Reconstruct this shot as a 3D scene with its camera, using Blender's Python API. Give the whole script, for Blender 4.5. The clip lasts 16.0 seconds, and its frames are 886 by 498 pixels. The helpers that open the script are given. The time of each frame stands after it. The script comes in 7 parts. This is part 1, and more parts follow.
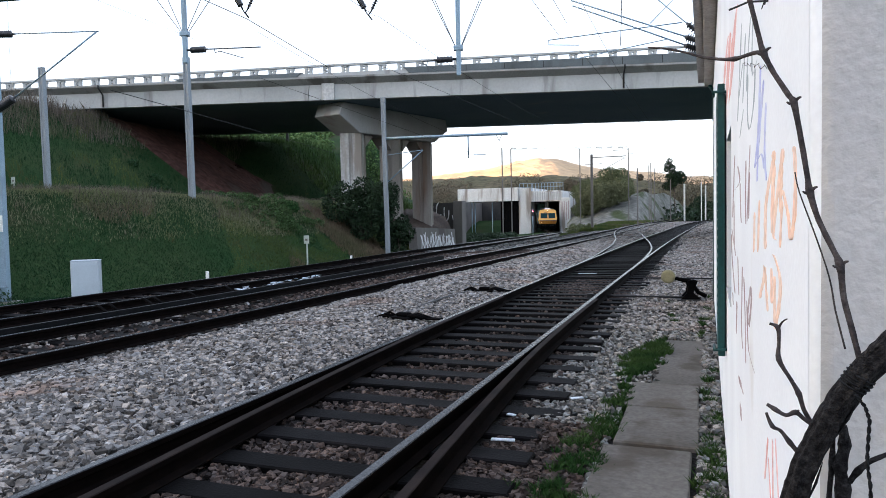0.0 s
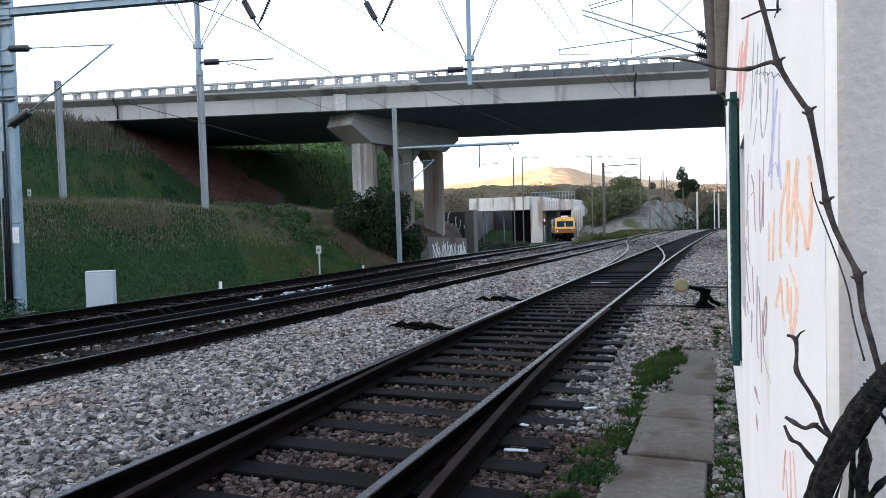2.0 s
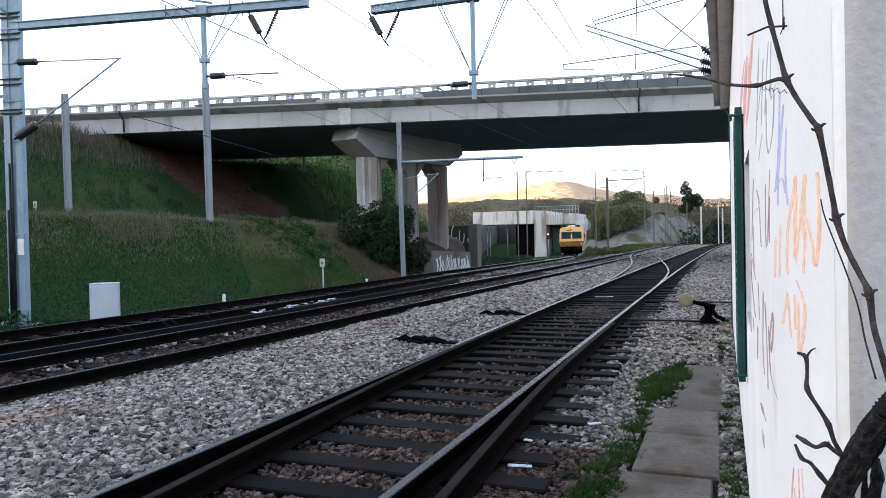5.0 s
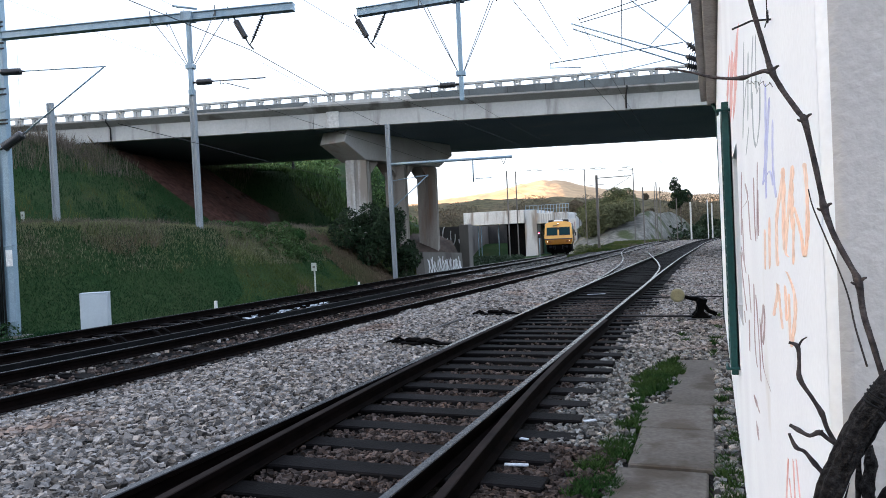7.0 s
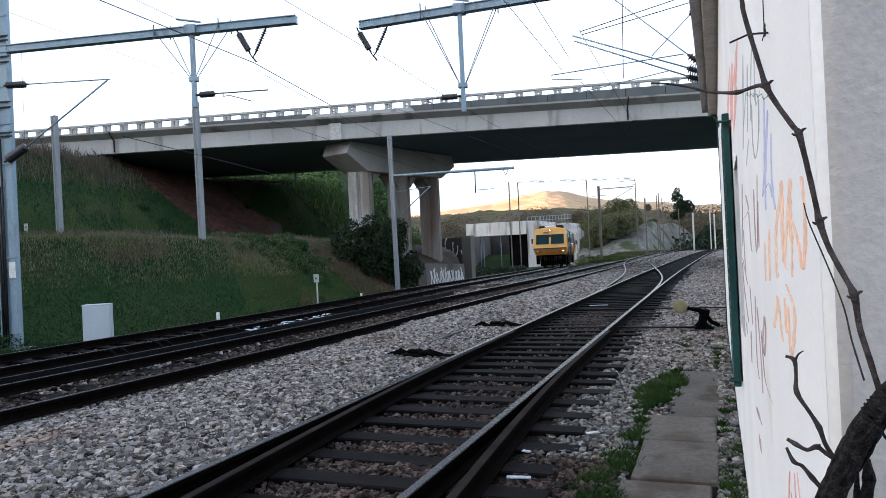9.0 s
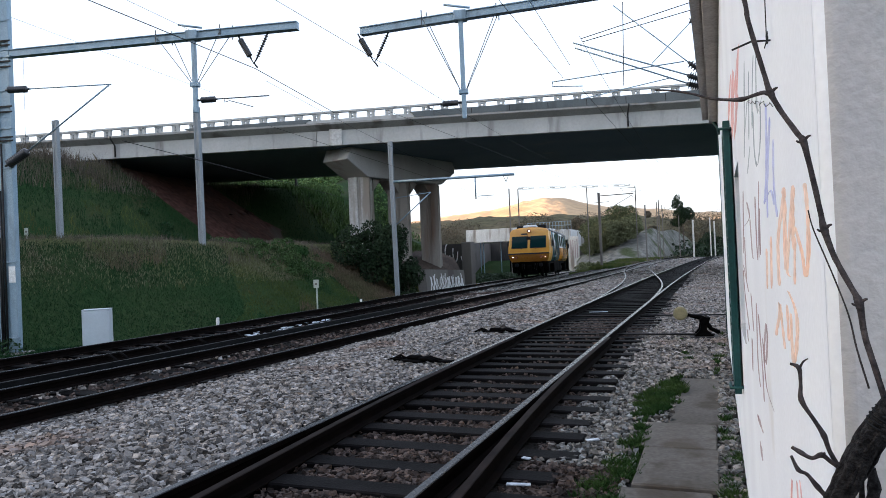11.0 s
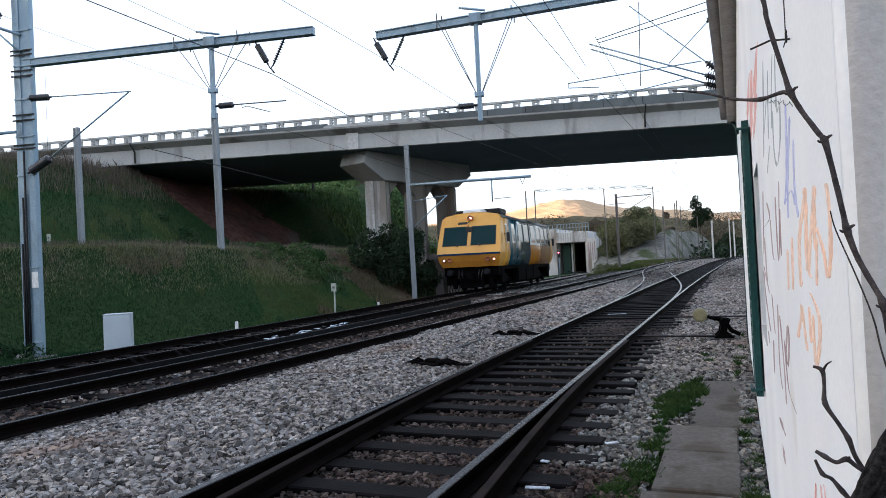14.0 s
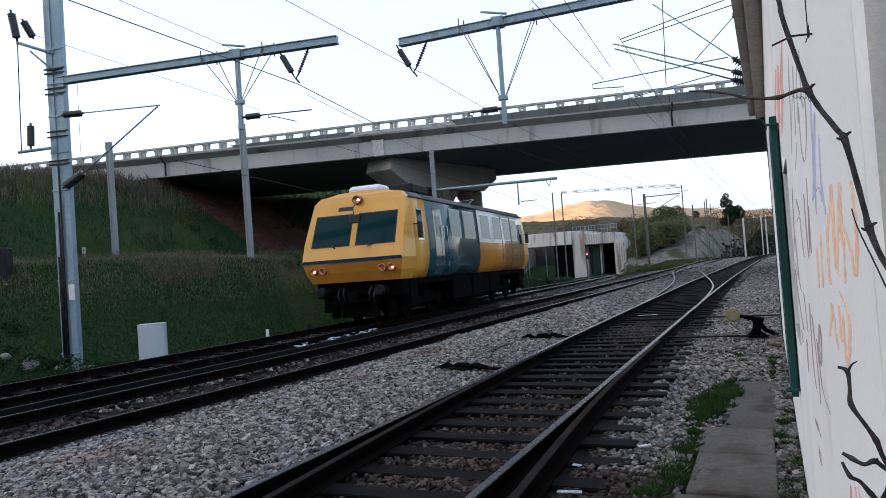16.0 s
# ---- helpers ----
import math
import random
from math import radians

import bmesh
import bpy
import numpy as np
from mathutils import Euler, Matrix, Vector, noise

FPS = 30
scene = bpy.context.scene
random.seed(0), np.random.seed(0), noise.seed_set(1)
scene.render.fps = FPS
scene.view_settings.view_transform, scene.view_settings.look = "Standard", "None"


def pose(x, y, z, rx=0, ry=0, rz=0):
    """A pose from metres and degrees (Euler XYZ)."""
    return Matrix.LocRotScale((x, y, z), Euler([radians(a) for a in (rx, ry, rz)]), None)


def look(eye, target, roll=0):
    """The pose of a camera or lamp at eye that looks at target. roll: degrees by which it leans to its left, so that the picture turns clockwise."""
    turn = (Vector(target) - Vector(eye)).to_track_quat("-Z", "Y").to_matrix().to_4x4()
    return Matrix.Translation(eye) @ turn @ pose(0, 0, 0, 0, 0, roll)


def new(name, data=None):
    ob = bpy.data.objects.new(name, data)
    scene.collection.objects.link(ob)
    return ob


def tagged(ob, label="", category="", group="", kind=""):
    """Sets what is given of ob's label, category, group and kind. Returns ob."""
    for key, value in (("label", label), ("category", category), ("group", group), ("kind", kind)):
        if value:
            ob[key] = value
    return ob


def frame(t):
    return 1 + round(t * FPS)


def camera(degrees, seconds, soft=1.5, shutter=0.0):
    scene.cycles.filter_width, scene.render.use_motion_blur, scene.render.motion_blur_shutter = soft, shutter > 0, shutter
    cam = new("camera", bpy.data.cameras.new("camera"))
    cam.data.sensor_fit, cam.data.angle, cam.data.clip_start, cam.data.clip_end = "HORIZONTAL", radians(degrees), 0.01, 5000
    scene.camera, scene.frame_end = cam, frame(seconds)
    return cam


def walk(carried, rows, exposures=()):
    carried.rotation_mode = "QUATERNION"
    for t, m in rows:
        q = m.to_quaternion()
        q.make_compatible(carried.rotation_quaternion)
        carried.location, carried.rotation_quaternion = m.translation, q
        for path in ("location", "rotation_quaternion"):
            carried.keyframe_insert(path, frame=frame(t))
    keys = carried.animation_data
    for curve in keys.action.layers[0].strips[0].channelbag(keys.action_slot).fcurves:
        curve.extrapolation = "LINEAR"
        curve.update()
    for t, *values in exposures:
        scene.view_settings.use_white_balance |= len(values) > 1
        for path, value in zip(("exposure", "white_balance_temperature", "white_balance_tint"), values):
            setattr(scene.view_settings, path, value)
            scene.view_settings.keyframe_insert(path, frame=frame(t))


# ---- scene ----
cam = camera(64.7, 16.0, soft=0.9)
walk(cam, [
    (0.0, pose(0.007, 0, 1.528, 87.30, 1.20, 20.66)),
    (0.5, pose(0.006, 0, 1.529, 87.51, 1.31, 20.55)),
    (1.0, pose(0.007, 0, 1.530, 87.72, 1.50, 20.66)),
    (1.5, pose(0.006, 0, 1.531, 88.00, 1.55, 21.31)),
    (2.0, pose(0.005, 0, 1.531, 88.09, 1.48, 21.61)),
    (2.5, pose(0.005, 0, 1.532, 88.50, 1.78, 22.00)),
    (3.0, pose(0.007, 0, 1.533, 88.53, 1.79, 22.05)),
    (3.5, pose(0.008, 0, 1.533, 88.31, 1.72, 22.12)),
    (4.0, pose(0.007, 0, 1.532, 88.24, 2.06, 22.34)),
    (4.5, pose(0.000, 0, 1.533, 89.19, 1.58, 21.95)),
    (4.7, pose(0.000, 0, 1.533, 89.20, 1.20, 21.88)),
    (6.8, pose(0.000, 0, 1.530, 89.49, 2.28, 21.85)),
    (7.0, pose(0.000, 0, 1.530, 89.29, 2.58, 21.19)),
    (7.5, pose(0.003, 0, 1.530, 89.65, 2.93, 20.93)),
    (8.0, pose(0.006, 0, 1.531, 90.04, 2.73, 21.07)),
    (8.5, pose(0.008, 0, 1.533, 90.26, 2.89, 21.19)),
    (9.0, pose(0.007, 0, 1.533, 90.21, 2.67, 21.39)),
    (9.2, pose(0.007, 0, 1.533, 90.11, 2.67, 21.23)),
    (11.5, pose(0.001, 0, 1.533, 90.79, 2.43, 21.42)),
    (12.0, pose(0.000, 0, 1.534, 90.76, 2.54, 21.47)),
    (12.5, pose(0.000, 0, 1.533, 90.66, 2.64, 21.66)),
    (13.0, pose(-0.002, 0, 1.533, 90.84, 2.59, 21.96)),
    (13.5, pose(-0.002, 0, 1.533, 90.99, 2.67, 22.31)),
    (14.0, pose(0.002, 0, 1.534, 91.00, 2.83, 22.77)),
    (14.5, pose(0.004, 0, 1.535, 91.23, 2.84, 23.06)),
    (15.0, pose(0.007, 0, 1.535, 91.32, 3.10, 23.74)),
    (15.5, pose(0.010, 0, 1.536, 91.58, 3.64, 24.55)),
    (16.0, pose(0.015, 0, 1.536, 91.50, 4.04, 25.06))
], exposures=[(0.0, 2.9, 5700, 10), (4.5, 2.92, 5700, 10), (7.0, 2.9, 5700, 10), (8.0, 2.92, 5700, 10), (8.5, 2.7, 5700, 10), (12.5, 2.6, 5700, 10), (14.0, 2.57, 5700, 10), (14.5, 2.33, 5700, 10), (15.0, 2.33, 5700, 10), (16.0, 2.24, 5700, 10)])

# ---- light: low evening sun behind the camera; an unseen added ridge keeps the yard in shade ----
SUN_ELEV, SUN_TURN = 3.8, 245.0          # degrees; the turn is the compass way to the sun, clockwise from +y
world = bpy.data.worlds.new("evening_sky")
scene.world = world
world.use_nodes = True
wn, wl = world.node_tree.nodes, world.node_tree.links
wn.clear()
sky = wn.new("ShaderNodeTexSky")
sky.sky_type, sky.sun_disc = "NISHITA", False
sky.sun_elevation, sky.sun_rotation = radians(6.0), radians(SUN_TURN)
sky.air_density, sky.dust_density, sky.ozone_density = 1.0, 3.5, 1.5
bg = wn.new("ShaderNodeBackground")
bg.inputs["Strength"].default_value = 0.15
veil = wn.new("ShaderNodeMix")          # thin high haze that pales the sky
veil.data_type = "RGBA"
veil.inputs[0].default_value = 0.62
veil.inputs[7].default_value = (1.86, 1.78, 1.80, 1)
wl.new(sky.outputs[0], veil.inputs[6])
wl.new(veil.outputs[2], bg.inputs[0])
wl.new(bg.outputs[0], wn.new("ShaderNodeOutputWorld").inputs[0])
lamp = bpy.data.lights.new("sun", "SUN")
lamp.energy, lamp.angle, lamp.color = 5.0, radians(0.6), (1.0, 0.62, 0.34)
sun = new("sun", lamp)
a, e = radians(SUN_TURN), radians(SUN_ELEV)
sun.matrix_world = look((math.sin(a) * math.cos(e) * 50, math.cos(a) * math.cos(e) * 50, math.sin(e) * 50), (0, 0, 0))


# ---- materials ----
def material(name, one, two, big=1.0, fine=30.0, rough=0.8, bump=0.3, metal=0.0, stain=None, stain_size=3.0, stain_part=0.55,
             vary=0.0, island=False, coat=0.0, bump_size=0.01, streak=1.0, spec=0.5, grain=0.5, tint=None):
    """A surface with two scales of change: colour one to two over big, grain over fine, and stains with a shape of their own."""
    m = bpy.data.materials.new(name)
    m.use_nodes = True
    n, l = m.node_tree.nodes, m.node_tree.links
    bsdf = n["Principled BSDF"]
    coord = n.new("ShaderNodeTexCoord")
    squeeze = n.new("ShaderNodeMapping")
    squeeze.inputs["Scale"].default_value = (1, 1, 1 / streak)
    l.new(coord.outputs["Object"], squeeze.inputs[0])

    def tex(scale, detail=5.0, mapped=True):
        t = n.new("ShaderNodeTexNoise")
        t.inputs["Scale"].default_value, t.inputs["Detail"].default_value = scale, detail
        l.new(squeeze.outputs[0] if mapped else coord.outputs["Object"], t.inputs[0])
        return t.outputs[0]

    def ramp(socket, low, high):
        r = n.new("ShaderNodeMapRange")
        r.inputs[1].default_value, r.inputs[2].default_value = low, high
        l.new(socket, r.inputs[0])
        return r.outputs[0]

    def mix(factor, first, second, kind="MIX"):
        x = n.new("ShaderNodeMix")
        x.data_type, x.blend_type = "RGBA", kind
        for socket, value in ((x.inputs[0], factor), (x.inputs[6], first), (x.inputs[7], second)):
            if isinstance(value, (int, float)):
                socket.default_value = value
            elif isinstance(value, tuple):
                socket.default_value = (*value, 1)
            else:
                l.new(value, socket)
        return x.outputs[2]

    colour = mix(ramp(tex(big), 0.35, 0.65), one, two)
    grainy = tex(fine, 4.0, False)
    dark = n.new("ShaderNodeMapRange")
    dark.inputs[1].default_value, dark.inputs[2].default_value = 0.3, 0.7
    dark.inputs[3].default_value, dark.inputs[4].default_value = 1 - grain * 0.5, 1 + grain * 0.3
    l.new(grainy, dark.inputs[0])
    colour = mix(1.0, colour, dark.outputs[0], "MULTIPLY")
    if stain:
        colour = mix(ramp(tex(stain_size, 8.0), stain_part, stain_part + 0.12), colour, stain)
    if vary or island:
        pick = n.new("ShaderNodeNewGeometry").outputs["Random Per Island"] if island else n.new("ShaderNodeObjectInfo").outputs["Random"]
        v = n.new("ShaderNodeMapRange")
        v.inputs[3].default_value, v.inputs[4].default_value = 1 - vary, 1 + vary
        l.new(pick, v.inputs[0])
        colour = mix(1.0, colour, v.outputs[0], "MULTIPLY")
        if tint:
            many, rest = n.new("ShaderNodeMath"), n.new("ShaderNodeMath")
            many.operation, rest.operation = "MULTIPLY", "FRACT"
            many.inputs[1].default_value = 37.0
            l.new(pick, many.inputs[0])
            l.new(many.outputs[0], rest.inputs[0])
            colour = mix(1.0, colour, mix(rest.outputs[0], (0.94, 1.0, 1.07), tint), "MULTIPLY")
    l.new(colour, bsdf.inputs["Base Color"])
    rr = n.new("ShaderNodeMapRange")
    rr.inputs[3].default_value, rr.inputs[4].default_value = max(rough - 0.12, 0.03), min(rough + 0.1, 1)
    l.new(grainy, rr.inputs[0])
    l.new(rr.outputs[0], bsdf.inputs["Roughness"])
    bsdf.inputs["Metallic"].default_value = metal
    bsdf.inputs["Coat Weight"].default_value = coat
    bsdf.inputs["Specular IOR Level"].default_value = spec
    if bump:
        b = n.new("ShaderNodeBump")
        b.inputs["Strength"].default_value, b.inputs["Distance"].default_value = bump, bump_size
        l.new(grainy, b.inputs["Height"])
        l.new(b.outputs[0], bsdf.inputs["Normal"])
    return m


def plain(name, colour, rough=0.5, metal=0.0, glow=0.0, glow_colour=None, spec=0.5):
    m = bpy.data.materials.new(name)
    m.use_nodes = True
    b = m.node_tree.nodes["Principled BSDF"]
    b.inputs["Base Color"].default_value = (*colour, 1)
    b.inputs["Roughness"].default_value, b.inputs["Metallic"].default_value = rough, metal
    b.inputs["Specular IOR Level"].default_value = spec
    if glow:
        b.inputs["Emission Color"].default_value = (*(glow_colour or colour), 1)
        b.inputs["Emission Strength"].default_value = glow
    return m


GROUND = material("soil_and_grass", (0.014, 0.037, 0.011), (0.028, 0.043, 0.016), 0.25, 9, 0.95, 0.8, bump_size=0.05,
                  stain=(0.045, 0.038, 0.022), stain_size=0.25, stain_part=0.62, spec=0.08)
RED_SOIL = material("red_soil", (0.085, 0.043, 0.035), (0.055, 0.031, 0.026), 0.5, 3, 0.95, 1.0, bump_size=0.15, spec=0.05, grain=0.9, stain=(0.075, 0.06, 0.052), stain_size=0.25, stain_part=0.56)
# near-black: the shade in the gaps between stones is put into the bed
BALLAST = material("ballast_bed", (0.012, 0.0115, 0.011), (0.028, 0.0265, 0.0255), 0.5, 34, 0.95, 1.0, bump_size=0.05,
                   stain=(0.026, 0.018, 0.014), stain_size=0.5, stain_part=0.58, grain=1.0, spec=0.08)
STONE = material("ballast_stone", (0.252, 0.237, 0.223), (0.122, 0.115, 0.109), 9, 60, 0.9, 0.3, vary=0.85, island=True,
                 stain=(0.155, 0.122, 0.105), stain_size=0.7, stain_part=0.55, spec=0.12, tint=(1.05, 0.99, 0.92))
PATH_STONE = material("tan_path_stone", (0.195, 0.194, 0.184), (0.109, 0.108, 0.103), 9, 60, 0.9, 0.3, vary=0.8, island=True, spec=0.12, tint=(1.08, 0.98, 0.90))
LIGHT_GRASS = material("yellowish_grass", (0.125, 0.142, 0.060), (0.172, 0.162, 0.105), 0.5, 12, 0.9, 0.0, vary=0.2, island=True, spec=0.1)
LITTER = material("crumpled_pale_plastic", (0.58, 0.63, 0.70), (0.34, 0.38, 0.43), 30, 90, 0.6, 0.2)
SOOTY = material("soot_black_concrete", (0.035, 0.036, 0.036), (0.055, 0.052, 0.05), 0.6, 12, 0.95, 0.4, stain=(0.085, 0.08, 0.072), stain_size=0.9, streak=4, spec=0.1)
DIRT = material("trodden_dirt", (0.085, 0.062, 0.05), (0.05, 0.038, 0.031), 0.7, 6, 0.95, 0.9, bump_size=0.08, spec=0.08, grain=0.9)
OLIVE_RISE = material("wooded_rise", (0.105, 0.090, 0.060), (0.082, 0.078, 0.046), 0.06, 0.6, 0.95, 0.8, bump_size=0.8, grain=0.9, spec=0.05)
LOOSE_STONE = material("loose_ballast_stone", (0.20, 0.192, 0.187), (0.11, 0.106, 0.104), 9, 60, 0.9, 0.3, vary=0.6, spec=0.12)
RUST_STONE = material("rusty_ballast_stone", (0.074, 0.058, 0.050), (0.038, 0.030, 0.027), 9, 60, 0.9, 0.3, vary=0.85, island=True, spec=0.1, tint=(1.08, 0.98, 0.92))
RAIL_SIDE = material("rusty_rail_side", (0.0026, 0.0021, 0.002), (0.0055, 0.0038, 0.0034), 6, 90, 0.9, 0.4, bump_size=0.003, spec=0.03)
RAIL_HEAD = material("worn_rail_head", (0.016, 0.018, 0.022), (0.009, 0.010, 0.012), 3, 25, 0.27, 0.03, metal=0.2, spec=0.16)
RAIL_DULL = material("dull_rail_head", (0.020, 0.015, 0.014), (0.009, 0.007, 0.007), 3, 60, 0.8, 0.1, spec=0.05)
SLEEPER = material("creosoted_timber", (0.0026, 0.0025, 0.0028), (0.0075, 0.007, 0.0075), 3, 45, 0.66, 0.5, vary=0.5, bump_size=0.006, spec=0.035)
CONCRETE = material("weathered_concrete", (0.36, 0.365, 0.355), (0.45, 0.455, 0.445), 0.35, 9, 0.9, 0.15, stain=(0.20, 0.195, 0.185), stain_size=1.3,
                    stain_part=0.58, streak=7, grain=0.15)
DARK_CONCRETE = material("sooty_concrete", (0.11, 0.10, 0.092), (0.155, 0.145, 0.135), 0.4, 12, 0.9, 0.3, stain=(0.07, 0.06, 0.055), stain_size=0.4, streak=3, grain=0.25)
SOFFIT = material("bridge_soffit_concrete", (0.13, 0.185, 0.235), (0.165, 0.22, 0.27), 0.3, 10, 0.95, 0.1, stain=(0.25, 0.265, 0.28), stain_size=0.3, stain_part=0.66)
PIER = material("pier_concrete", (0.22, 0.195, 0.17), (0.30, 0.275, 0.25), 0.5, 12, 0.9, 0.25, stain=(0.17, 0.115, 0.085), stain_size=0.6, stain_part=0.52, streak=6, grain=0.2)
PIER_CAP = material("pier_cap_concrete", (0.30, 0.295, 0.285), (0.38, 0.375, 0.365), 0.5, 12, 0.9, 0.25, stain=(0.19, 0.15, 0.125), stain_size=0.5, stain_part=0.57, streak=5, grain=0.2)
# base darker than the edge beam: the overhang's shade is in the colour
CORNICE = material("stained_shaded_cornice_concrete", (0.25, 0.25, 0.24), (0.33, 0.33, 0.32), 0.4, 10, 0.9, 0.2, stain=(0.15, 0.14, 0.13), stain_size=0.8, stain_part=0.54, streak=3, grain=0.2)
CLADDING = material("dark_parapet_cladding", (0.085, 0.10, 0.105), (0.12, 0.135, 0.14), 0.5, 16, 0.75, 0.15, stain=(0.055, 0.06, 0.06), stain_size=0.7, stain_part=0.55, streak=3, grain=0.25)
WHITE_CONCRETE = material("streaked_white_concrete", (0.50, 0.50, 0.485), (0.60, 0.60, 0.585), 0.4, 8, 0.9, 0.2, stain=(0.24, 0.21, 0.18), stain_size=0.8, stain_part=0.50, streak=7)
GALV = material("galvanised_steel", (0.20, 0.285, 0.355), (0.27, 0.355, 0.43), 3, 40, 0.5, 0.1, metal=0.3, stain=(0.15, 0.20, 0.24), stain_size=3, streak=4)
GALV_DULL = material("dull_galvanised_rod", (0.075, 0.085, 0.095), (0.12, 0.13, 0.14), 4, 50, 0.7, 0.1, spec=0.3)
POLE = material("concrete_pole", (0.20, 0.225, 0.245), (0.26, 0.285, 0.305), 2, 30, 0.85, 0.2, streak=5)
DUCT = material("worn_dark_duct", (0.003, 0.0035, 0.004), (0.007, 0.0075, 0.009), 5, 40, 0.6, 0.3, spec=0.08)
DARK_STEEL = material("dark_steel", (0.008, 0.008, 0.009), (0.016, 0.016, 0.017), 4, 50, 0.6, 0.2, spec=0.25)
PORCELAIN = plain("dark_glazed_insulator", (0.022, 0.023, 0.027), 0.3)
WIRE = plain("dark_overhead_wire", (0.022, 0.021, 0.022), 0.7, spec=0.1)
RENDERED = material("whitewashed_render", (0.77, 0.80, 0.835), (0.71, 0.735, 0.775), 1.2, 70, 0.9, 0.3, stain=(0.64, 0.645, 0.65), stain_size=2.0,
                    stain_part=0.64, bump_size=0.004, grain=0.08)
GREY_RENDER = material("grey_render", (0.45, 0.445, 0.445), (0.40, 0.396, 0.396), 4, 90, 0.92, 0.7, bump_size=0.004, grain=0.2)
EAVE = material("eave_boards", (0.42, 0.395, 0.375), (0.34, 0.315, 0.295), 3, 30, 0.85, 0.3, streak=0.2)
GREEN_PAINT = material("green_shutter_paint", (0.009, 0.058, 0.057), (0.007, 0.042, 0.042), 4, 40, 0.55, 0.1, spec=0.3)
DARK_GREEN_PAINT = plain("dark_green_door_paint", (0.02, 0.06, 0.035), 0.6)
PAVING = material("worn_paving_concrete", (0.095, 0.089, 0.080), (0.132, 0.124, 0.113), 1.6, 28, 0.92, 0.5, stain=(0.066, 0.057, 0.047), stain_size=2.6, stain_part=0.54, vary=0.12, spec=0.12)
BARK = material("vine_bark", (0.006, 0.0055, 0.006), (0.030, 0.028, 0.028), 150, 420, 0.9, 1.0, bump_size=0.004, grain=1.0, spec=0.12)
TWIG = material("vine_cane", (0.072, 0.060, 0.058), (0.026, 0.022, 0.023), 70, 300, 0.8, 0.8, bump_size=0.002, grain=0.9, spec=0.15)
ROPE = material("dark_rope", (0.020, 0.021, 0.022), (0.007, 0.007, 0.008), 120, 300, 0.9, 0.5, bump_size=0.002, spec=0.1)
GRASS = material("grass_blades", (0.024, 0.056, 0.015), (0.092, 0.105, 0.034), 0.30, 12, 0.85, 0.0, vary=0.22, island=True, spec=0.1,
                 stain=(0.064, 0.064, 0.027), stain_size=0.7, stain_part=0.56, tint=(1.15, 1.0, 0.85))
WEED = material("fresh_weeds", (0.018, 0.050, 0.012), (0.042, 0.074, 0.020), 1.5, 20, 0.8, 0.0, vary=0.4, island=True, spec=0.1)
DARK_GRASS = material("dark_grass_tufts", (0.010, 0.034, 0.013), (0.020, 0.048, 0.018), 0.35, 12, 0.85, 0.0, vary=0.22, island=True, spec=0.08)
DRY_GRASS = material("dry_grass", (0.125, 0.104, 0.088), (0.088, 0.085, 0.052), 0.4, 12, 0.9, 0.0, vary=0.4, island=True, spec=0.1)
LEAF = material("dark_leaves", (0.011, 0.025, 0.010), (0.021, 0.037, 0.015), 0.8, 10, 0.7, 0.0, vary=0.45, island=True, spec=0.2)
CREST_GREEN = material("crest_bush_leaves", (0.022, 0.058, 0.016), (0.060, 0.095, 0.034), 0.8, 10, 0.8, 0.0, vary=0.45, island=True, spec=0.12)
BUSH_GREEN = material("bush_leaves", (0.010, 0.034, 0.012), (0.022, 0.05, 0.018), 0.8, 10, 0.7, 0.0, vary=0.45, island=True, spec=0.15)
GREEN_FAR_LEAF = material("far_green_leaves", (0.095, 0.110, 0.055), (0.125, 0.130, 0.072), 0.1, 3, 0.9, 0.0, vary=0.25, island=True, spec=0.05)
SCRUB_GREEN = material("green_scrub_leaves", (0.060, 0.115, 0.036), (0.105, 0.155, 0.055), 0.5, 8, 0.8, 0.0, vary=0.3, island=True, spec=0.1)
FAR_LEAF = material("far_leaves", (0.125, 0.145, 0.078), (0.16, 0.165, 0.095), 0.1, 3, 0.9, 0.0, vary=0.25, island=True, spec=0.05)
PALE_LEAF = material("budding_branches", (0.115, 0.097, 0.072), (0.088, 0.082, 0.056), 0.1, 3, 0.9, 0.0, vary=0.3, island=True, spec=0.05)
TRUNK = material("tree_bark", (0.07, 0.055, 0.045), (0.10, 0.08, 0.065), 2, 20, 0.9, 0.5)
# bright orange-tan: part of the golden evening sun is in this colour
HILL = material("sun_toned_scrub", (0.46, 0.32, 0.185), (0.36, 0.25, 0.135), 0.03, 0.25, 0.95, 0.6, bump_size=1.2, stain=(0.30, 0.20, 0.11), stain_size=0.05, stain_part=0.55, grain=0.5)
YELLOW = material("yellow_coach_paint", (0.64, 0.33, 0.042), (0.57, 0.285, 0.036), 1.2, 50, 0.36, 0.02, stain=(0.50, 0.27, 0.055), stain_size=1.4, stain_part=0.64, grain=0.1, coat=0.25)
OCHRE = material("dirty_ochre_coach_paint", (0.46, 0.20, 0.022), (0.36, 0.155, 0.022), 1.2, 40, 0.28, 0.02, grain=0.15, coat=0.5)
BLUE_GLASS = plain("dark_door_glass", (0.008, 0.03, 0.04), 0.12, spec=0.4)
BUFFER_STEEL = material("grimy_buffer_steel", (0.007, 0.008, 0.011), (0.012, 0.012, 0.015), 6, 40, 0.7, 0.2, spec=0.15)
BLUE = material("blue_coach_paint", (0.014, 0.070, 0.092), (0.011, 0.056, 0.076), 1.0, 40, 0.20, 0.02, grain=0.12, spec=0.5, coat=0.7)
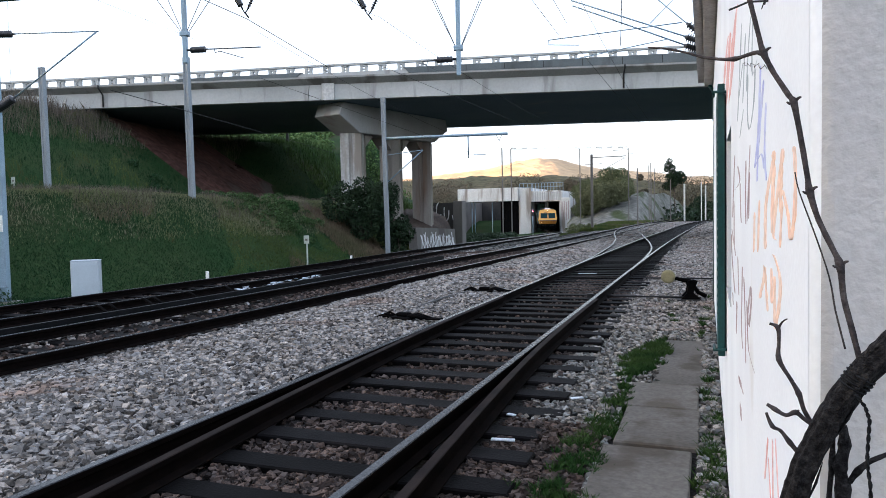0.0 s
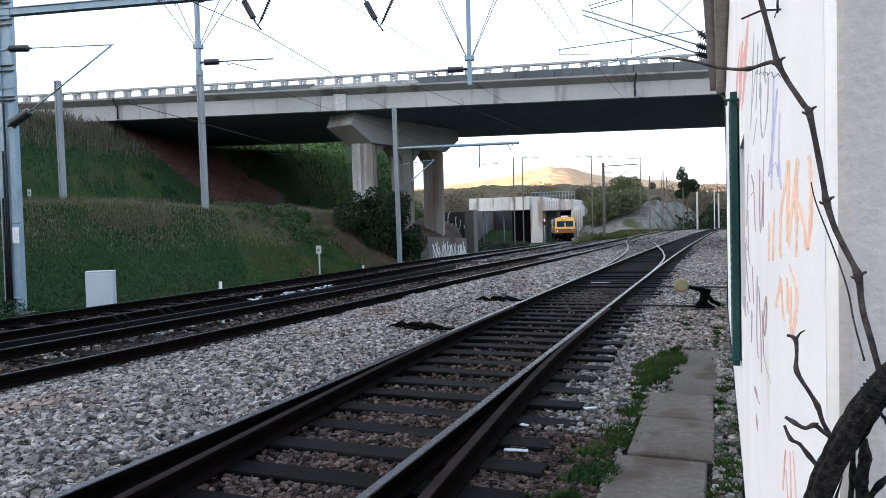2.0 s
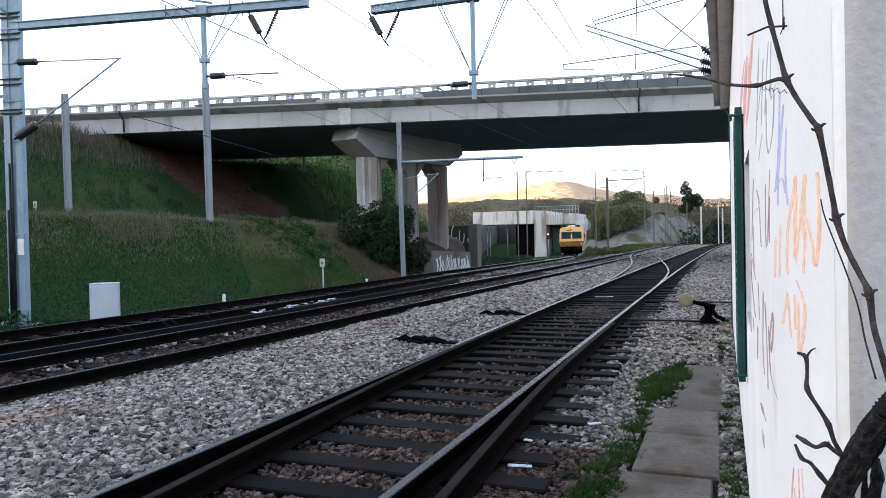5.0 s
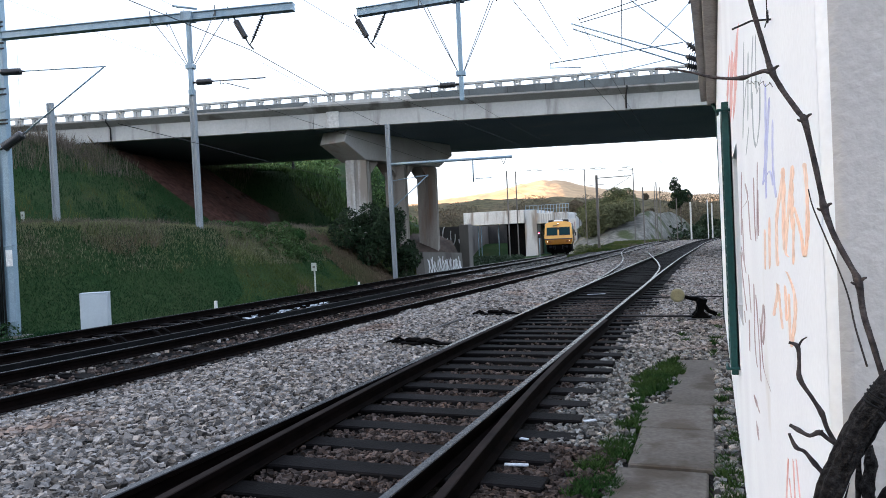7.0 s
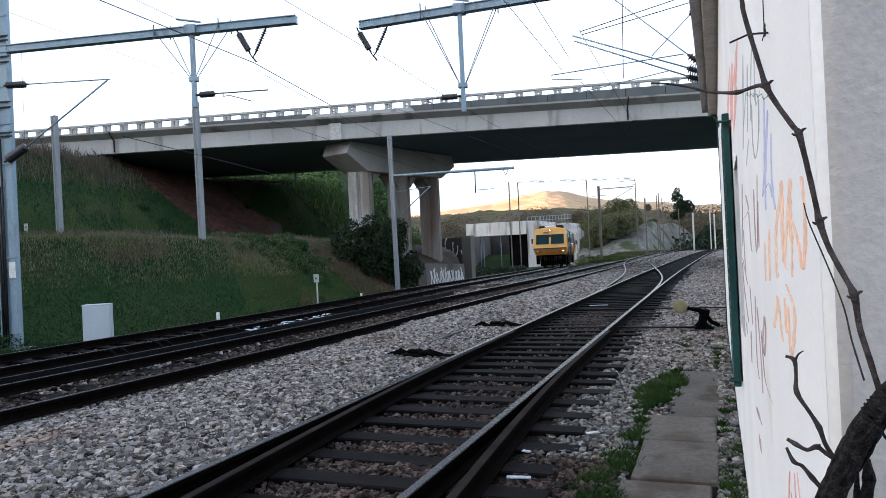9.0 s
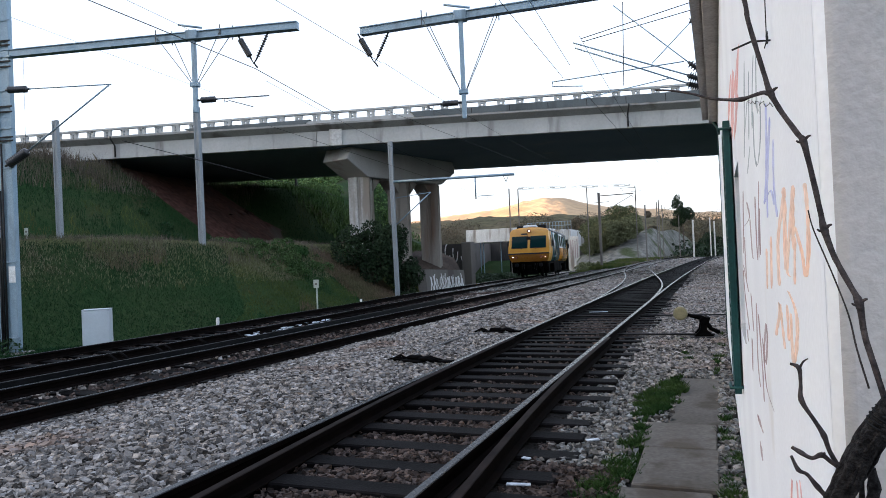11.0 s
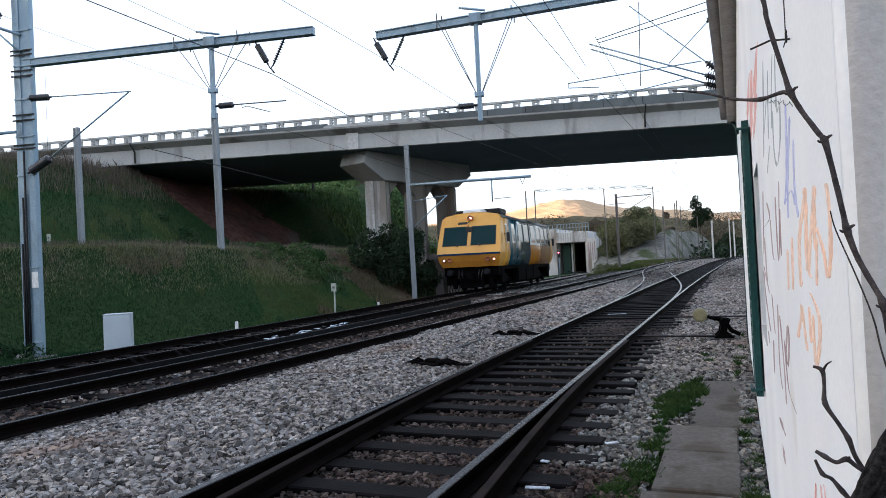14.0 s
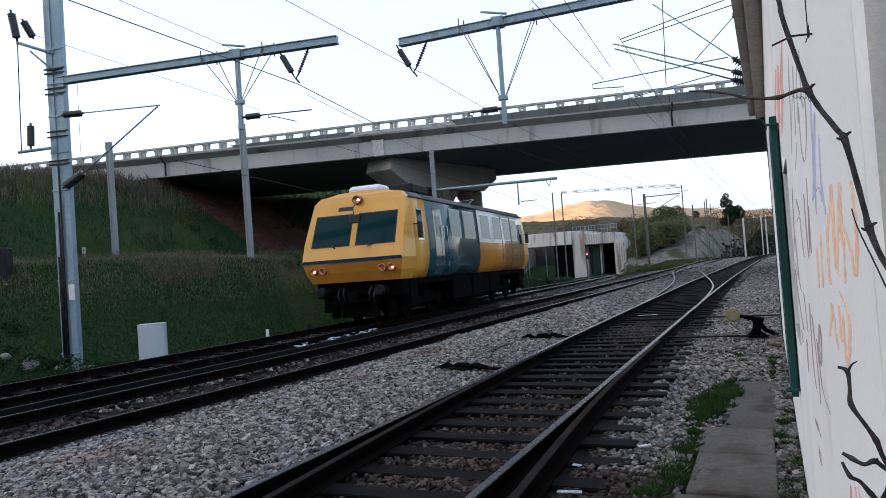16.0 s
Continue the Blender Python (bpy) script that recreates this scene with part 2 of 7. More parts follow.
# the sky reflected on the upper body side is put into this pale colour
SKY_PALE = material("sky_pale_coach_paint", (0.66, 0.67, 0.64), (0.59, 0.60, 0.58), 1.0, 30, 0.2, 0.02, grain=0.12, coat=0.5)
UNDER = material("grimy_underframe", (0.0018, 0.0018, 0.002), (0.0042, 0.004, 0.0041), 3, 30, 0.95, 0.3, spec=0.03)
ROOF_GREY = material("grey_coach_roof", (0.055, 0.062, 0.068), (0.08, 0.088, 0.094), 1, 20, 0.6, 0.1)
GLASS = plain("tinted_glass", (0.006, 0.026, 0.029), 0.07, spec=0.10)
SIDE_GLASS = plain("saloon_glass", (0.030, 0.080, 0.088), 0.06, spec=0.32)
REFLECTOR = plain("amber_lamp_reflector", (0.36, 0.13, 0.08), 0.25, 0.6)
STRIPE_BLUE = plain("dark_blue_stripe", (0.008, 0.03, 0.075), 0.6, spec=0.1)
RUBBER = plain("black_rubber", (0.012, 0.012, 0.013), 0.6)
WHITE_PLASTIC = plain("white_plastic", (0.75, 0.76, 0.77), 0.4)
CHROME = plain("chrome", (0.6, 0.6, 0.6), 0.25, 1.0)
LAMP_ON = plain("lit_headlamp", (1.0, 0.85, 0.6), 0.3, glow=7.0, glow_colour=(1.0, 0.70, 0.40))
LAMP_OFF = plain("unlit_headlamp", (0.25, 0.10, 0.06), 0.15)
RED_LIGHT = plain("red_signal_light", (0.9, 0.05, 0.08), 0.4, glow=4.0, glow_colour=(1.0, 0.08, 0.15))
CABINET_PAINT = material("pale_grey_cabinet_paint", (0.42, 0.47, 0.51), (0.38, 0.42, 0.46), 2, 30, 0.5, 0.05, stain=(0.41, 0.44, 0.46), stain_size=3, stain_part=0.62, streak=2, grain=0.1)
YELLOW_DISC = material("faded_yellow_disc_paint", (0.20, 0.185, 0.10), (0.165, 0.15, 0.085), 8, 40, 0.7, 0.1)
RED_SPRAY = material("faded_red_spray", (0.62, 0.29, 0.26), (0.76, 0.52, 0.50), 9, 60, 0.85, 0.0)
GREEN_SPRAY = material("grey_green_spray", (0.24, 0.31, 0.33), (0.40, 0.46, 0.48), 9, 60, 0.85, 0.0)
BLUE_SPRAY = material("pale_blue_spray", (0.36, 0.41, 0.70), (0.55, 0.59, 0.78), 9, 60, 0.85, 0.0)
BROWN_SPRAY = material("brown_marker", (0.26, 0.19, 0.20), (0.42, 0.36, 0.37), 9, 60, 0.85, 0.0)
ORANGE_SPRAY = material("orange_spray", (0.79, 0.53, 0.39), (0.80, 0.63, 0.52), 9, 60, 0.85, 0.0)
SCRAWL_WHITE = material("white_spray", (0.75, 0.76, 0.77), (0.66, 0.66, 0.66), 2, 20, 0.85, 0.0)
PALE_EARTH = material("pale_gravel_slope", (0.165, 0.163, 0.150), (0.125, 0.125, 0.108), 0.12, 1.2, 0.95, 1.0, bump_size=0.5, grain=0.9, stain=(0.05, 0.062, 0.03), stain_size=0.22, stain_part=0.50, spec=0.1)
RUSSET_GRASS = material("russet_grass", (0.135, 0.100, 0.070), (0.090, 0.085, 0.046), 0.4, 12, 0.9, 0.0, vary=0.35, island=True, spec=0.1)
MARKER_PAINT = material("weathered_marker_paint", (0.40, 0.44, 0.39), (0.31, 0.34, 0.30), 8, 60, 0.75, 0.1)
ROUGH_CONCRETE = material("dull_footing_concrete", (0.20, 0.195, 0.185), (0.27, 0.265, 0.25), 1.5, 20, 0.9, 0.4, stain=(0.10, 0.095, 0.08), stain_size=2.5, stain_part=0.5)
WHITE_PAINT = material("white_post_paint", (0.72, 0.73, 0.72), (0.6, 0.6, 0.58), 8, 60, 0.7, 0.1)


# ---- building tools ----
def mesh_object(name, verts, faces, mat, parent=None, smooth=False):
    me = bpy.data.meshes.new(name)
    me.from_pydata([tuple(v) for v in verts], [], [tuple(f) for f in faces])
    if smooth:
        me.polygons.foreach_set("use_smooth", [True] * len(me.polygons))
    for m in mat if isinstance(mat, (list, tuple)) else (mat,):
        me.materials.append(m)
    me.update()
    ob = new(name, me)
    if parent:
        ob.parent = parent
    return ob


def part(name, bm, mat, parent=None, label="", smooth=False):
    bmesh.ops.recalc_face_normals(bm, faces=bm.faces)
    me = bpy.data.meshes.new(name)
    bm.to_mesh(me)
    bm.free()
    for m in mat if isinstance(mat, (list, tuple)) else (mat,):
        me.materials.append(m)
    if smooth:
        me.polygons.foreach_set("use_smooth", [True] * len(me.polygons))
    ob = new(name, me)
    if parent:
        ob.parent = parent
    if label:
        ob["label"] = label
    return ob


def thing(name, at=None, label="", category="", group="", kind=""):
    ob = new(name)
    ob.empty_display_size = 0.2
    if at is not None:
        ob.matrix_world = at
    return tagged(ob, label, category, group, kind)


def add_box(bm, low, high, bevel=0.0, m=None, slot=0):
    """A box from corner to corner, its edges bevelled."""
    low, high = Vector(low), Vector(high)
    out = bmesh.ops.create_cube(bm, size=1.0)
    vs = out["verts"]
    for v in vs:
        v.co = Vector([low[i] + (v.co[i] + 0.5) * (high[i] - low[i]) for i in range(3)])
        if m is not None:
            v.co = m @ v.co
    fs = {f for v in vs for f in v.link_faces}
    for f in fs:
        f.material_index = slot
    if bevel:
        es = list({e for v in vs for e in v.link_edges})
        bmesh.ops.bevel(bm, geom=es, offset=bevel, segments=1, affect="EDGES", profile=0.7)
    return vs


def ring(bm, centre, along, r, n, twist=0.0, squash=1.0):
    along = Vector(along).normalized()
    side = along.cross(Vector((0, 0, 1)))
    if side.length < 1e-3:
        side = Vector((1, 0, 0))
    side.normalize()
    up = side.cross(along)
    return [bm.verts.new(Vector(centre) + (side * math.cos(a) + up * math.sin(a) * squash) * r)
            for a in (twist + 2 * math.pi * i / n for i in range(n))]


def add_tube(bm, points, radii, n=8, slot=0, caps=True):
    """A round bar along the points."""
    points = [Vector(p) for p in points]
    if isinstance(radii, (int, float)):
        radii = [radii] * len(points)
    rings = []
    for i, p in enumerate(points):
        along = points[min(i + 1, len(points) - 1)] - points[max(i - 1, 0)]
        rings.append(ring(bm, p, along, radii[i], n))
    for r0, r1 in zip(rings, rings[1:]):
        for i in range(n):
            f = bm.faces.new((r0[i], r0[(i + 1) % n], r1[(i + 1) % n], r1[i]))
            f.material_index, f.smooth = slot, n > 5
    if caps:
        for r in (rings[0], list(reversed(rings[-1]))):
            f = bm.faces.new(r)
            f.material_index = slot
    return rings


def sweep(bm, points, profile, slots=None, up=(0, 0, 1)):
    """Pushes a closed profile of (right, up) pairs along the points."""
    points, up = [Vector(p) for p in points], Vector(up)
    rows = []
    for i, p in enumerate(points):
        along = (points[min(i + 1, len(points) - 1)] - points[max(i - 1, 0)]).normalized()
        side = along.cross(up).normalized()
        over = side.cross(along)
        rows.append([bm.verts.new(p + side * a + over * b) for a, b in profile])
    k = len(profile)
    for r0, r1 in zip(rows, rows[1:]):
        for i in range(k):
            f = bm.faces.new((r0[i], r0[(i + 1) % k], r1[(i + 1) % k], r1[i]))
            if slots:
                f.material_index = slots[i]
    bm.faces.new(rows[0])
    bm.faces.new(list(reversed(rows[-1])))


def lathe(bm, p0, p1, outline, n=10, slot=0):
    """Turns an outline of (share of the way, radius) about the line from p0 to p1."""
    p0, p1 = Vector(p0), Vector(p1)
    rings = [ring(bm, p0.lerp(p1, s), p1 - p0, max(r, 1e-4), n) for s, r in outline]
    for r0, r1 in zip(rings, rings[1:]):
        for i in range(n):
            f = bm.faces.new((r0[i], r0[(i + 1) % n], r1[(i + 1) % n], r1[i]))
            f.material_index, f.smooth = slot, True
    bm.faces.new(rings[0])
    bm.faces.new(list(reversed(rings[-1])))


def insulator(bm, p0, p1, r=0.07, sheds=6, slot=0):
    """Few sheds make an open string of discs; a short fat one is a barrel with fine ribs."""
    if sheds < 7:
        outline = [(0.0, r * 0.25), (0.10, r * 0.25), (0.11, r * 0.8)]
        for i in range(11):
            outline += [(0.12 + 0.07 * i, r * 0.82), (0.145 + 0.07 * i, r * 1.0), (0.165 + 0.07 * i, r * 0.82)]
        lathe(bm, p0, p1, outline + [(0.90, r * 0.3), (1.0, r * 0.25)], 12, slot)
        return
    outline = [(0.0, r * 0.3)]
    for i in range(sheds):
        s = 0.1 + 0.8 * i / sheds
        outline += [(s, r * 0.42), (s + 0.3 / sheds, r), (s + 0.5 / sheds, r * 0.45)]
    lathe(bm, p0, p1, outline + [(1.0, r * 0.3)], 10, slot)


# ---- the lie of the land ----
NEAR_Y = [-60, 10, 20, 41, 52, 67, 81, 105, 140, 180, 240]
NEAR_X = [-2.78, -2.78, -2.78, -2.62, -2.42, -2.12, -1.8, -0.6, 2.8, 8.8, 22.0]
MID_Y = [-60, -20, 0, 5, 10, 20, 35, 50, 70, 90, 118, 145, 180, 240]
MID_X = [-17.0, -10.6, -8.7, -8.35, -8.1, -7.8, -7.4, -7.2, -7.05, -7.0, -6.3, -5.0, -0.6, 12.0]
FAR_Y = [-60, -20, 0, 5, 18.3, 30.2, 45.3, 52.7, 71, 85.6, 103.6, 121, 135, 150, 170]
FAR_X = [-19.5, -13.8, -11.95, -11.75, -11.6, -12.46, -13.6, -14.15, -16.0, -17.95, -21.1, -25.1, -29.0, -33.5, -41.0]
FAR_Z = [0, 0, 0, 0, 0, -0.07, -0.24, -0.33, -0.6, -0.88, -1.23, -1.6, -1.72, -1.8, -1.8]


def smooth_interp(y, ys, xs):
    """A soft curve through the table."""
    y, ys, xs = np.asarray(y, float), np.asarray(ys, float), np.asarray(xs, float)
    slope = np.gradient(xs, ys)
    i = np.clip(np.searchsorted(ys, y) - 1, 0, len(ys) - 2)
    h = ys[i + 1] - ys[i]
    s = np.clip((y - ys[i]) / h, 0, 1)
    return ((2 * s**3 - 3 * s**2 + 1) * xs[i] + (s**3 - 2 * s**2 + s) * h * slope[i] + (3 * s**2 - 2 * s**3) * xs[i + 1]
            + (s**3 - s**2) * h * slope[i + 1])


def near_x(y):
    return smooth_interp(y, NEAR_Y, NEAR_X)


def mid_x(y):
    return smooth_interp(y, MID_Y, MID_X)


def far_x(y):
    return smooth_interp(y, FAR_Y, FAR_X)


def far_z(y):
    return np.interp(y, FAR_Y, FAR_Z)


def wobble(x, y, size, seed=0.0):
    """Soft uneven ground, from a few waves."""
    return (np.sin(x / size + 1.3 * np.sin(y / size * 0.7 + seed) + seed) + np.sin(y / size * 1.13 - 0.8 * np.sin(x / size * 0.6 + 2 * seed))
            + 0.6 * np.sin((x + y) / size * 2.1 + seed)) / 2.6


TOE_Y = [-60, 0, 13.7, 19, 24, 31, 38, 45, 60, 80, 110, 124, 160]
TOE_X = [-26, -21.0, -18.7, -16.9, -15.7, -15.4, -15.9, -17.2, -23.0, -36, -62, -82, -120]


def ground_z(x, y):
    """Height of the ground sheet under the ballast, the bank and the land beyond."""
    x, y = np.asarray(x, float), np.asarray(y, float)
    base = np.interp(y, [0, 25, 60, 124, 200, 600], [-0.65, -0.65, -1.1, -2.4, -2.9, -3.0])
    d = np.interp(y, TOE_Y, TOE_X) - x
    d = d * np.interp(y, [42, 56, 64], [1, 2.1, 3.4])
    rise = np.interp(d, [0, 1.5, 4.4, 5.2, 11.0, 17.5, 25, 60], [0, 0.95, 3.15, 3.3, 3.4, 8.3, 8.7, 8.9])
    rise = rise * np.interp(y, [53, 66], [1, 1.4])
    fade = np.interp(y, [130, 170], [1, 0])
    lift = np.where(d > 0, rise * fade, 0)
    # the yard itself, level with the sleepers; it lies lower left of the farthest track
    edge = np.minimum(far_x(y) - 2.2, mid_x(y) - 2.0)
    yard = np.interp(edge - x, [0, 1.5], [1, 0]) * np.interp(y, [120, 170], [1, 0])
    level = np.where(x < (far_x(y) + mid_x(y)) / 2, far_z(y) - 0.34, -0.34)
    z = base * (1 - yard) + level * yard + lift
    far_off = np.hypot(x, y)
    return z + wobble(x, y, 1.7, 1.0) * 0.05 * (1 - yard) + wobble(x, y, 6.0, 2.0) * 0.16 * np.clip(d / 6, 0, 1) + 0 * far_off


def sheet(xs, ys, height):
    gx, gy = np.meshgrid(xs, ys)
    verts = np.stack([gx, gy, height(gx, gy)], -1).reshape(-1, 3)
    k = len(xs)
    i = (np.arange(len(ys) - 1)[:, None] * k + np.arange(k - 1)[None, :]).ravel()
    return verts, np.stack([i, i + 1, i + k + 1, i + k], -1)


xs = np.concatenate([np.linspace(-1500, -80, 14), np.linspace(-72, -32, 24), np.linspace(-31, 4, 100), np.linspace(6, 60, 14), np.linspace(90, 1500, 10)])
ys = np.concatenate([np.linspace(-900, -60, 10), np.linspace(-50, 6, 22), np.linspace(7, 64, 110), np.linspace(66, 180, 50), np.linspace(200, 2500, 18)])
v, f = sheet(xs, ys, ground_z)
ground = mesh_object("ground", v, f, GROUND, smooth=True)
tagged(ground, "grassy railway land with a green bank beside the tracks", "ground", kind="structure")


# ballast bed: one sheet with a crown under each track
def bed_z(x, y):
    left = far_x(y)
    z = np.where(x < (left + mid_x(y)) / 2, far_z(y), 0) - 0.21
    shoulder = np.clip((left - 1.75 - x) / 1.3, 0, 1)
    right = np.clip((x + 0.95) / 0.5, 0, 1) * np.interp(y, [14, 20], [0.0, 0.0])
    heap = np.clip(1 - np.abs(x - (mid_x(y) + near_x(y)) / 2) / 1.5, 0, 1)
    return z + 0.11 * np.sqrt(heap) - 0.45 * shoulder - right + wobble(x, y, 0.45, 0.5) * 0.018 + wobble(x, y, 2.3, 3.0) * 0.02


ys = np.concatenate([np.linspace(-40, 2, 30), np.linspace(2.3, 30, 120), np.linspace(30.6, 70, 70), np.linspace(72, 122, 30)])
rows = []
for y in ys:
    rows.append(np.linspace(float(far_x(y)) - 3.1, 1.9 + max(0.0, float(near_x(y)) + 2.8), 80))
gx = np.array(rows)
gy = np.repeat(ys[:, None], 80, 1)
v = np.stack([gx, gy, bed_z(gx, gy)], -1).reshape(-1, 3)
i = (np.arange(len(ys) - 1)[:, None] * 80 + np.arange(79)[None, :]).ravel()
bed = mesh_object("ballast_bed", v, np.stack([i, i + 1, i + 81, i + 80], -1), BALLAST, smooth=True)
tagged(bed, "ballast bed under the tracks, near-black for the shaded gaps between stones", "ballast", kind="structure")

# ---- rails and sleepers ----
GAUGE = 1.738          # between the middles of the rail heads
RAIL = [(-0.036, -0.006), (-0.03, 0.0), (0.03, 0.0), (0.036, -0.006), (0.034, -0.042), (0.009, -0.055), (0.009, -0.125), (0.07, -0.145), (0.07, -0.155),
        (-0.07, -0.155), (-0.07, -0.145), (-0.009, -0.125), (-0.009, -0.055), (-0.034, -0.042)]
RAIL_SLOTS = [1, 1, 1] + [0] * 11


def rail(points, parent, bright=RAIL_HEAD, label=""):
    bm = bmesh.new()
    sweep(bm, points, RAIL, RAIL_SLOTS)
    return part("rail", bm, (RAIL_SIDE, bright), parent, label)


def track(name, line, height, y0, y1, label, bright=RAIL_HEAD, right_from=None):
    t = thing(name, None, label, "railway track", "railway tracks", "structure")
    ys = np.concatenate([np.arange(y0, 20, 0.8), np.arange(max(20.0, y0), y1, 2.0)])
    cx, cz = line(ys), height(ys)
    for side in (-1, 1):
        keep = ys >= (right_from if side > 0 and right_from else -999)
        rail([(x + side * GAUGE / 2, y, z) for x, y, z in zip(cx[keep], ys[keep], cz[keep])], t, bright)
    return t


def flat(y):
    return np.asarray(y, float) * 0


near_track = track("near_track", near_x, flat, -30, 215, "straight railway track on dark timber sleepers", right_from=-30)
mid_track = track("middle_track", mid_x, flat, -40, 215, "rusty-sided railway track in grey ballast")
far_track = track("far_track", far_x, far_z, -40, 168, "railway track that curves off to a concrete underpass")

# the turnout in front: a second pair of rails that leaves the near track towards the camera
TOE = 12.6
siding = thing("turnout", None, "turnout rails that part from the near track", "turnout", "railway tracks", "structure")
ys = np.arange(-30, TOE + 0.3, 0.6)
shift = smooth_interp(ys, [-30, 0, 3.5, 4.5, 5.5, 6.7, 8, 9.5, 13], [3.0, 0.59, 0.34, 0.272, 0.21, 0.145, 0.098, 0.074, 0.066])
rail([(-2.78 - GAUGE / 2 + s, y, -0.002) for s, y in zip(shift, ys)], siding, RAIL_DULL, "left switch blade")
rail([(-2.78 + GAUGE / 2 + s, y, -0.002) for s, y in zip(shift, ys)], siding, RAIL_DULL, "outer stock rail")

# the crossover from the near to the middle track
cross = thing("crossover", None, "crossover rails that swing from the near to the middle track", "crossover", "railway tracks", "structure")
ys = np.arange(19, 75, 1.0)
CL_Y, CL_X = [19, 22.7, 27, 33.3, 40, 53.3, 67.4, 78], [-3.64, -3.68, -3.84, -4.19, -4.80, -6.47, -7.65, -7.9]
CR_Y, CR_X = [19, 22, 25, 29.75, 35, 43, 55.4, 66, 78], [-1.90, -1.91, -1.96, -2.13, -2.56, -3.44, -4.79, -5.7, -6.1]
rail([(x, y, 0.002) for x, y in zip(smooth_interp(ys, CL_Y, CL_X), ys)], cross)
rail([(x, y, 0.002) for x, y in zip(smooth_interp(ys, CR_Y, CR_X), ys)], cross)


def sleeper_mesh(length, width=0.24):
    bm = bmesh.new()
    add_box(bm, (-length / 2, -width / 2, -0.14), (length / 2, width / 2, 0), 0.012)
    me = bpy.data.meshes.new("sleeper")
    bm.to_mesh(me)
    bm.free()
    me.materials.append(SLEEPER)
    return me


LAID = []


def lay_sleepers(parent, line, height, y0, y1, step, mesh, top=-0.157, turn=0.0, extra=None):
    y = y0
    while y < y1:
        ob = new("sleeper", mesh)
        ob.parent = parent
        slope = float(line(y + 0.5) - line(y - 0.5))
        ob.matrix_local = pose(float(line(y)) + (extra(y) if extra else 0) + random.uniform(-0.05, 0.05), y, float(height(y)) + top + random.uniform(-0.006, 0.006), 0, 0,
                               -math.degrees(math.atan(slope)) + turn + random.uniform(-0.8, 0.8))
        LAID.append((ob.matrix_local.translation.x, y))
        y += step


# ---- the road bridge ----
BR_TURN = 15.6                       # the bridge runs askew to the tracks
BR = pose(0, 0, 0, 0, 0, BR_TURN)    # in its own axes x runs along the bridge and y across it
P1, P2, SOFF = 38.4, 52.4, 8.09


def prism(bm, x0, x1, low, high, y0, y1, skew=0.0):
    """A bar between x0 and x1 whose top may climb; skew slants its ends."""
    vs = [bm.verts.new(p) for p in ((x0, y0, low), (x1, y0, low), (x1, y1, low), (x0, y1, low),
                                    (x0 - skew, y0, high[0]), (x1 + skew, y0, high[1]), (x1 + skew, y1, high[1]), (x0 - skew, y1, high[0]))]
    for f in ((0, 1, 2, 3), (4, 7, 6, 5), (0, 4, 5, 1), (1, 5, 6, 2), (2, 6, 7, 3), (3, 7, 4, 0)):
        bm.faces.new([vs[i] for i in f])


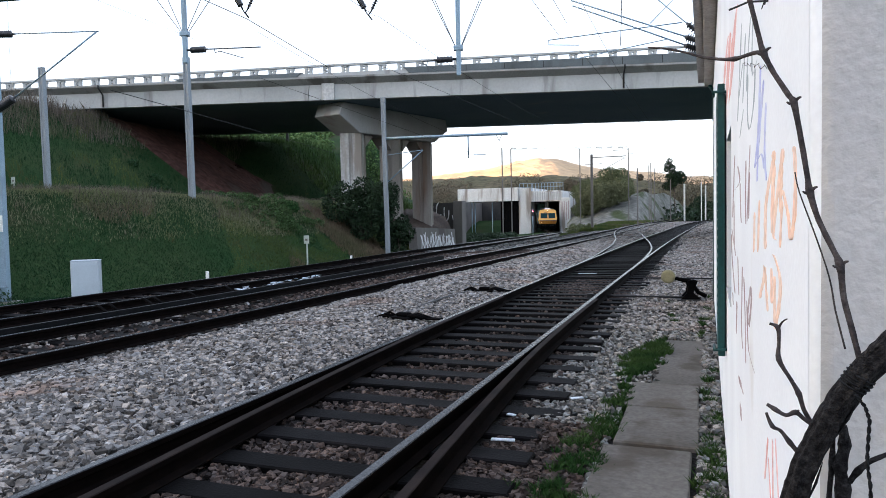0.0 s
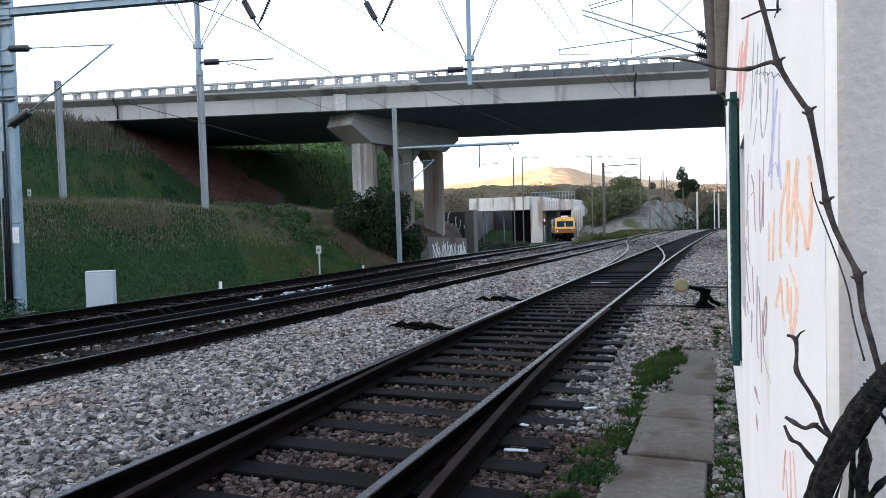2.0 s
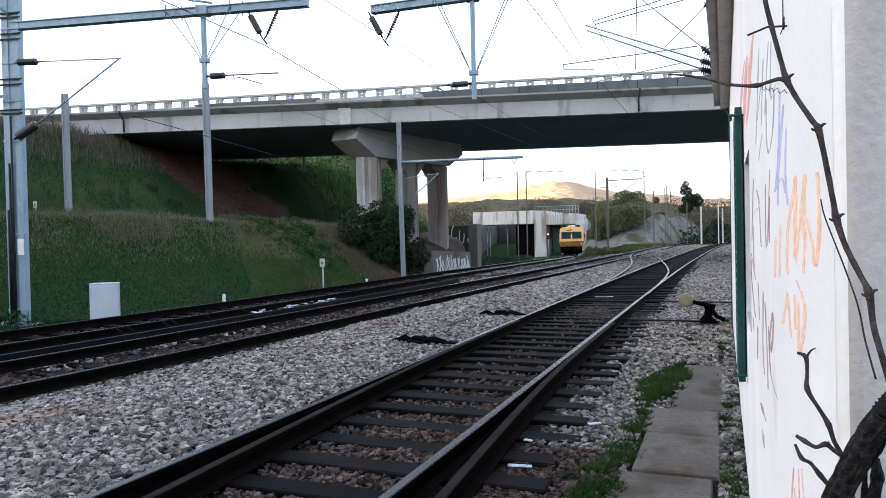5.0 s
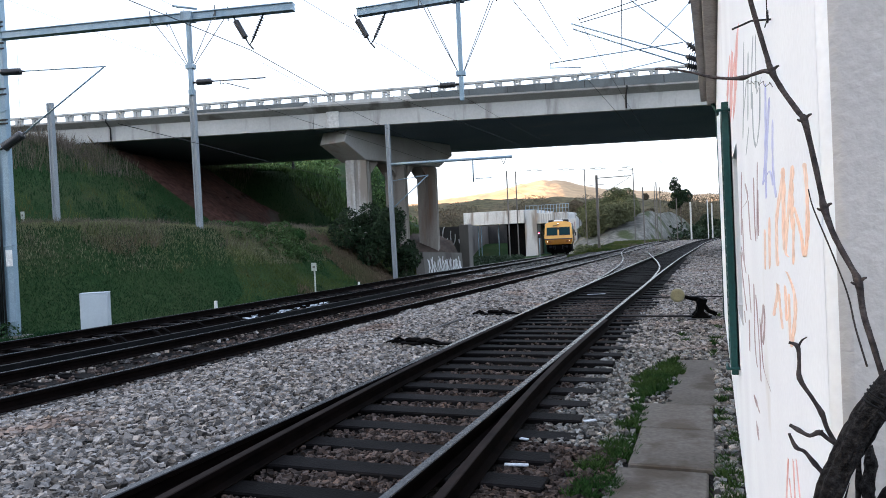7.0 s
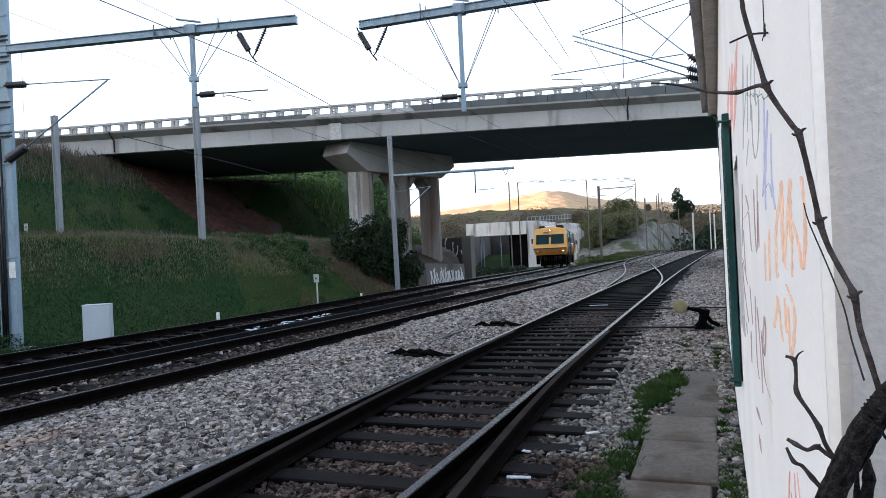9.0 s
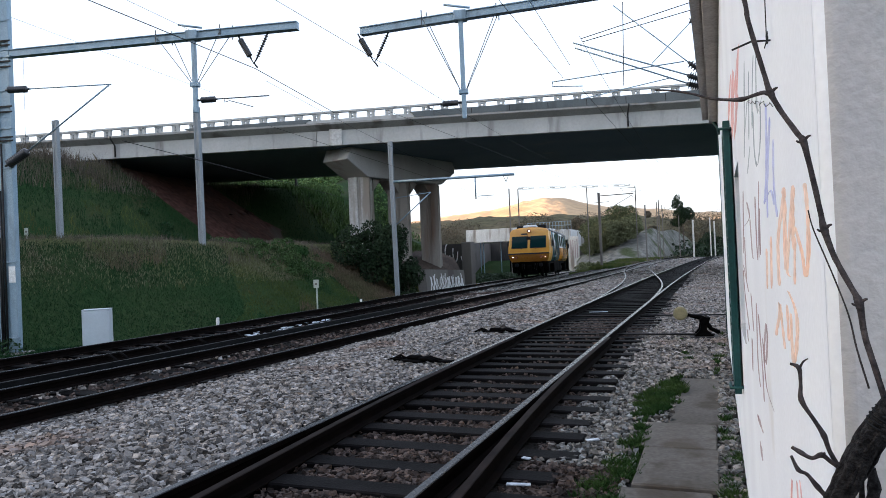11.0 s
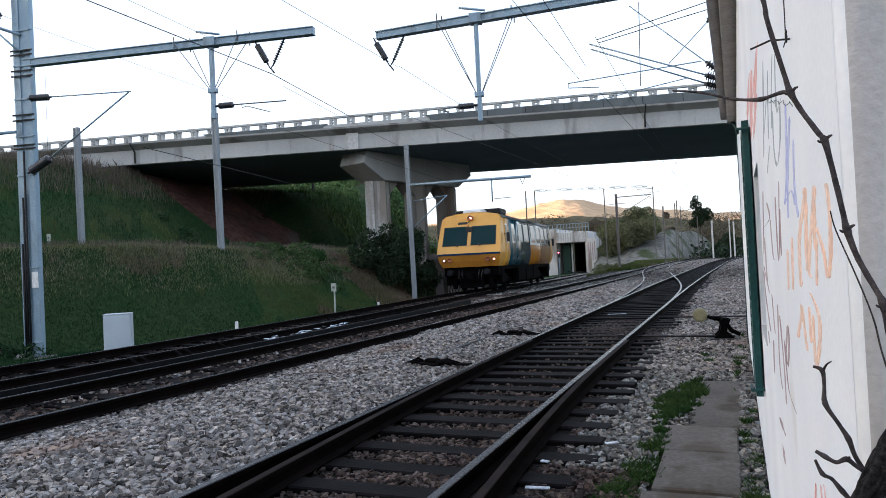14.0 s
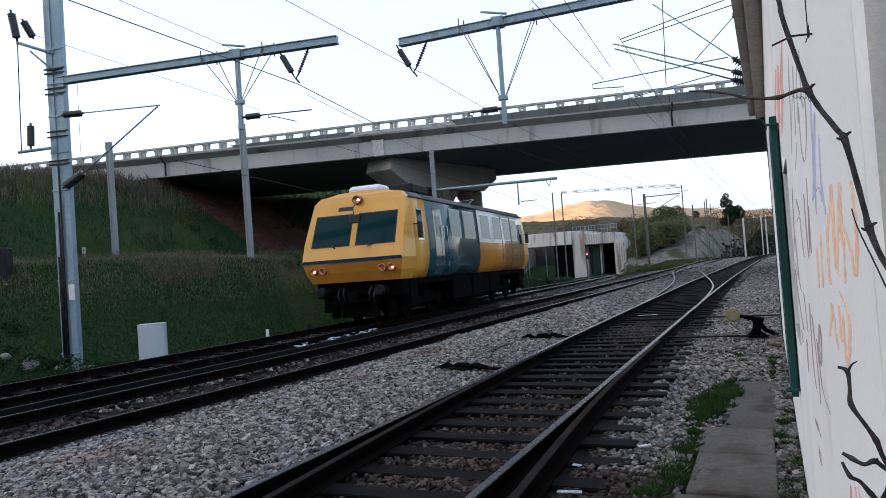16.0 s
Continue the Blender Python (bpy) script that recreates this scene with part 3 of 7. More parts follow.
def bridge():
    br = thing("road_bridge", BR, "long concrete road bridge with a pale edge beam and railing", "bridge")
    bm = bmesh.new()
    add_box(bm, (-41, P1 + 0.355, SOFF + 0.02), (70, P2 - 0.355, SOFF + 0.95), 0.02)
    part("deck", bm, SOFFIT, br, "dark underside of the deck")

    def climb(x):
        return 0.012 * (x + 0.5)
    # edge beams in lengths, each with a cantilevered cornice over it
    ends = (-55.0, -41.2, -30.5, -22.7, -10.75, 6.42, 25.5, 45.0, 70.0)
    for x0, x1 in zip(ends, ends[1:]):
        for side, y in ((1, P1), (-1, P2)):
            bm = bmesh.new()
            sweep(bm, [(x0 + 0.012, y, SOFF), (x1 - 0.012, y, SOFF)],
                  [(-0.35 * side, 0.0), (0.0, 0.0), (0.0, 0.84), (-0.35 * side, 0.84)])
            beam = part("edge_beam", bm, CONCRETE, br, "weathered concrete edge beam")
            bm = bmesh.new()
            sweep(bm, [(x0 + 0.006, y, SOFF), (x1 - 0.006, y, SOFF)],
                  [(-0.5 * side, 0.842), (0.012 * side, 0.842), (0.40 * side, 1.10), (0.42 * side, 1.12), (0.42 * side, 1.22), (-0.5 * side, 1.22)])
            part("cornice", bm, CORNICE, beam, "stained cantilevered cornice, toned darker for the shade on it")
    # kerb upstand: bare concrete in places, dark cladding in others
    for x0, x1, mat in ((-55, -18.1, CONCRETE), (-18.0, -11.3, CLADDING), (-11.2, -5.1, CONCRETE), (-5.0, 70, CLADDING)):
        for y0, y1 in ((P1 - 0.38, P1 - 0.05), (P2 + 0.05, P2 + 0.38)):
            bm = bmesh.new()
            dark = mat is CLADDING
            prism(bm, x0, x1, SOFF + 1.224, (SOFF + 1.50 + climb(x0) + 0.08 * dark, SOFF + 1.50 + climb(x1) + 0.08 * dark), y0 - 0.05 * dark, y1, 0.35 if dark else 0.0)
            part("kerb", bm, mat, br, "dark cladding panel" if dark else "pale kerb upstand")
    # bolted seams of the cladding
    x = -4.0
    while x < 22:
        bm = bmesh.new()
        add_box(bm, (x - 0.015, P1 - 0.445, SOFF + 1.24), (x + 0.015, P1 - 0.428, SOFF + 1.53 + climb(x)))
        part("seam", bm, SOOTY, br)
        x += 2.06
    post = bmesh.new()
    add_box(post, (-0.20, -0.10, 0), (-0.05, 0.10, 0.34), 0.012)
    add_box(post, (0.05, -0.10, 0), (0.20, 0.10, 0.34), 0.012)
    add_box(post, (-0.06, -0.07, 0.10), (0.06, 0.07, 0.17), 0.0)
    add_box(post, (-0.22, -0.10, 0.28), (0.22, 0.10, 0.36), 0.0)
    me = bpy.data.meshes.new("railing_post")
    post.to_mesh(me)
    post.free()
    me.materials.append(CONCRETE)
    for y in (P1 - 0.2, P2 + 0.2):
        bm = bmesh.new()
        sweep(bm, [(-55, y, SOFF + 1.88 + climb(-55)), (71, y, SOFF + 1.88 + climb(71))], [(-0.12, 0), (0.12, 0), (0.12, 0.10), (-0.12, 0.10)])
        part("railing", bm, CONCRETE, br, "pale hand rail")
    for k in range(118):
        x = -53.9 + 1.03 * k
        ob = new("railing_post", me)
        ob.parent = br
        ob.matrix_local = pose(x, P1 - 0.2, SOFF + 1.50 + climb(x))
    # pier: cap with splayed ends on three columns
    a, b = BR.inverted() @ Vector((-20.3, 34.9, 0)), BR.inverted() @ Vector((-17.5, 46.3, 0))
    along = (b - a).normalized()
    side = along.cross(Vector((0, 0, 1)))
    bm = bmesh.new()
    rows = []
    for s_top, s_low, low in ((0.65, 0.35, -0.72), (2.1, 2.1, -1.62), (9.6, 9.6, -1.62), (11.0, 11.2, -0.72)):
        rows.append([bm.verts.new(a + along * s + side * w + Vector((0, 0, SOFF + h)))
                     for s, w, h in ((s_top, -0.97, 0.0), (s_top, 0.97, 0.0), (s_low, 0.97, low), (s_low, -0.97, low))])
    for r0, r1 in zip(rows, rows[1:]):
        for i in range(4):
            bm.faces.new((r0[i], r0[(i + 1) % 4], r1[(i + 1) % 4], r1[i]))
    bm.faces.new(rows[0])
    bm.faces.new(list(reversed(rows[-1])))
    bmesh.ops.bevel(bm, geom=list(bm.edges), offset=0.03, segments=1, affect="EDGES")
    part("pier_cap", bm, PIER_CAP, br, "hammerhead pier cap of bare concrete")
    for s in (2.5, 6.1, 9.45):
        p = a + along * s
        m = Matrix.Translation(p) @ Matrix.Rotation(math.atan2(along.y, along.x), 4, "Z")
        bm = bmesh.new()
        sweep(bm, [m @ Vector((0, 0, -1.2)), m @ Vector((0, 0, SOFF - 1.6))],
              [(-0.66, -0.62), (-0.12, -0.62), (-0.08, -0.50), (0.08, -0.50), (0.12, -0.62), (0.66, -0.62), (0.66, -0.12), (0.54, -0.08), (0.54, 0.08), (0.66, 0.12), (0.66, 0.62),
               (0.12, 0.62), (0.08, 0.50), (-0.08, 0.50), (-0.12, 0.62), (-0.66, 0.62), (-0.66, 0.12), (-0.54, 0.08), (-0.54, -0.08), (-0.66, -0.12)], up=(1, 0, 0))
        # first column in the white concrete, the other two in the browner one
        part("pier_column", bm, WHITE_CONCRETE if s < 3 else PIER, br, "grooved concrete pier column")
    for s, way in ((3.05, 1), (5.5, -1), (6.7, 1), (8.85, -1)):
        p = a + along * s
        bm = bmesh.new()
        tri = [[bm.verts.new(p + side * w + along * (way * u) + Vector((0, 0, SOFF + h))) for u, h in ((0.0, -1.61), (0.75, -1.61), (0.0, -2.35))] for w in (-0.5, 0.5)]
        bm.faces.new(tri[0])
        bm.faces.new(list(reversed(tri[1])))
        for i in range(3):
            bm.faces.new((tri[0][i], tri[0][(i + 1) % 3], tri[1][(i + 1) % 3], tri[1][i]))
        part("haunch", bm, PIER, br)
    bm = bmesh.new()
    add_box(bm, (-9.98, P1 - 0.10, SOFF - 0.03), (-9.27, P1 + 0.05, SOFF + 0.90), 0.02)
    part("pilaster", bm, WHITE_CONCRETE, br, "pale block over the pier")
    for x in (6.42, -22.7):
        bm = bmesh.new()
        add_tube(bm, [(x, P1 - 0.48, SOFF + 1.2), (x, P1 - 0.48, SOFF + 1.05), (x, P1 - 0.05, SOFF + 0.72), (x, P1 - 0.05, SOFF + 0.06)], 0.045, 8)
        part("drain_pipe", bm, SOOTY, br, "dark drain pipe on the edge beam")
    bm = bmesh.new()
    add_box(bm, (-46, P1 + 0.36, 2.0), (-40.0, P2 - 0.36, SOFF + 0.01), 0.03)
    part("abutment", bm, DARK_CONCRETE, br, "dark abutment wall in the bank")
    return br


bridge()


# ---- the trackside building ----
def building():
    b = thing("trackside_building", None, "whitewashed trackside building with spray-painted scrawls on its wall", "building")
    bm = bmesh.new()
    X, Y0, Y1, TOP = 0.128, 1.0, 14.6, 3.95
    wy0, wy1, wz0, wz1 = 4.05, 4.97, 1.0, 1.98
    # the wall facing the tracks, with the window opening through it
    for low, high in (((X, Y0, -0.5), (X + 0.25, wy0, TOP)), ((X, wy1, -0.5), (X + 0.25, Y1, TOP)), ((X, wy0, -0.5), (X + 0.25, wy1, wz0)), ((X, wy0, wz1), (X + 0.25, wy1, TOP))):
        add_box(bm, low, high)
    bmesh.ops.remove_doubles(bm, verts=bm.verts, dist=1e-4)
    part("track_wall", bm, RENDERED, b, "whitewashed rendered wall")
    bm = bmesh.new()
    add_box(bm, (X + 0.253, Y0, -0.5), (6.25, Y0 + 0.22, TOP))
    end = part("end_wall", bm, RENDERED, b, "end wall")
    bm = bmesh.new()
    R = 0.026
    arc = [(X + R - R * math.cos(a), Y0 - R * math.sin(a)) for a in np.linspace(0, math.pi / 2, 9)]
    outline = arc + [(6.5, Y0 - R), (6.5, Y0 - 0.002), (X + 0.001, Y0 - 0.002)]
    rows = [[bm.verts.new((x, y, z)) for x, y in outline] for z in (-0.5, TOP - 0.002)]
    for i in range(len(outline)):
        f = bm.faces.new((rows[0][i], rows[0][(i + 1) % len(outline)], rows[1][(i + 1) % len(outline)], rows[1][i]))
        f.material_index, f.smooth = (1 if i < 5 else 0), i < 8
    bm.faces.new(rows[0])
    bm.faces.new(list(reversed(rows[1])))
    part("rough_cast", bm, (GREY_RENDER, RENDERED), end, "grey rough-cast coat")
    bm = bmesh.new()
    add_box(bm, (X + 0.25, Y1 - 0.25, -0.5), (6.5, Y1, TOP))
    add_box(bm, (6.25, Y0, -0.5), (6.5, Y1, TOP))
    part("back_wall", bm, RENDERED, b)
    bm = bmesh.new()
    add_box(bm, (-0.035, 0.8, TOP), (6.7, Y1 + 0.25, TOP + 0.09), 0.01)
    part("eave", bm, EAVE, b, "brownish boarded eave")
    bm = bmesh.new()
    sweep(bm, [(3.3, 0.8, TOP + 0.09), (3.3, Y1 + 0.25, TOP + 0.09)], [(-3.45, 0), (3.45, 0), (0, 1.5)])
    part("roof", bm, EAVE, b)
    bm = bmesh.new()
    for low, high in (((X + 0.05, wy0, wz0), (X + 0.11, wy0 + 0.06, wz1)), ((X + 0.05, wy1 - 0.06, wz0), (X + 0.11, wy1, wz1)),
                      ((X + 0.05, wy0 + 0.06, wz1 - 0.06), (X + 0.11, wy1 - 0.06, wz1)), ((X + 0.05, wy0 + 0.06, wz0), (X + 0.11, wy1 - 0.06, wz0 + 0.06))):
        add_box(bm, low, high, 0.004)
    window = part("window", bm, GREEN_PAINT, b, "green-framed window")
    bm = bmesh.new()
    add_box(bm, (X + 0.075, wy0 + 0.06, wz0 + 0.06), (X + 0.082, wy1 - 0.06, wz1 - 0.06))
    part("pane", bm, GLASS, window)
    bm = bmesh.new()
    add_box(bm, (X - 0.004, wy0 + 0.004, wz0 + 0.002), (X + 0.048, wy1 - 0.004, wz0 + 0.02), 0.004)
    part("sill", bm, GREY_RENDER, window)
    # shutter folded back on the wall: frame with slats
    sy0, sy1, sz0, sz1 = 5.0, 5.75, 0.55, 2.36
    bm = bmesh.new()
    add_box(bm, (0.108, sy0 + 0.07, sz0 + 0.08), (0.116, sy1 - 0.07, sz1 - 0.08), 0.002)
    shutter = part("shutter", bm, GREEN_PAINT, b, "green wooden shutter folded back")
    for low, high in (((0.074, sy0, sz0), (0.118, sy0 + 0.07, sz1)), ((0.074, sy1 - 0.07, sz0), (0.118, sy1, sz1)), ((0.074, sy0 + 0.07, sz0), (0.118, sy1 - 0.07, sz0 + 0.08)),
                      ((0.074, sy0 + 0.07, sz1 - 0.08), (0.118, sy1 - 0.07, sz1))):
        bm = bmesh.new()
        add_box(bm, low, high, 0.004)
        part("shutter_frame", bm, GREEN_PAINT, shutter)
    for k in range(24):
        z = sz0 + 0.11 + k * 0.066
        bm = bmesh.new()
        add_box(bm, (-0.018, sy0 + 0.07, -0.004), (0.018, sy1 - 0.07, 0.004), m=pose(0.092, 0, z, 0, 35, 0))
        part("slat", bm, GREEN_PAINT, shutter)
    for z in (sz0 + 0.05, sz1 - 0.06):
        bm = bmesh.new()
        add_tube(bm, [(X + 0.01, sy0 - 0.02, z), (0.05, sy0 - 0.05, z), (0.05, sy0 + 0.14, z)], 0.010, 6)
        part("hinge", bm, GREEN_PAINT, shutter)
    bm = bmesh.new()
    add_tube(bm, [(0.14, 14.68, -0.3), (0.14, 14.68, 3.8), (0.06, 14.66, 3.96)], 0.035, 10)
    part("downpipe", bm, GREEN_PAINT, b, "dark green downpipe")
    return b


building()

# ---- overhead line: masts, booms and wires ----
BOOM = [(-0.11, -0.10), (0.11, -0.10), (0.11, -0.08), (0.07, -0.07), (0.07, 0.08), (0.11, 0.085), (0.11, 0.105), (-0.11, 0.105), (-0.11, 0.085), (-0.07, 0.08),
        (-0.07, -0.07), (-0.11, -0.08)]


def bar(name, points, r, mat, parent, label="", n=6):
    bm = bmesh.new()
    add_tube(bm, points, r, n)
    return part(name, bm, mat, parent, label)


def strain(name, p0, p1, parent, r=0.09, sheds=6):
    bm = bmesh.new()
    insulator(bm, p0, p1, r, sheds)
    return part(name, bm, PORCELAIN, parent, "dark ribbed insulator")


def hanger(parent, top, drop, way, arm, stays, knot):
    """A drop post under the boom with stays, an insulator and its steady arm."""
    x, y, z = top
    bm = bmesh.new()
    add_box(bm, (x - 0.055, y - 0.055, z - drop), (x + 0.055, y + 0.055, z - 0.1), 0.01)
    post = part("drop_post", bm, GALV, parent, "galvanised drop post")
    for dx, dy in stays:
        bar("stay", [(x + dx, y + dy, z + 0.05), (x + 0.07 * (1 if dx > 0 else -1), y + dy * 0.4, z - knot)], 0.011, GALV_DULL, post, n=5)
        bar("stay_bolt", [(x + dx, y + dy, z - 0.16), (x + dx, y + dy, z + 0.22)], 0.016, GALV_DULL, post, n=5)
    bm = bmesh.new()
    add_box(bm, (x - 0.12, y - 0.075, z - knot - 0.09), (x + 0.12, y + 0.075, z - knot + 0.03), 0.012)
    part("collar", bm, GALV, post)
    bm = bmesh.new()
    add_box(bm, (x - 0.16, y - 0.15, z - 0.12), (x + 0.16, y + 0.15, z + 0.13), 0.015)
    add_tube(bm, [(x - 0.42, y, z + 0.34), (x + 0.25, y, z + 0.20)], 0.03, 6)
    part("boom_clamp", bm, GALV, post)
    zz = z - drop * 0.84
    bar("insulator_pin", [(x, y, zz), (x + 0.14 * way, y, zz)], 0.03, DARK_STEEL, post)
    strain("insulator", (x + 0.1 * way, y, zz), (x + 0.62 * way, y, zz + 0.0), post, 0.085, 5)
    bar("steady_arm", [(x + 0.6 * way, y, zz), (x + arm * way, y, zz - 0.02)], 0.018, GALV_DULL, post)
    bar("registration_arm", [(x + 0.80 * way, y, zz + 0.0), (x + 0.81 * way, y, zz - 0.10), (x + 0.95 * way, y, zz - 0.07), (x + (arm - 0.45) * way, y, zz - 0.28)], 0.012, GALV_DULL, post, n=5)


def vee(parent, p, wide=0.8, deep=0.85):
    """A vee of two insulators under a boom."""
    x, y, z = p
    low = (x, y, z - deep)
    strain("insulator", (x - wide / 2, y, z - 0.15), (x - 0.08, y, z - deep + 0.1), parent, 0.085, 6)
    strain("insulator", (x + wide / 2, y, z - 0.1), (x + 0.05, y, z - deep + 0.06), parent, 0.06, 9)
    bar("clamp", [(x - 0.10, y, z - deep + 0.12), (x - 0.02, y, z - deep - 0.02), (x + 0.06, y, z - deep + 0.08)], 0.02, DARK_STEEL, parent)
    bar("clamp", [(x - 0.02, y, z - deep), (x + 0.08, y, z - deep - 0.14)], 0.022, DARK_STEEL, parent)
    bar("link", [(x - wide / 2 - 0.04, y, z - 0.06), (x - wide / 2 + 0.01, y, z - 0.17)], 0.02, DARK_STEEL, parent)
    bar("link", [(x + wide / 2 + 0.02, y, z - 0.06), (x + wide / 2 - 0.01, y, z - 0.12)], 0.02, DARK_STEEL, parent)


def lattice_mast(at, top, parent_label):
    """A steel mast of two channels with battens, on a concrete foot."""
    x, y, z = at
    m = thing("catenary_mast", pose(x, y, z, 0, 0, 13), parent_label, "catenary mast", "overhead line masts")
    h = top - z
    for side, name in ((-1, "channel"), (1, "channel")):
        bm = bmesh.new()
        sweep(bm, [(0.17 * side, 0, 0), (0.17 * side, 0, h)], [(-0.10, -0.085), (0.10, -0.085), (0.10, 0.085), (0.07, 0.085), (0.07, -0.06), (-0.07, -0.06), (-0.07, 0.085), (-0.10, 0.085)],
              up=(0, 1, 0))
        part(name, bm, GALV, m)
    bm = bmesh.new()
    add_box(bm, (-0.075, -0.055, 0.05), (0.075, -0.03, h - 0.02), 0.0)
    part("web_plate", bm, GALV, m)
    for k in (0.5, 2.6, 5.2, 6.3, 7.35, 8.3, 8.75, 9.3):
        if k < h:
            bm = bmesh.new()
            add_box(bm, (-0.28, -0.11, k), (0.28, -0.09, k + 0.045), 0.004)
            add_tube(bm, [(0.27, -0.10, k + 0.03), (0.36, -0.10, k + 0.03)], 0.02, 6)
            part("clamp", bm, GALV, m)
    bm = bmesh.new()
    add_box(bm, (-0.45, -0.35, -0.5), (0.45, 0.35, 0.12), 0.03)
    part("footing", bm, ROUGH_CONCRETE, m)
    return m


def gantry():
    m = lattice_mast((-18.3, 13.7, -0.7), 13.5, "tall galvanised steel catenary mast of riveted channels")
    inv = m.matrix_world.inverted()

    def at(p):
        return inv @ Vector(p)
    boom = [(-18.3, 13.7, 7.7), (-9.85, 15.55, 7.7)]
    bm = bmesh.new()
    sweep(bm, [at(p) for p in boom], BOOM)
    part("boom", bm, GALV, m, "blue-grey steel boom")
    d = Vector(boom[1]) - Vector(boom[0])
    hanger(m, at(Vector(boom[0]) + d * 0.663), 2.05, 1, 2.05, ((-1.02, -0.1), (-0.66, 0.1), (0.80, -0.1), (1.06, 0.1)), 1.27)
    vee(m, at(Vector(boom[0]) + d * 0.858))
    bar("tell_tale", [at((-17.6, 13.8, 7.55)), at((-17.62, 13.8, 5.1))], 0.006, DARK_STEEL, m, n=4)
    for z in (8.02, 7.9, 7.45, 7.3, 6.2, 6.05, 5.35, 5.25):
        bm = bmesh.new()
        add_box(bm, (-0.33, -0.135, z + 0.7), (0.36, -0.112, z + 0.745), 0.004)
        part("clamp_strap", bm, DARK_STEEL, m)
    # side arms on the mast with switch insulators
    bar("side_arm", [at((-18.3, 13.62, 8.5)), at((-19.14, 13.11, 8.86))], 0.045, GALV, m)
    bar("side_arm", [at((-18.3, 13.6, 8.0)), at((-18.85, 13.3, 8.6))], 0.03, GALV, m)
    strain("insulator", at((-19.12, 13.12, 8.9)), at((-19.2, 13.02, 9.8)), m, 0.12, 6)
    strain("insulator", at((-18.73, 13.35, 8.95)), at((-18.9, 13.15, 9.5)), m, 0.11, 6)
    bar("side_arm", [at((-18.4, 13.45, 5.74)), at((-19.2, 13.02, 5.67))], 0.045, GALV, m)
    strain("insulator", at((-18.86, 13.17, 5.75)), at((-18.84, 13.19, 6.5)), m, 0.11, 6)
    bar("drop_wire", [at((-19.12, 13.12, 8.85)), at((-19.1, 13.05, 5.7))], 0.015, DARK_STEEL, m, n=5)
    strain("insulator", at((-17.95, 13.5, 6.63)), at((-17.36, 13.79, 6.65)), m, 0.10, 5)
    bar("pull_off", [at((-17.4, 13.77, 6.65)), at((-14.8, 14.14, 6.52))], 0.018, GALV, m)
    bar("cantilever", [at((-14.86, 14.12, 6.5)), at((-17.44, 13.74, 4.95))], 0.022, GALV, m)
    strain("insulator", at((-17.40, 13.75, 4.98)), at((-18.1, 13.54, 4.55)), m, 0.13, 6)
    for dx, top in ((-0.02, 5.2), (-0.10, 3.9), (-0.17, 2.6)):
        bar("cable_pipe", [(dx, -0.12, 0.1), (dx, -0.12, top + 0.7)], 0.028, DARK_STEEL, m, "dark cable pipe")
    bm = bmesh.new()
    add_box(bm, (0.08, -0.125, 2.05), (0.28, -0.112, 2.50), 0.003)
    part("number_board", bm, WHITE_PAINT, m, "blank white plate")
    # the boom that comes in from the other side
    n = lattice_mast((3.5, 17.35, -0.4), 9.5, "galvanised steel catenary mast behind the building")
    inv2 = n.matrix_world.inverted()
    boom = [(-8.65, 16.77, 7.7), (3.5, 17.5, 7.75)]
    bm = bmesh.new()
    sweep(bm, [inv2 @ Vector(p) for p in boom], BOOM)
    part("boom", bm, GALV, n, "blue-grey steel boom")
    d = Vector(boom[1]) - Vector(boom[0])
    hanger(n, inv2 @ (Vector(boom[0]) + d * 0.229), 2.64, -1, 0.95, ((-1.0, -0.1), (-0.9, 0.1), (0.93, -0.1), (0.98, 0.1)), 1.92)
    vee(n, inv2 @ (Vector(boom[0]) + d * 0.03))
    return m


gantry()


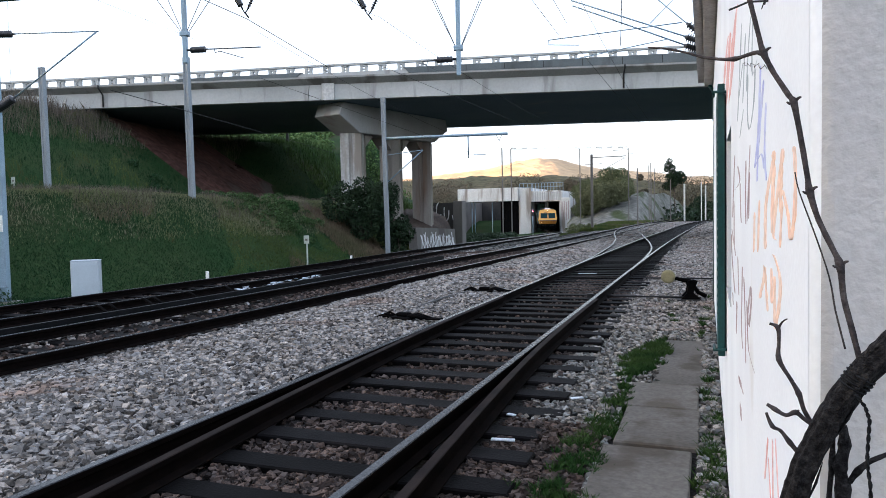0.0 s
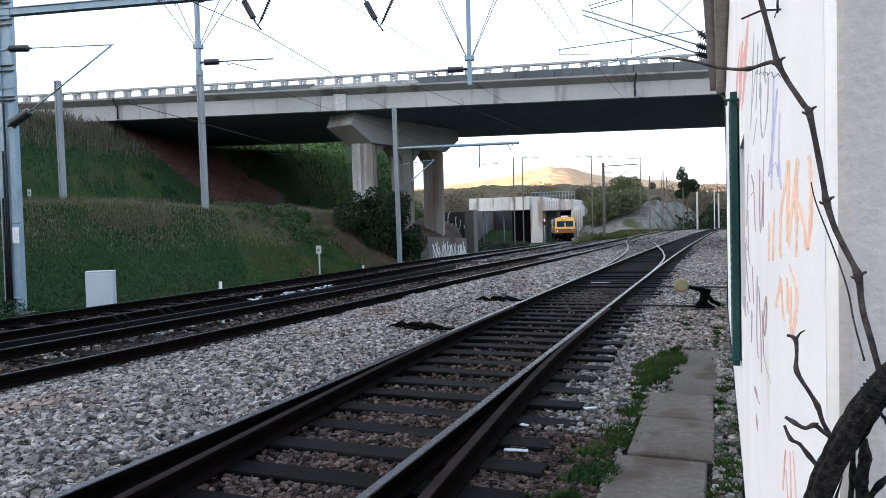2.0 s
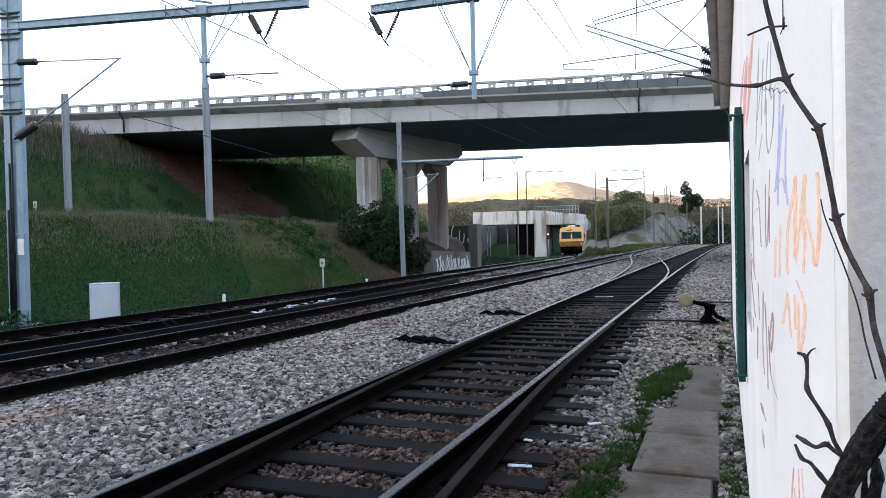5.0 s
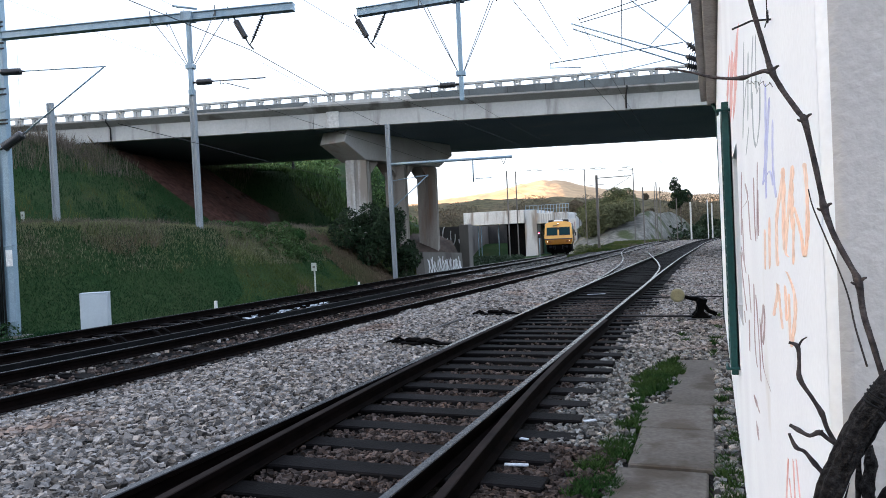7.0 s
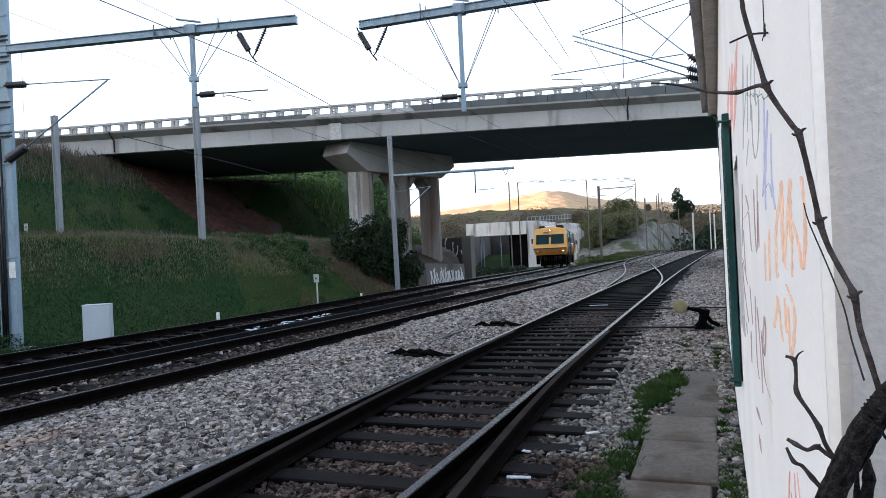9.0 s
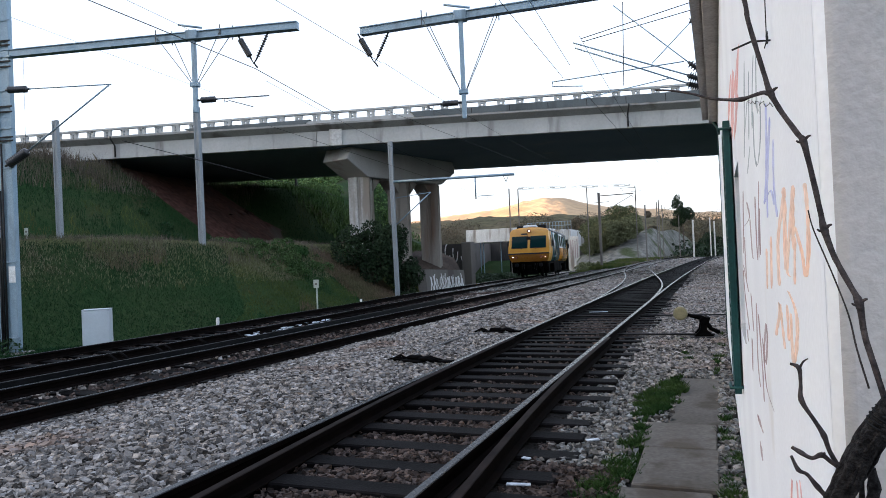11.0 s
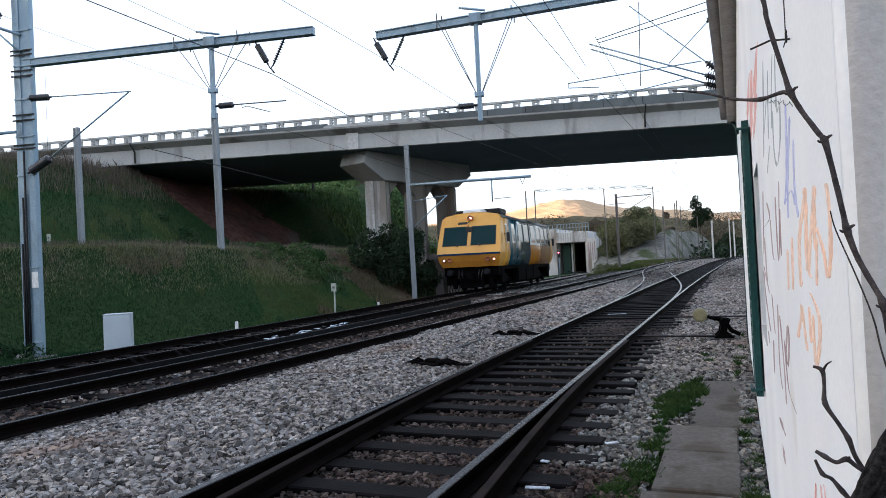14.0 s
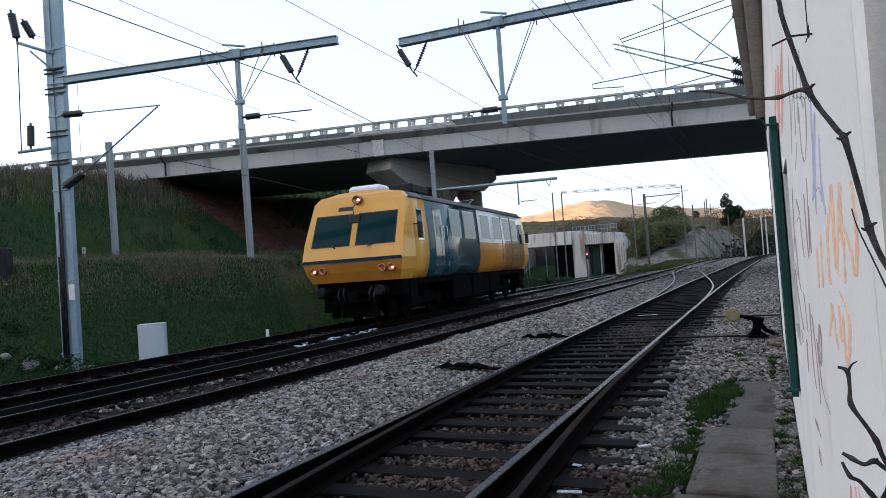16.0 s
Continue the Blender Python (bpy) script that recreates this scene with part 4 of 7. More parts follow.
def bracket_mast():
    """The mast hidden by the building, whose double bracket reaches over the near track."""
    Y = 16.6
    m = thing("bracket_mast", pose(0.42, Y, -0.3), "catenary mast with a double tube bracket over the near track", "catenary mast", "overhead line masts")

    def at(x, z, dy=0.0):
        return (x - 0.42, dy, z + 0.3)
    bar("pole", [(0, 0, 0), (0, 0, 8.4)], 0.12, GALV, m, n=10)
    strain("insulator", at(-0.44, 5.38), at(0.0, 5.18), m, 0.12, 8)
    strain("insulator", at(-0.46, 5.24, 0.2), at(0.0, 5.06, 0.2), m, 0.12, 8)
    strain("insulator", at(-0.41, 5.70, 0.1), at(0.02, 5.30, 0.1), m, 0.10, 7)
    strain("insulator", at(-0.34, 6.57, 0.1), at(0.0, 6.95, 0.1), m, 0.08, 7)
    bar("bracket_tube", [at(-0.42, 5.38), at(-2.95, 6.49)], 0.018, GALV, m)
    bar("bracket_tube", [at(-0.46, 5.25, 0.2), at(-2.95, 6.42, 0.2)], 0.018, GALV, m)
    bar("tie_rod", [at(-2.76, 6.56), at(0.0, 7.05)], 0.011, DARK_STEEL, m, n=5)
    bar("tie_rod", [at(-2.76, 6.54, 0.2), at(0.0, 6.93, 0.2)], 0.011, DARK_STEEL, m, n=5)
    bar("register_tube", [at(-3.50, 5.63), at(-0.49, 5.70)], 0.014, GALV, m)
    bar("steady_arm", [at(-3.49, 5.63), at(-3.49, 5.52), at(-2.77, 5.44)], 0.013, GALV, m, n=5)
    bar("lower_tube", [at(-2.86, 5.13), at(-0.78, 5.37)], 0.012, GALV, m, n=5)
    bar("diagonal", [at(-2.0, 7.25, 0.1), at(-0.41, 5.70, 0.1)], 0.013, GALV, m)
    bar("strut", [at(-0.34, 6.57, 0.1), at(-1.19, 5.78, 0.1)], 0.012, GALV, m, n=5)
    bar("dropper", [at(-1.77, 7.26), at(-1.83, 5.33)], 0.010, DARK_STEEL, m, n=5)


bracket_mast()


def pole(x, y, z0, z1, label, r=0.16, lean=0.0, mat=None):
    m = thing("line_pole", pose(x, y, z0, 0, lean, 0), label, "pole", "trackside poles")
    bm = bmesh.new()
    h = z1 - z0
    sweep(bm, [(0, 0, -0.3), (0, 0, h)], [(-r, -r * 0.7), (-r * 0.4, -r * 0.7), (-r * 0.4, -r * 0.5), (r * 0.4, -r * 0.5), (r * 0.4, -r * 0.7), (r, -r * 0.7), (r, r * 0.7), (-r, r * 0.7)],
          up=(0, 1, 0))
    part("shaft", bm, mat or POLE, m)
    return m


def polar(b, r):
    return r * math.sin(radians(b)), r * math.cos(radians(b))


x, y = polar(-50.0, 34)
pole(x, y, float(ground_z(x, y)), 8.1, "grey concrete pole behind the grass crest", 0.125, -0.5)
x, y = polar(-40.3, 31.5)
pole(x, y, float(ground_z(x, y)), 8.4, "tall grey concrete pole before the bridge", 0.125, -0.5)

# mast by the bridge with a low boom under the deck
x, y = polar(-25.2, 36.0)
m = pole(x, y, -0.7, 7.62, "grey mast beside the bridge with a long low boom", 0.105, -0.6)
inv = m.matrix_world.inverted()
b0, b1 = Vector((x, y, 5.54)), Vector((x + 6.04, y + 1.48, 5.57))
bar("boom", [inv @ b0, inv @ b1], 0.07, GALV, m, "slim steel boom", n=8)
q = b0.lerp(b1, 0.68)
bar("drop_post", [inv @ q, inv @ (q + Vector((0, 0, -1.15)))], 0.035, GALV, m)
bar("steady_arm", [inv @ (q + Vector((0.1, 0, -1.0))), inv @ (q + Vector((0.9, 0.2, -0.98)))], 0.02, GALV, m)
bar("cantilever", [inv @ (b0 + Vector((0.1, 0, -2.2))), inv @ (b0 + Vector((1.9, 0.4, -0.65)))], 0.03, GALV, m)
bar("tie_rod", [inv @ (b0 + Vector((0.1, 0, -0.85))), inv @ (b0 + Vector((1.9, 0.4, -0.65)))], 0.02, GALV, m)
for dx in (-0.12, 0.12):
    bar("hook", [inv @ b1.lerp(b0, 0.07 + dx * 0.2), inv @ (b1.lerp(b0, 0.07) + Vector((0, 0, -0.35)))], 0.015, DARK_STEEL, m, n=5)


def wire(points, r=0.008, sag=0.0, label="thin dark overhead wire"):
    bm = bmesh.new()
    full = []
    for a, b in zip(points, points[1:]):
        a, b = Vector(a), Vector(b)
        for k in range(9):
            s = k / 8
            full.append(a.lerp(b, s) - Vector((0, 0, 4 * sag * s * (1 - s))))
    add_tube(bm, full, r, 5)
    return tagged(part("overhead_wire", bm, WIRE), label, "overhead wire", "overhead wires")


def along(line, y, dx=0.0):
    return float(line(y)) + dx


for line, z, r in ((far_x, 5.45, 0.006), (mid_x, 5.45, 0.006), (near_x, 5.35, 0.006)):
    wire([(along(line, y), y, z + float(far_z(y)) * (line is far_x)) for y in (16.5, 40, 70, 100)], r)
    wire([(along(line, y), y, z + 1.25 - 0.55 * (32 < y < 60) + float(far_z(y)) * (line is far_x)) for y in (16.5, 40, 70, 100)], r, 0.25)
wire([(-11.9, -6, 7.5), (-11.45, 8.9, 7.0), (-11.1, 15.4, 6.72), (-11.4, 20, 6.4)], 0.011)
wire([(-12.2, -6, 8.0), (-12.5, 10.95, 7.9), (-12.8, 15.3, 7.86)], 0.006)
wire([(-18.5, 13.2, 8.98), (-19.64, 18.0, 9.25), (-21.0, 26.0, 9.46)], 0.007)
wire([(-8.5, -6, 7.4), (-8.22, 11.2, 7.0), (-8.08, 16.8, 6.78)], 0.006)
wire([(-2.9, -6, 5.5), (-3.05, 10.5, 5.6), (-3.23, 16.6, 5.70)], 0.006)
wire([(-2.9, -6, 6.6), (-3.0, 12.4, 6.2), (-3.05, 16.6, 5.97)], 0.006)
wire([(-17.1, 16.7, 5.6), (-17.9, 20.7, 5.6), (-20.5, 32.9, 5.6), (-23.4, 46.5, 5.5)], 0.012)

# ---- lineside things ----
def cabinet():
    c = thing("lineside_cabinet", pose(-14.90, 13.51, -0.62, 0, 0, 38), "pale grey lineside equipment cabinet among the grass", "cabinet")
    bm = bmesh.new()
    add_box(bm, (-0.33, -0.2, 0.12), (0.33, 0.2, 1.19), 0.015)
    part("body", bm, CABINET_PAINT, c)
    bm = bmesh.new()
    add_box(bm, (-0.335, -0.205, 1.192), (0.335, 0.205, 1.215), 0.006)
    part("lid", bm, CABINET_PAINT, c)
    bm = bmesh.new()
    add_box(bm, (-0.30, -0.215, 0.17), (0.30, -0.2, 1.15), 0.004)
    part("door", bm, CABINET_PAINT, c)
    bm = bmesh.new()
    add_box(bm, (-0.36, -0.23, 0), (0.36, 0.23, 0.12), 0.01)
    part("plinth", bm, CONCRETE, c)


cabinet()


def marker(x, y, z, h, label, plate=True):
    m = thing("marker_post", pose(x, y, z), label, "post", "lineside markers")
    bm = bmesh.new()
    w = 0.024 if plate else 0.035
    add_box(bm, (-w, -w, 0), (w, w, h), 0.005)
    part("post", bm, MARKER_PAINT if plate else WHITE_PAINT, m)
    if plate:
        bm = bmesh.new()
        add_box(bm, (-0.115, -0.04, h - 0.31), (0.115, -0.026, h), 0.004)
        part("plate", bm, MARKER_PAINT, m, "small pale plate")
        bm = bmesh.new()
        add_box(bm, (-0.05, -0.047, h - 0.2), (0.05, -0.041, h - 0.12))
        part("mark", bm, DARK_CONCRETE, m)


x, y = polar(-31.7, 27)
marker(x, y, -0.6, 1.5, "slim grey-white lineside marker with a small plate")
x, y = polar(-39.4, 20.5)
marker(x, y, -0.62, 0.75, "short white lineside stake", False)
x, y = polar(-28.2, 27.5)
marker(x, y, -0.62, 0.68, "short white lineside stake", False)


x, y = polar(-52.05, 35.0)
marker(x, y, 2.95, 0.62, "small white plate on a stake on the bank")


def bank_cabinet():
    c = thing("relay_cabinet", pose(-22.75, 14.35, 2.0, 0, 0, 32), "tall pale-blue relay cabinet with a dark side on the bank", "cabinet")
    bm = bmesh.new()
    add_box(bm, (-0.55, -0.28, 0.0), (0.14, 0.30, 1.12), 0.015)
    part("body", bm, CABINET_PAINT, c)
    bm = bmesh.new()
    add_box(bm, (0.142, -0.24, 0.02), (0.52, 0.26, 1.16), 0.02)
    part("side_box", bm, DARK_STEEL, c, "dark side box")
    bm = bmesh.new()
    add_box(bm, (-0.50, -0.295, 0.06), (0.10, -0.281, 1.06), 0.004)
    part("door", bm, CABINET_PAINT, c)
    bm = bmesh.new()
    add_box(bm, (-0.58, -0.32, -0.35), (0.55, 0.33, -0.002), 0.01)
    part("plinth", bm, CONCRETE, c)


bank_cabinet()


def rubble():
    """Pale lumps of broken concrete at the foot of the mast."""
    g = random.Random(77)
    for x, y, r in ((-19.05, 12.95, 0.26), (-18.55, 13.45, 0.13), (-19.6, 12.6, 0.15)):
        bm = bmesh.new()
        bmesh.ops.create_icosphere(bm, subdivisions=2, radius=r)
        for v in bm.verts:
            v.co = Vector((v.co.x * 1.15, v.co.y, v.co.z * 0.75)) + Vector(noise.noise_vector(v.co * 5 + Vector((x, y, 0)))) * r * 0.35
        ob = part("concrete_lump", bm, ROUGH_CONCRETE)
        ob.matrix_world = pose(x, y, float(ground_z(x, y)) + r * 0.35, 0, 0, g.uniform(0, 360))
        tagged(ob, "pale broken lump of concrete at the mast's foot", "rubble", "concrete lumps")


rubble()

# ---- the railcar ----
LENGTH = 15.9
NOSE_Z, NOSE_T = [1.28, 1.58, 1.95, 2.27, 3.8, 4.16], [0.80, 0.92, 1.02, 0.93, 0.24, 0.04]


def railcar():
    car = thing("railcar", None, "yellow and blue single railcar, paled aft for reflected sky, headlamps lit", "railcar")
    L = LENGTH / 2
    # cross-section: (half width, height)
    side = [(1.38, 1.28), (1.49, 1.58), (1.55, 1.95), (1.54, 2.48), (1.52, 2.90), (1.46, 3.80), (1.30, 4.00), (0.7, 4.12), (0.0, 4.16)]
    full = [(-w, z) for w, z in side] + [(w, z) for w, z in reversed(side[:-1])]

    def shell(name, y0, y1, mat, label=""):
        bm = bmesh.new()
        rows = [[bm.verts.new((w, y, z)) for w, z in full] for y in (y0, y1)]
        k = len(full)
        for i in range(k):
            f = bm.faces.new((rows[0][i], rows[0][(i + 1) % k], rows[1][(i + 1) % k], rows[1][i]))
            top = max(v.co.z for v in f.verts)
            low = min(v.co.z for v in f.verts)
            f.material_index = 1 if low > 3.7 else (2 if top < 2.6 else 0)
            f.smooth = True
        bm.faces.new(rows[0])
        bm.faces.new(list(reversed(rows[1])))
        return part(name, bm, mat, car, label)

    # the front faces -y
    shell("cab_section", -L + 1.0, -L + 2.15, (YELLOW, ROOF_GREY, YELLOW), "yellow cab section")
    shell("blue_section", -L + 2.15, -L + 7.6, (BLUE, ROOF_GREY, BLUE), "dark blue body section")
    shell("pale_section", -L + 7.6, L - 1.0, (SKY_PALE, ROOF_GREY, OCHRE), "body section, ochre below, pale above for reflected sky")
    # the two cab ends, raked above the waist and under it
    for way, name in ((-1, "front_end"), (1, "rear_end")):
        bm = bmesh.new()
        rows = []
        back = [(w, z) for w, z in full]
        rows.append([bm.verts.new((w, way * (L - 1.0), z)) for w, z in back])

        def nose(w, z):
            t = np.interp(z, NOSE_Z, NOSE_T)
            inset = np.interp(z, [1.28, 1.58, 2.25, 3.8, 4.16], [0.96, 0.975, 0.985, 0.97, 0.95])
            return (w * inset, way * (L - 1.0 + t), z if z < 4.05 else z - 0.06)
        rows.append([bm.verts.new(nose(w, z)) for w, z in back])
        k = len(full)
        for i in range(k):
            f = bm.faces.new((rows[0][i], rows[0][(i + 1) % k], rows[1][(i + 1) % k], rows[1][i]))
        n = len(side)
        front = rows[1]
        for i in range(n - 1):
            left0, left1 = front[i], front[i + 1]
            right0 = front[(2 * n - 2 - i) % k]
            right1 = front[2 * n - 3 - i]
            if left1 is right1:
                f = bm.faces.new((left0, right0, left1))
            else:
                f = bm.faces.new((left0, right0, right1, left1))
            if max(v.co.z for v in f.verts) < 2.05:
                f.material_index = 1
        body = part(name, bm, (YELLOW, OCHRE), car, "yellow cab end, ochre under the waist")
        # things laid on the raked front: u across, z up
        def on(u, z, out=0.0):
            t = float(np.interp(z, NOSE_Z, NOSE_T))
            slope = 0.45 if z > 1.97 else -0.25
            q = Vector((0, 1, slope)).normalized() * out
            return Vector((u, way * (L - 1.0 + t + q.y), z + q.z))

        def patch(name, us, zs, thick, mat, parent, label=""):
            bm = bmesh.new()
            (u0, u1), (z0, z1) = us, zs
            inner = [on(u0, z0, 0.0), on(u1, z0, 0.0), on(u1 * 0.985 if u1 > 0 else u1, z1, 0.0), on(u0 * 0.985 if u0 < 0 else u0, z1, 0.0)]
            outer = [on(u0, z0, thick), on(u1, z0, thick), on(u1 * 0.985 if u1 > 0 else u1, z1, thick), on(u0 * 0.985 if u0 < 0 else u0, z1, thick)]
            vi, vo = [bm.verts.new(p) for p in inner], [bm.verts.new(p) for p in outer]
            bm.faces.new(vo)
            for i in range(4):
                bm.faces.new((vi[i], vi[(i + 1) % 4], vo[(i + 1) % 4], vo[i]))
            return part(name, bm, mat, parent, label)
        for s in (-1, 1):
            us = (0.12, 1.25) if s > 0 else (-1.25, -0.12)
            seal = patch("windscreen_seal", (us[0] - 0.035, us[1] + 0.035), (2.39, 3.40), 0.010, RUBBER, body)
            patch("windscreen", us, (2.425, 3.365), 0.022, GLASS, seal, "dark tinted windscreen")
            bm = bmesh.new()
            add_tube(bm, [on(s * 0.50, 2.32, 0.03), on(s * 0.60, 2.40, 0.05)], 0.02, 6)
            add_tube(bm, [on(s * 0.60, 2.40, 0.045), on(s * 0.42, 2.46, 0.04)], 0.012, 5)
            part("wiper", bm, RUBBER, body)
            for k, u in enumerate((0.91, 1.19)):
                lit = way < 0 and k == 1
                bm = bmesh.new()
                p = on(s * u, 1.66, 0.0) - Vector((0, way * 0.06, 0))
                q = p + Vector((0, way * 0.13, 0))
                lathe(bm, p, q, [(0, 0.115), (0.96, 0.115), (1.0, 0.10), (0.95, 0.085), (0.35, 0.050)], 16)
                ring_ = part("headlamp", bm, REFLECTOR, body, "round amber headlamp")
                bm = bmesh.new()
                lathe(bm, p.lerp(q, 0.35), p.lerp(q, 0.5), [(0, 0.030), (1.0, 0.022)], 14)
                part("lens", bm, LAMP_ON if lit else LAMP_OFF, ring_)
        bm = bmesh.new()
        p = on(0.0, 3.85, -0.03)
        q = p + Vector((0, way * 0.22, 0))
        lathe(bm, p, q, [(0, 0.13), (0.95, 0.14), (1.0, 0.13), (0.97, 0.10), (0.40, 0.06)], 16)
        top_lamp = part("roof_headlamp", bm, REFLECTOR, body)
        bm = bmesh.new()
        lathe(bm, p.lerp(q, 0.41), p.lerp(q, 0.45), [(0, 0.035), (1.0, 0.028)], 14)
        part("lens", bm, LAMP_ON if way < 0 else LAMP_OFF, top_lamp)
        patch("number_plate", (-0.60, -0.15), (3.52, 3.64), 0.012, RUBBER, body, "dark plate over the windscreen")
        patch("waist_stripe", (-1.52, 1.52), (1.90, 1.99), 0.014, STRIPE_BLUE, body, "dark blue waist stripe")
        bm = bmesh.new()
        add_box(bm, (-0.19, way * (L - 0.50) - 0.10, 3.10), (0.15, way * (L - 0.50) + 0.06, 3.36), 0.02)
        add_tube(bm, [(-0.05, way * (L - 0.50), 3.34), (-0.10, way * (L - 0.54), 3.55), (-0.03, way * (L - 0.66), 3.78)], 0.014, 6)
        part("camera_box", bm, RUBBER, body)
        # buffer beam, coupling, buffers, snow plough
        bm = bmesh.new()
        add_box(bm, (-1.32, way * (L - 0.62) - 0.2, 0.80), (1.32, way * (L - 0.62) + 0.25, 1.29), 0.03)
        beam = part("buffer_beam", bm, UNDER, car, "grimy buffer beam")
        for s in (-1, 1):
            bm = bmesh.new()
            y0 = way * (L - 0.35)
            lathe(bm, (s * 0.98, y0, 1.0), (s * 0.98, y0 + way * 0.62, 1.0), [(0, 0.10), (0.7, 0.09), (0.72, 0.16), (0.9, 0.16), (1.0, 0.13)], 14)
            part("buffer", bm, BUFFER_STEEL, beam, "grey round buffer")
            bm = bmesh.new()
            add_tube(bm, [(s * 0.42, y0 + way * 0.02, 1.12), (s * 0.40, y0 + way * 0.16, 0.92), (s * 0.36, y0 + way * 0.10, 0.66)], 0.026, 6)
            add_tube(bm, [(s * 0.56, y0 + way * 0.02, 1.12), (s * 0.55, y0 + way * 0.18, 0.86), (s * 0.50, y0 + way * 0.10, 0.58)], 0.022, 6)
            part("brake_hose", bm, RUBBER, beam)
            bm = bmesh.new()
            add_box(bm, (s * 0.87 - 0.10, way * (L - 0.75) - 0.22, 0.16), (s * 0.87 + 0.10, way * (L - 0.75) + 0.05, 0.82), 0.03)
            add_box(bm, (s * 1.16 - 0.16, way * (L - 0.80) - 0.05, 0.34), (s * 1.16 + 0.16, way * (L - 0.80) + 0.22, 0.42), 0.01)
            part("guard_iron", bm, UNDER, beam)
        bm = bmesh.new()
        add_box(bm, (-0.16, way * (L - 0.2) - 0.25, 0.62), (0.16, way * (L - 0.2) + 0.25, 0.98), 0.04)
        part("coupling", bm, UNDER, beam)
        bm = bmesh.new()
        add_box(bm, (-0.66, way * (L - 0.45) - 0.03, 0.18), (0.66, way * (L - 0.45) + 0.03, 0.80), 0.02)
        part("rail_guard", bm, UNDER, beam)
    # sides: cab windows, doors, saloon windows, mirrors
    for s in (-1, 1):
        def slab(name, y0, y1, z0, z1, mat, parent=car, out=0.012, label=""):
            bm = bmesh.new()
            zs = [z0] + [z for z in (1.58, 1.95, 2.48, 2.90) if z0 + 0.02 < z < z1 - 0.02] + [z1]
            rows = []
            for z in zs:
                w = float(np.interp(z, [1.28, 1.58, 1.95, 2.48, 2.90, 3.80], [1.38, 1.49, 1.55, 1.54, 1.52, 1.46]))
                rows.append([bm.verts.new(p) for p in ((s * (w - 0.01), y0, z), (s * (w + out), y0, z), (s * (w + out), y1, z), (s * (w - 0.01), y1, z))])
            for r0, r1 in zip(rows, rows[1:]):
                for i in range(3):
                    bm.faces.new((r0[i], r0[i + 1], r1[i + 1], r1[i]))
            bm.faces.new(rows[0])
            bm.faces.new(rows[-1])
            return part(name, bm, mat, parent, label)
        w = slab("cab_window_frame", -L + 1.32, -L + 1.78, 2.46, 3.48, CHROME, label="pale-framed cab side window")
        slab("cab_window", -L + 1.37, -L + 1.73, 2.52, 3.42, GLASS, w, 0.02)
        d = slab("door", -L + 2.75, -L + 3.55, 1.34, 3.55, BLUE, label="blue cab door")
        slab("door_window", -L + 2.92, -L + 3.38, 2.60, 3.30, BLUE_GLASS, d, 0.02)
        for y in (-L + 3.46, -L + 3.80):
            bm = bmesh.new()
            add_tube(bm, [(s * 1.51, y, 1.60), (s * 1.61, y, 1.63), (s * 1.60, y, 2.96), (s * 1.50, y, 3.0)], 0.02, 6)
            part("grab_rail", bm, CHROME, car, "bright grab rail")
        for y0, y1 in ((4.35, 5.5), (5.85, 7.2), (8.0, 9.25), (9.75, 10.9), (11.3, 12.4), (12.8, 13.7)):
            w = slab("window_frame", -L + y0, -L + y1, 2.60, 3.64, BLUE if y0 < 7.4 else SKY_PALE)
            slab("pane", -L + y0 + 0.04, -L + y1 - 0.04, 2.64, 3.60, SIDE_GLASS, w, 0.018)
        w = slab("rear_cab_window", L - 1.75, L - 1.2, 2.5, 3.42, GLASS, out=0.018)
        for y in (-L + 7.6, -L + 11.0, -L + 12.6):
            slab("panel_joint", y - 0.02, y + 0.02, 1.31, 3.74, ROOF_GREY, out=0.014)
        for y in (-L + 1.05, L - 1.05):
            bm = bmesh.new()
            add_box(bm, (s * 1.70 - 0.07, y - 0.06, 2.52), (s * 1.70 + 0.07, y + 0.06, 3.02), 0.03)
            add_tube(bm, [(s * 1.46, y, 2.94), (s * 1.68, y, 2.96)], 0.018, 6)
            part("mirror", bm, RUBBER, car, "black wing mirror")
        bm = bmesh.new()
        add_tube(bm, [(s * 1.47, -L + 0.9, 3.81), (s * 1.47, L - 0.9, 3.81)], 0.03, 6)
        part("gutter", bm, ROOF_GREY, car)
        for y0, y1 in ((-L + 0.9, -L + 1.5), (-L + 4.8, -L + 6.9), (-L + 7.1, -L + 9.2), (-L + 9.4, -L + 10.9), (L - 1.5, L - 0.9)):
            bm = bmesh.new()
            add_box(bm, (s * 1.22 - 0.16, y0, 0.40), (s * 1.22 + 0.14, y1, 1.27), 0.03)
            part("underfloor_box", bm, UNDER, car)
    # roof
    bm = bmesh.new()
    add_box(bm, (-0.50, -L + 1.15, 4.08), (0.52, -L + 1.95, 4.34), 0.09)
    part("air_conditioner", bm, WHITE_PLASTIC, car, "white rounded roof unit")
    bm = bmesh.new()
    add_box(bm, (-0.10, -L + 2.2, 4.08), (1.12, -L + 3.6, 4.40), 0.05)
    part("roof_box", bm, DARK_STEEL, car, "dark roof equipment box")
    bm = bmesh.new()
    add_box(bm, (-1.12, -L + 2.2, 4.02), (-0.14, -L + 3.5, 4.38), 0.06)
    part("roof_vent", bm, DARK_STEEL, car)
    bm = bmesh.new()
    add_box(bm, (-1.32, -L + 0.9, 1.08), (1.32, L - 0.9, 1.29), 0.02)
    add_box(bm, (-0.85, -L + 4.7, 0.22), (0.85, L - 4.9, 1.07), 0.04)
    add_box(bm, (-0.45, -L + 1.3, 0.30), (0.45, L - 1.3, 0.64), 0.04)
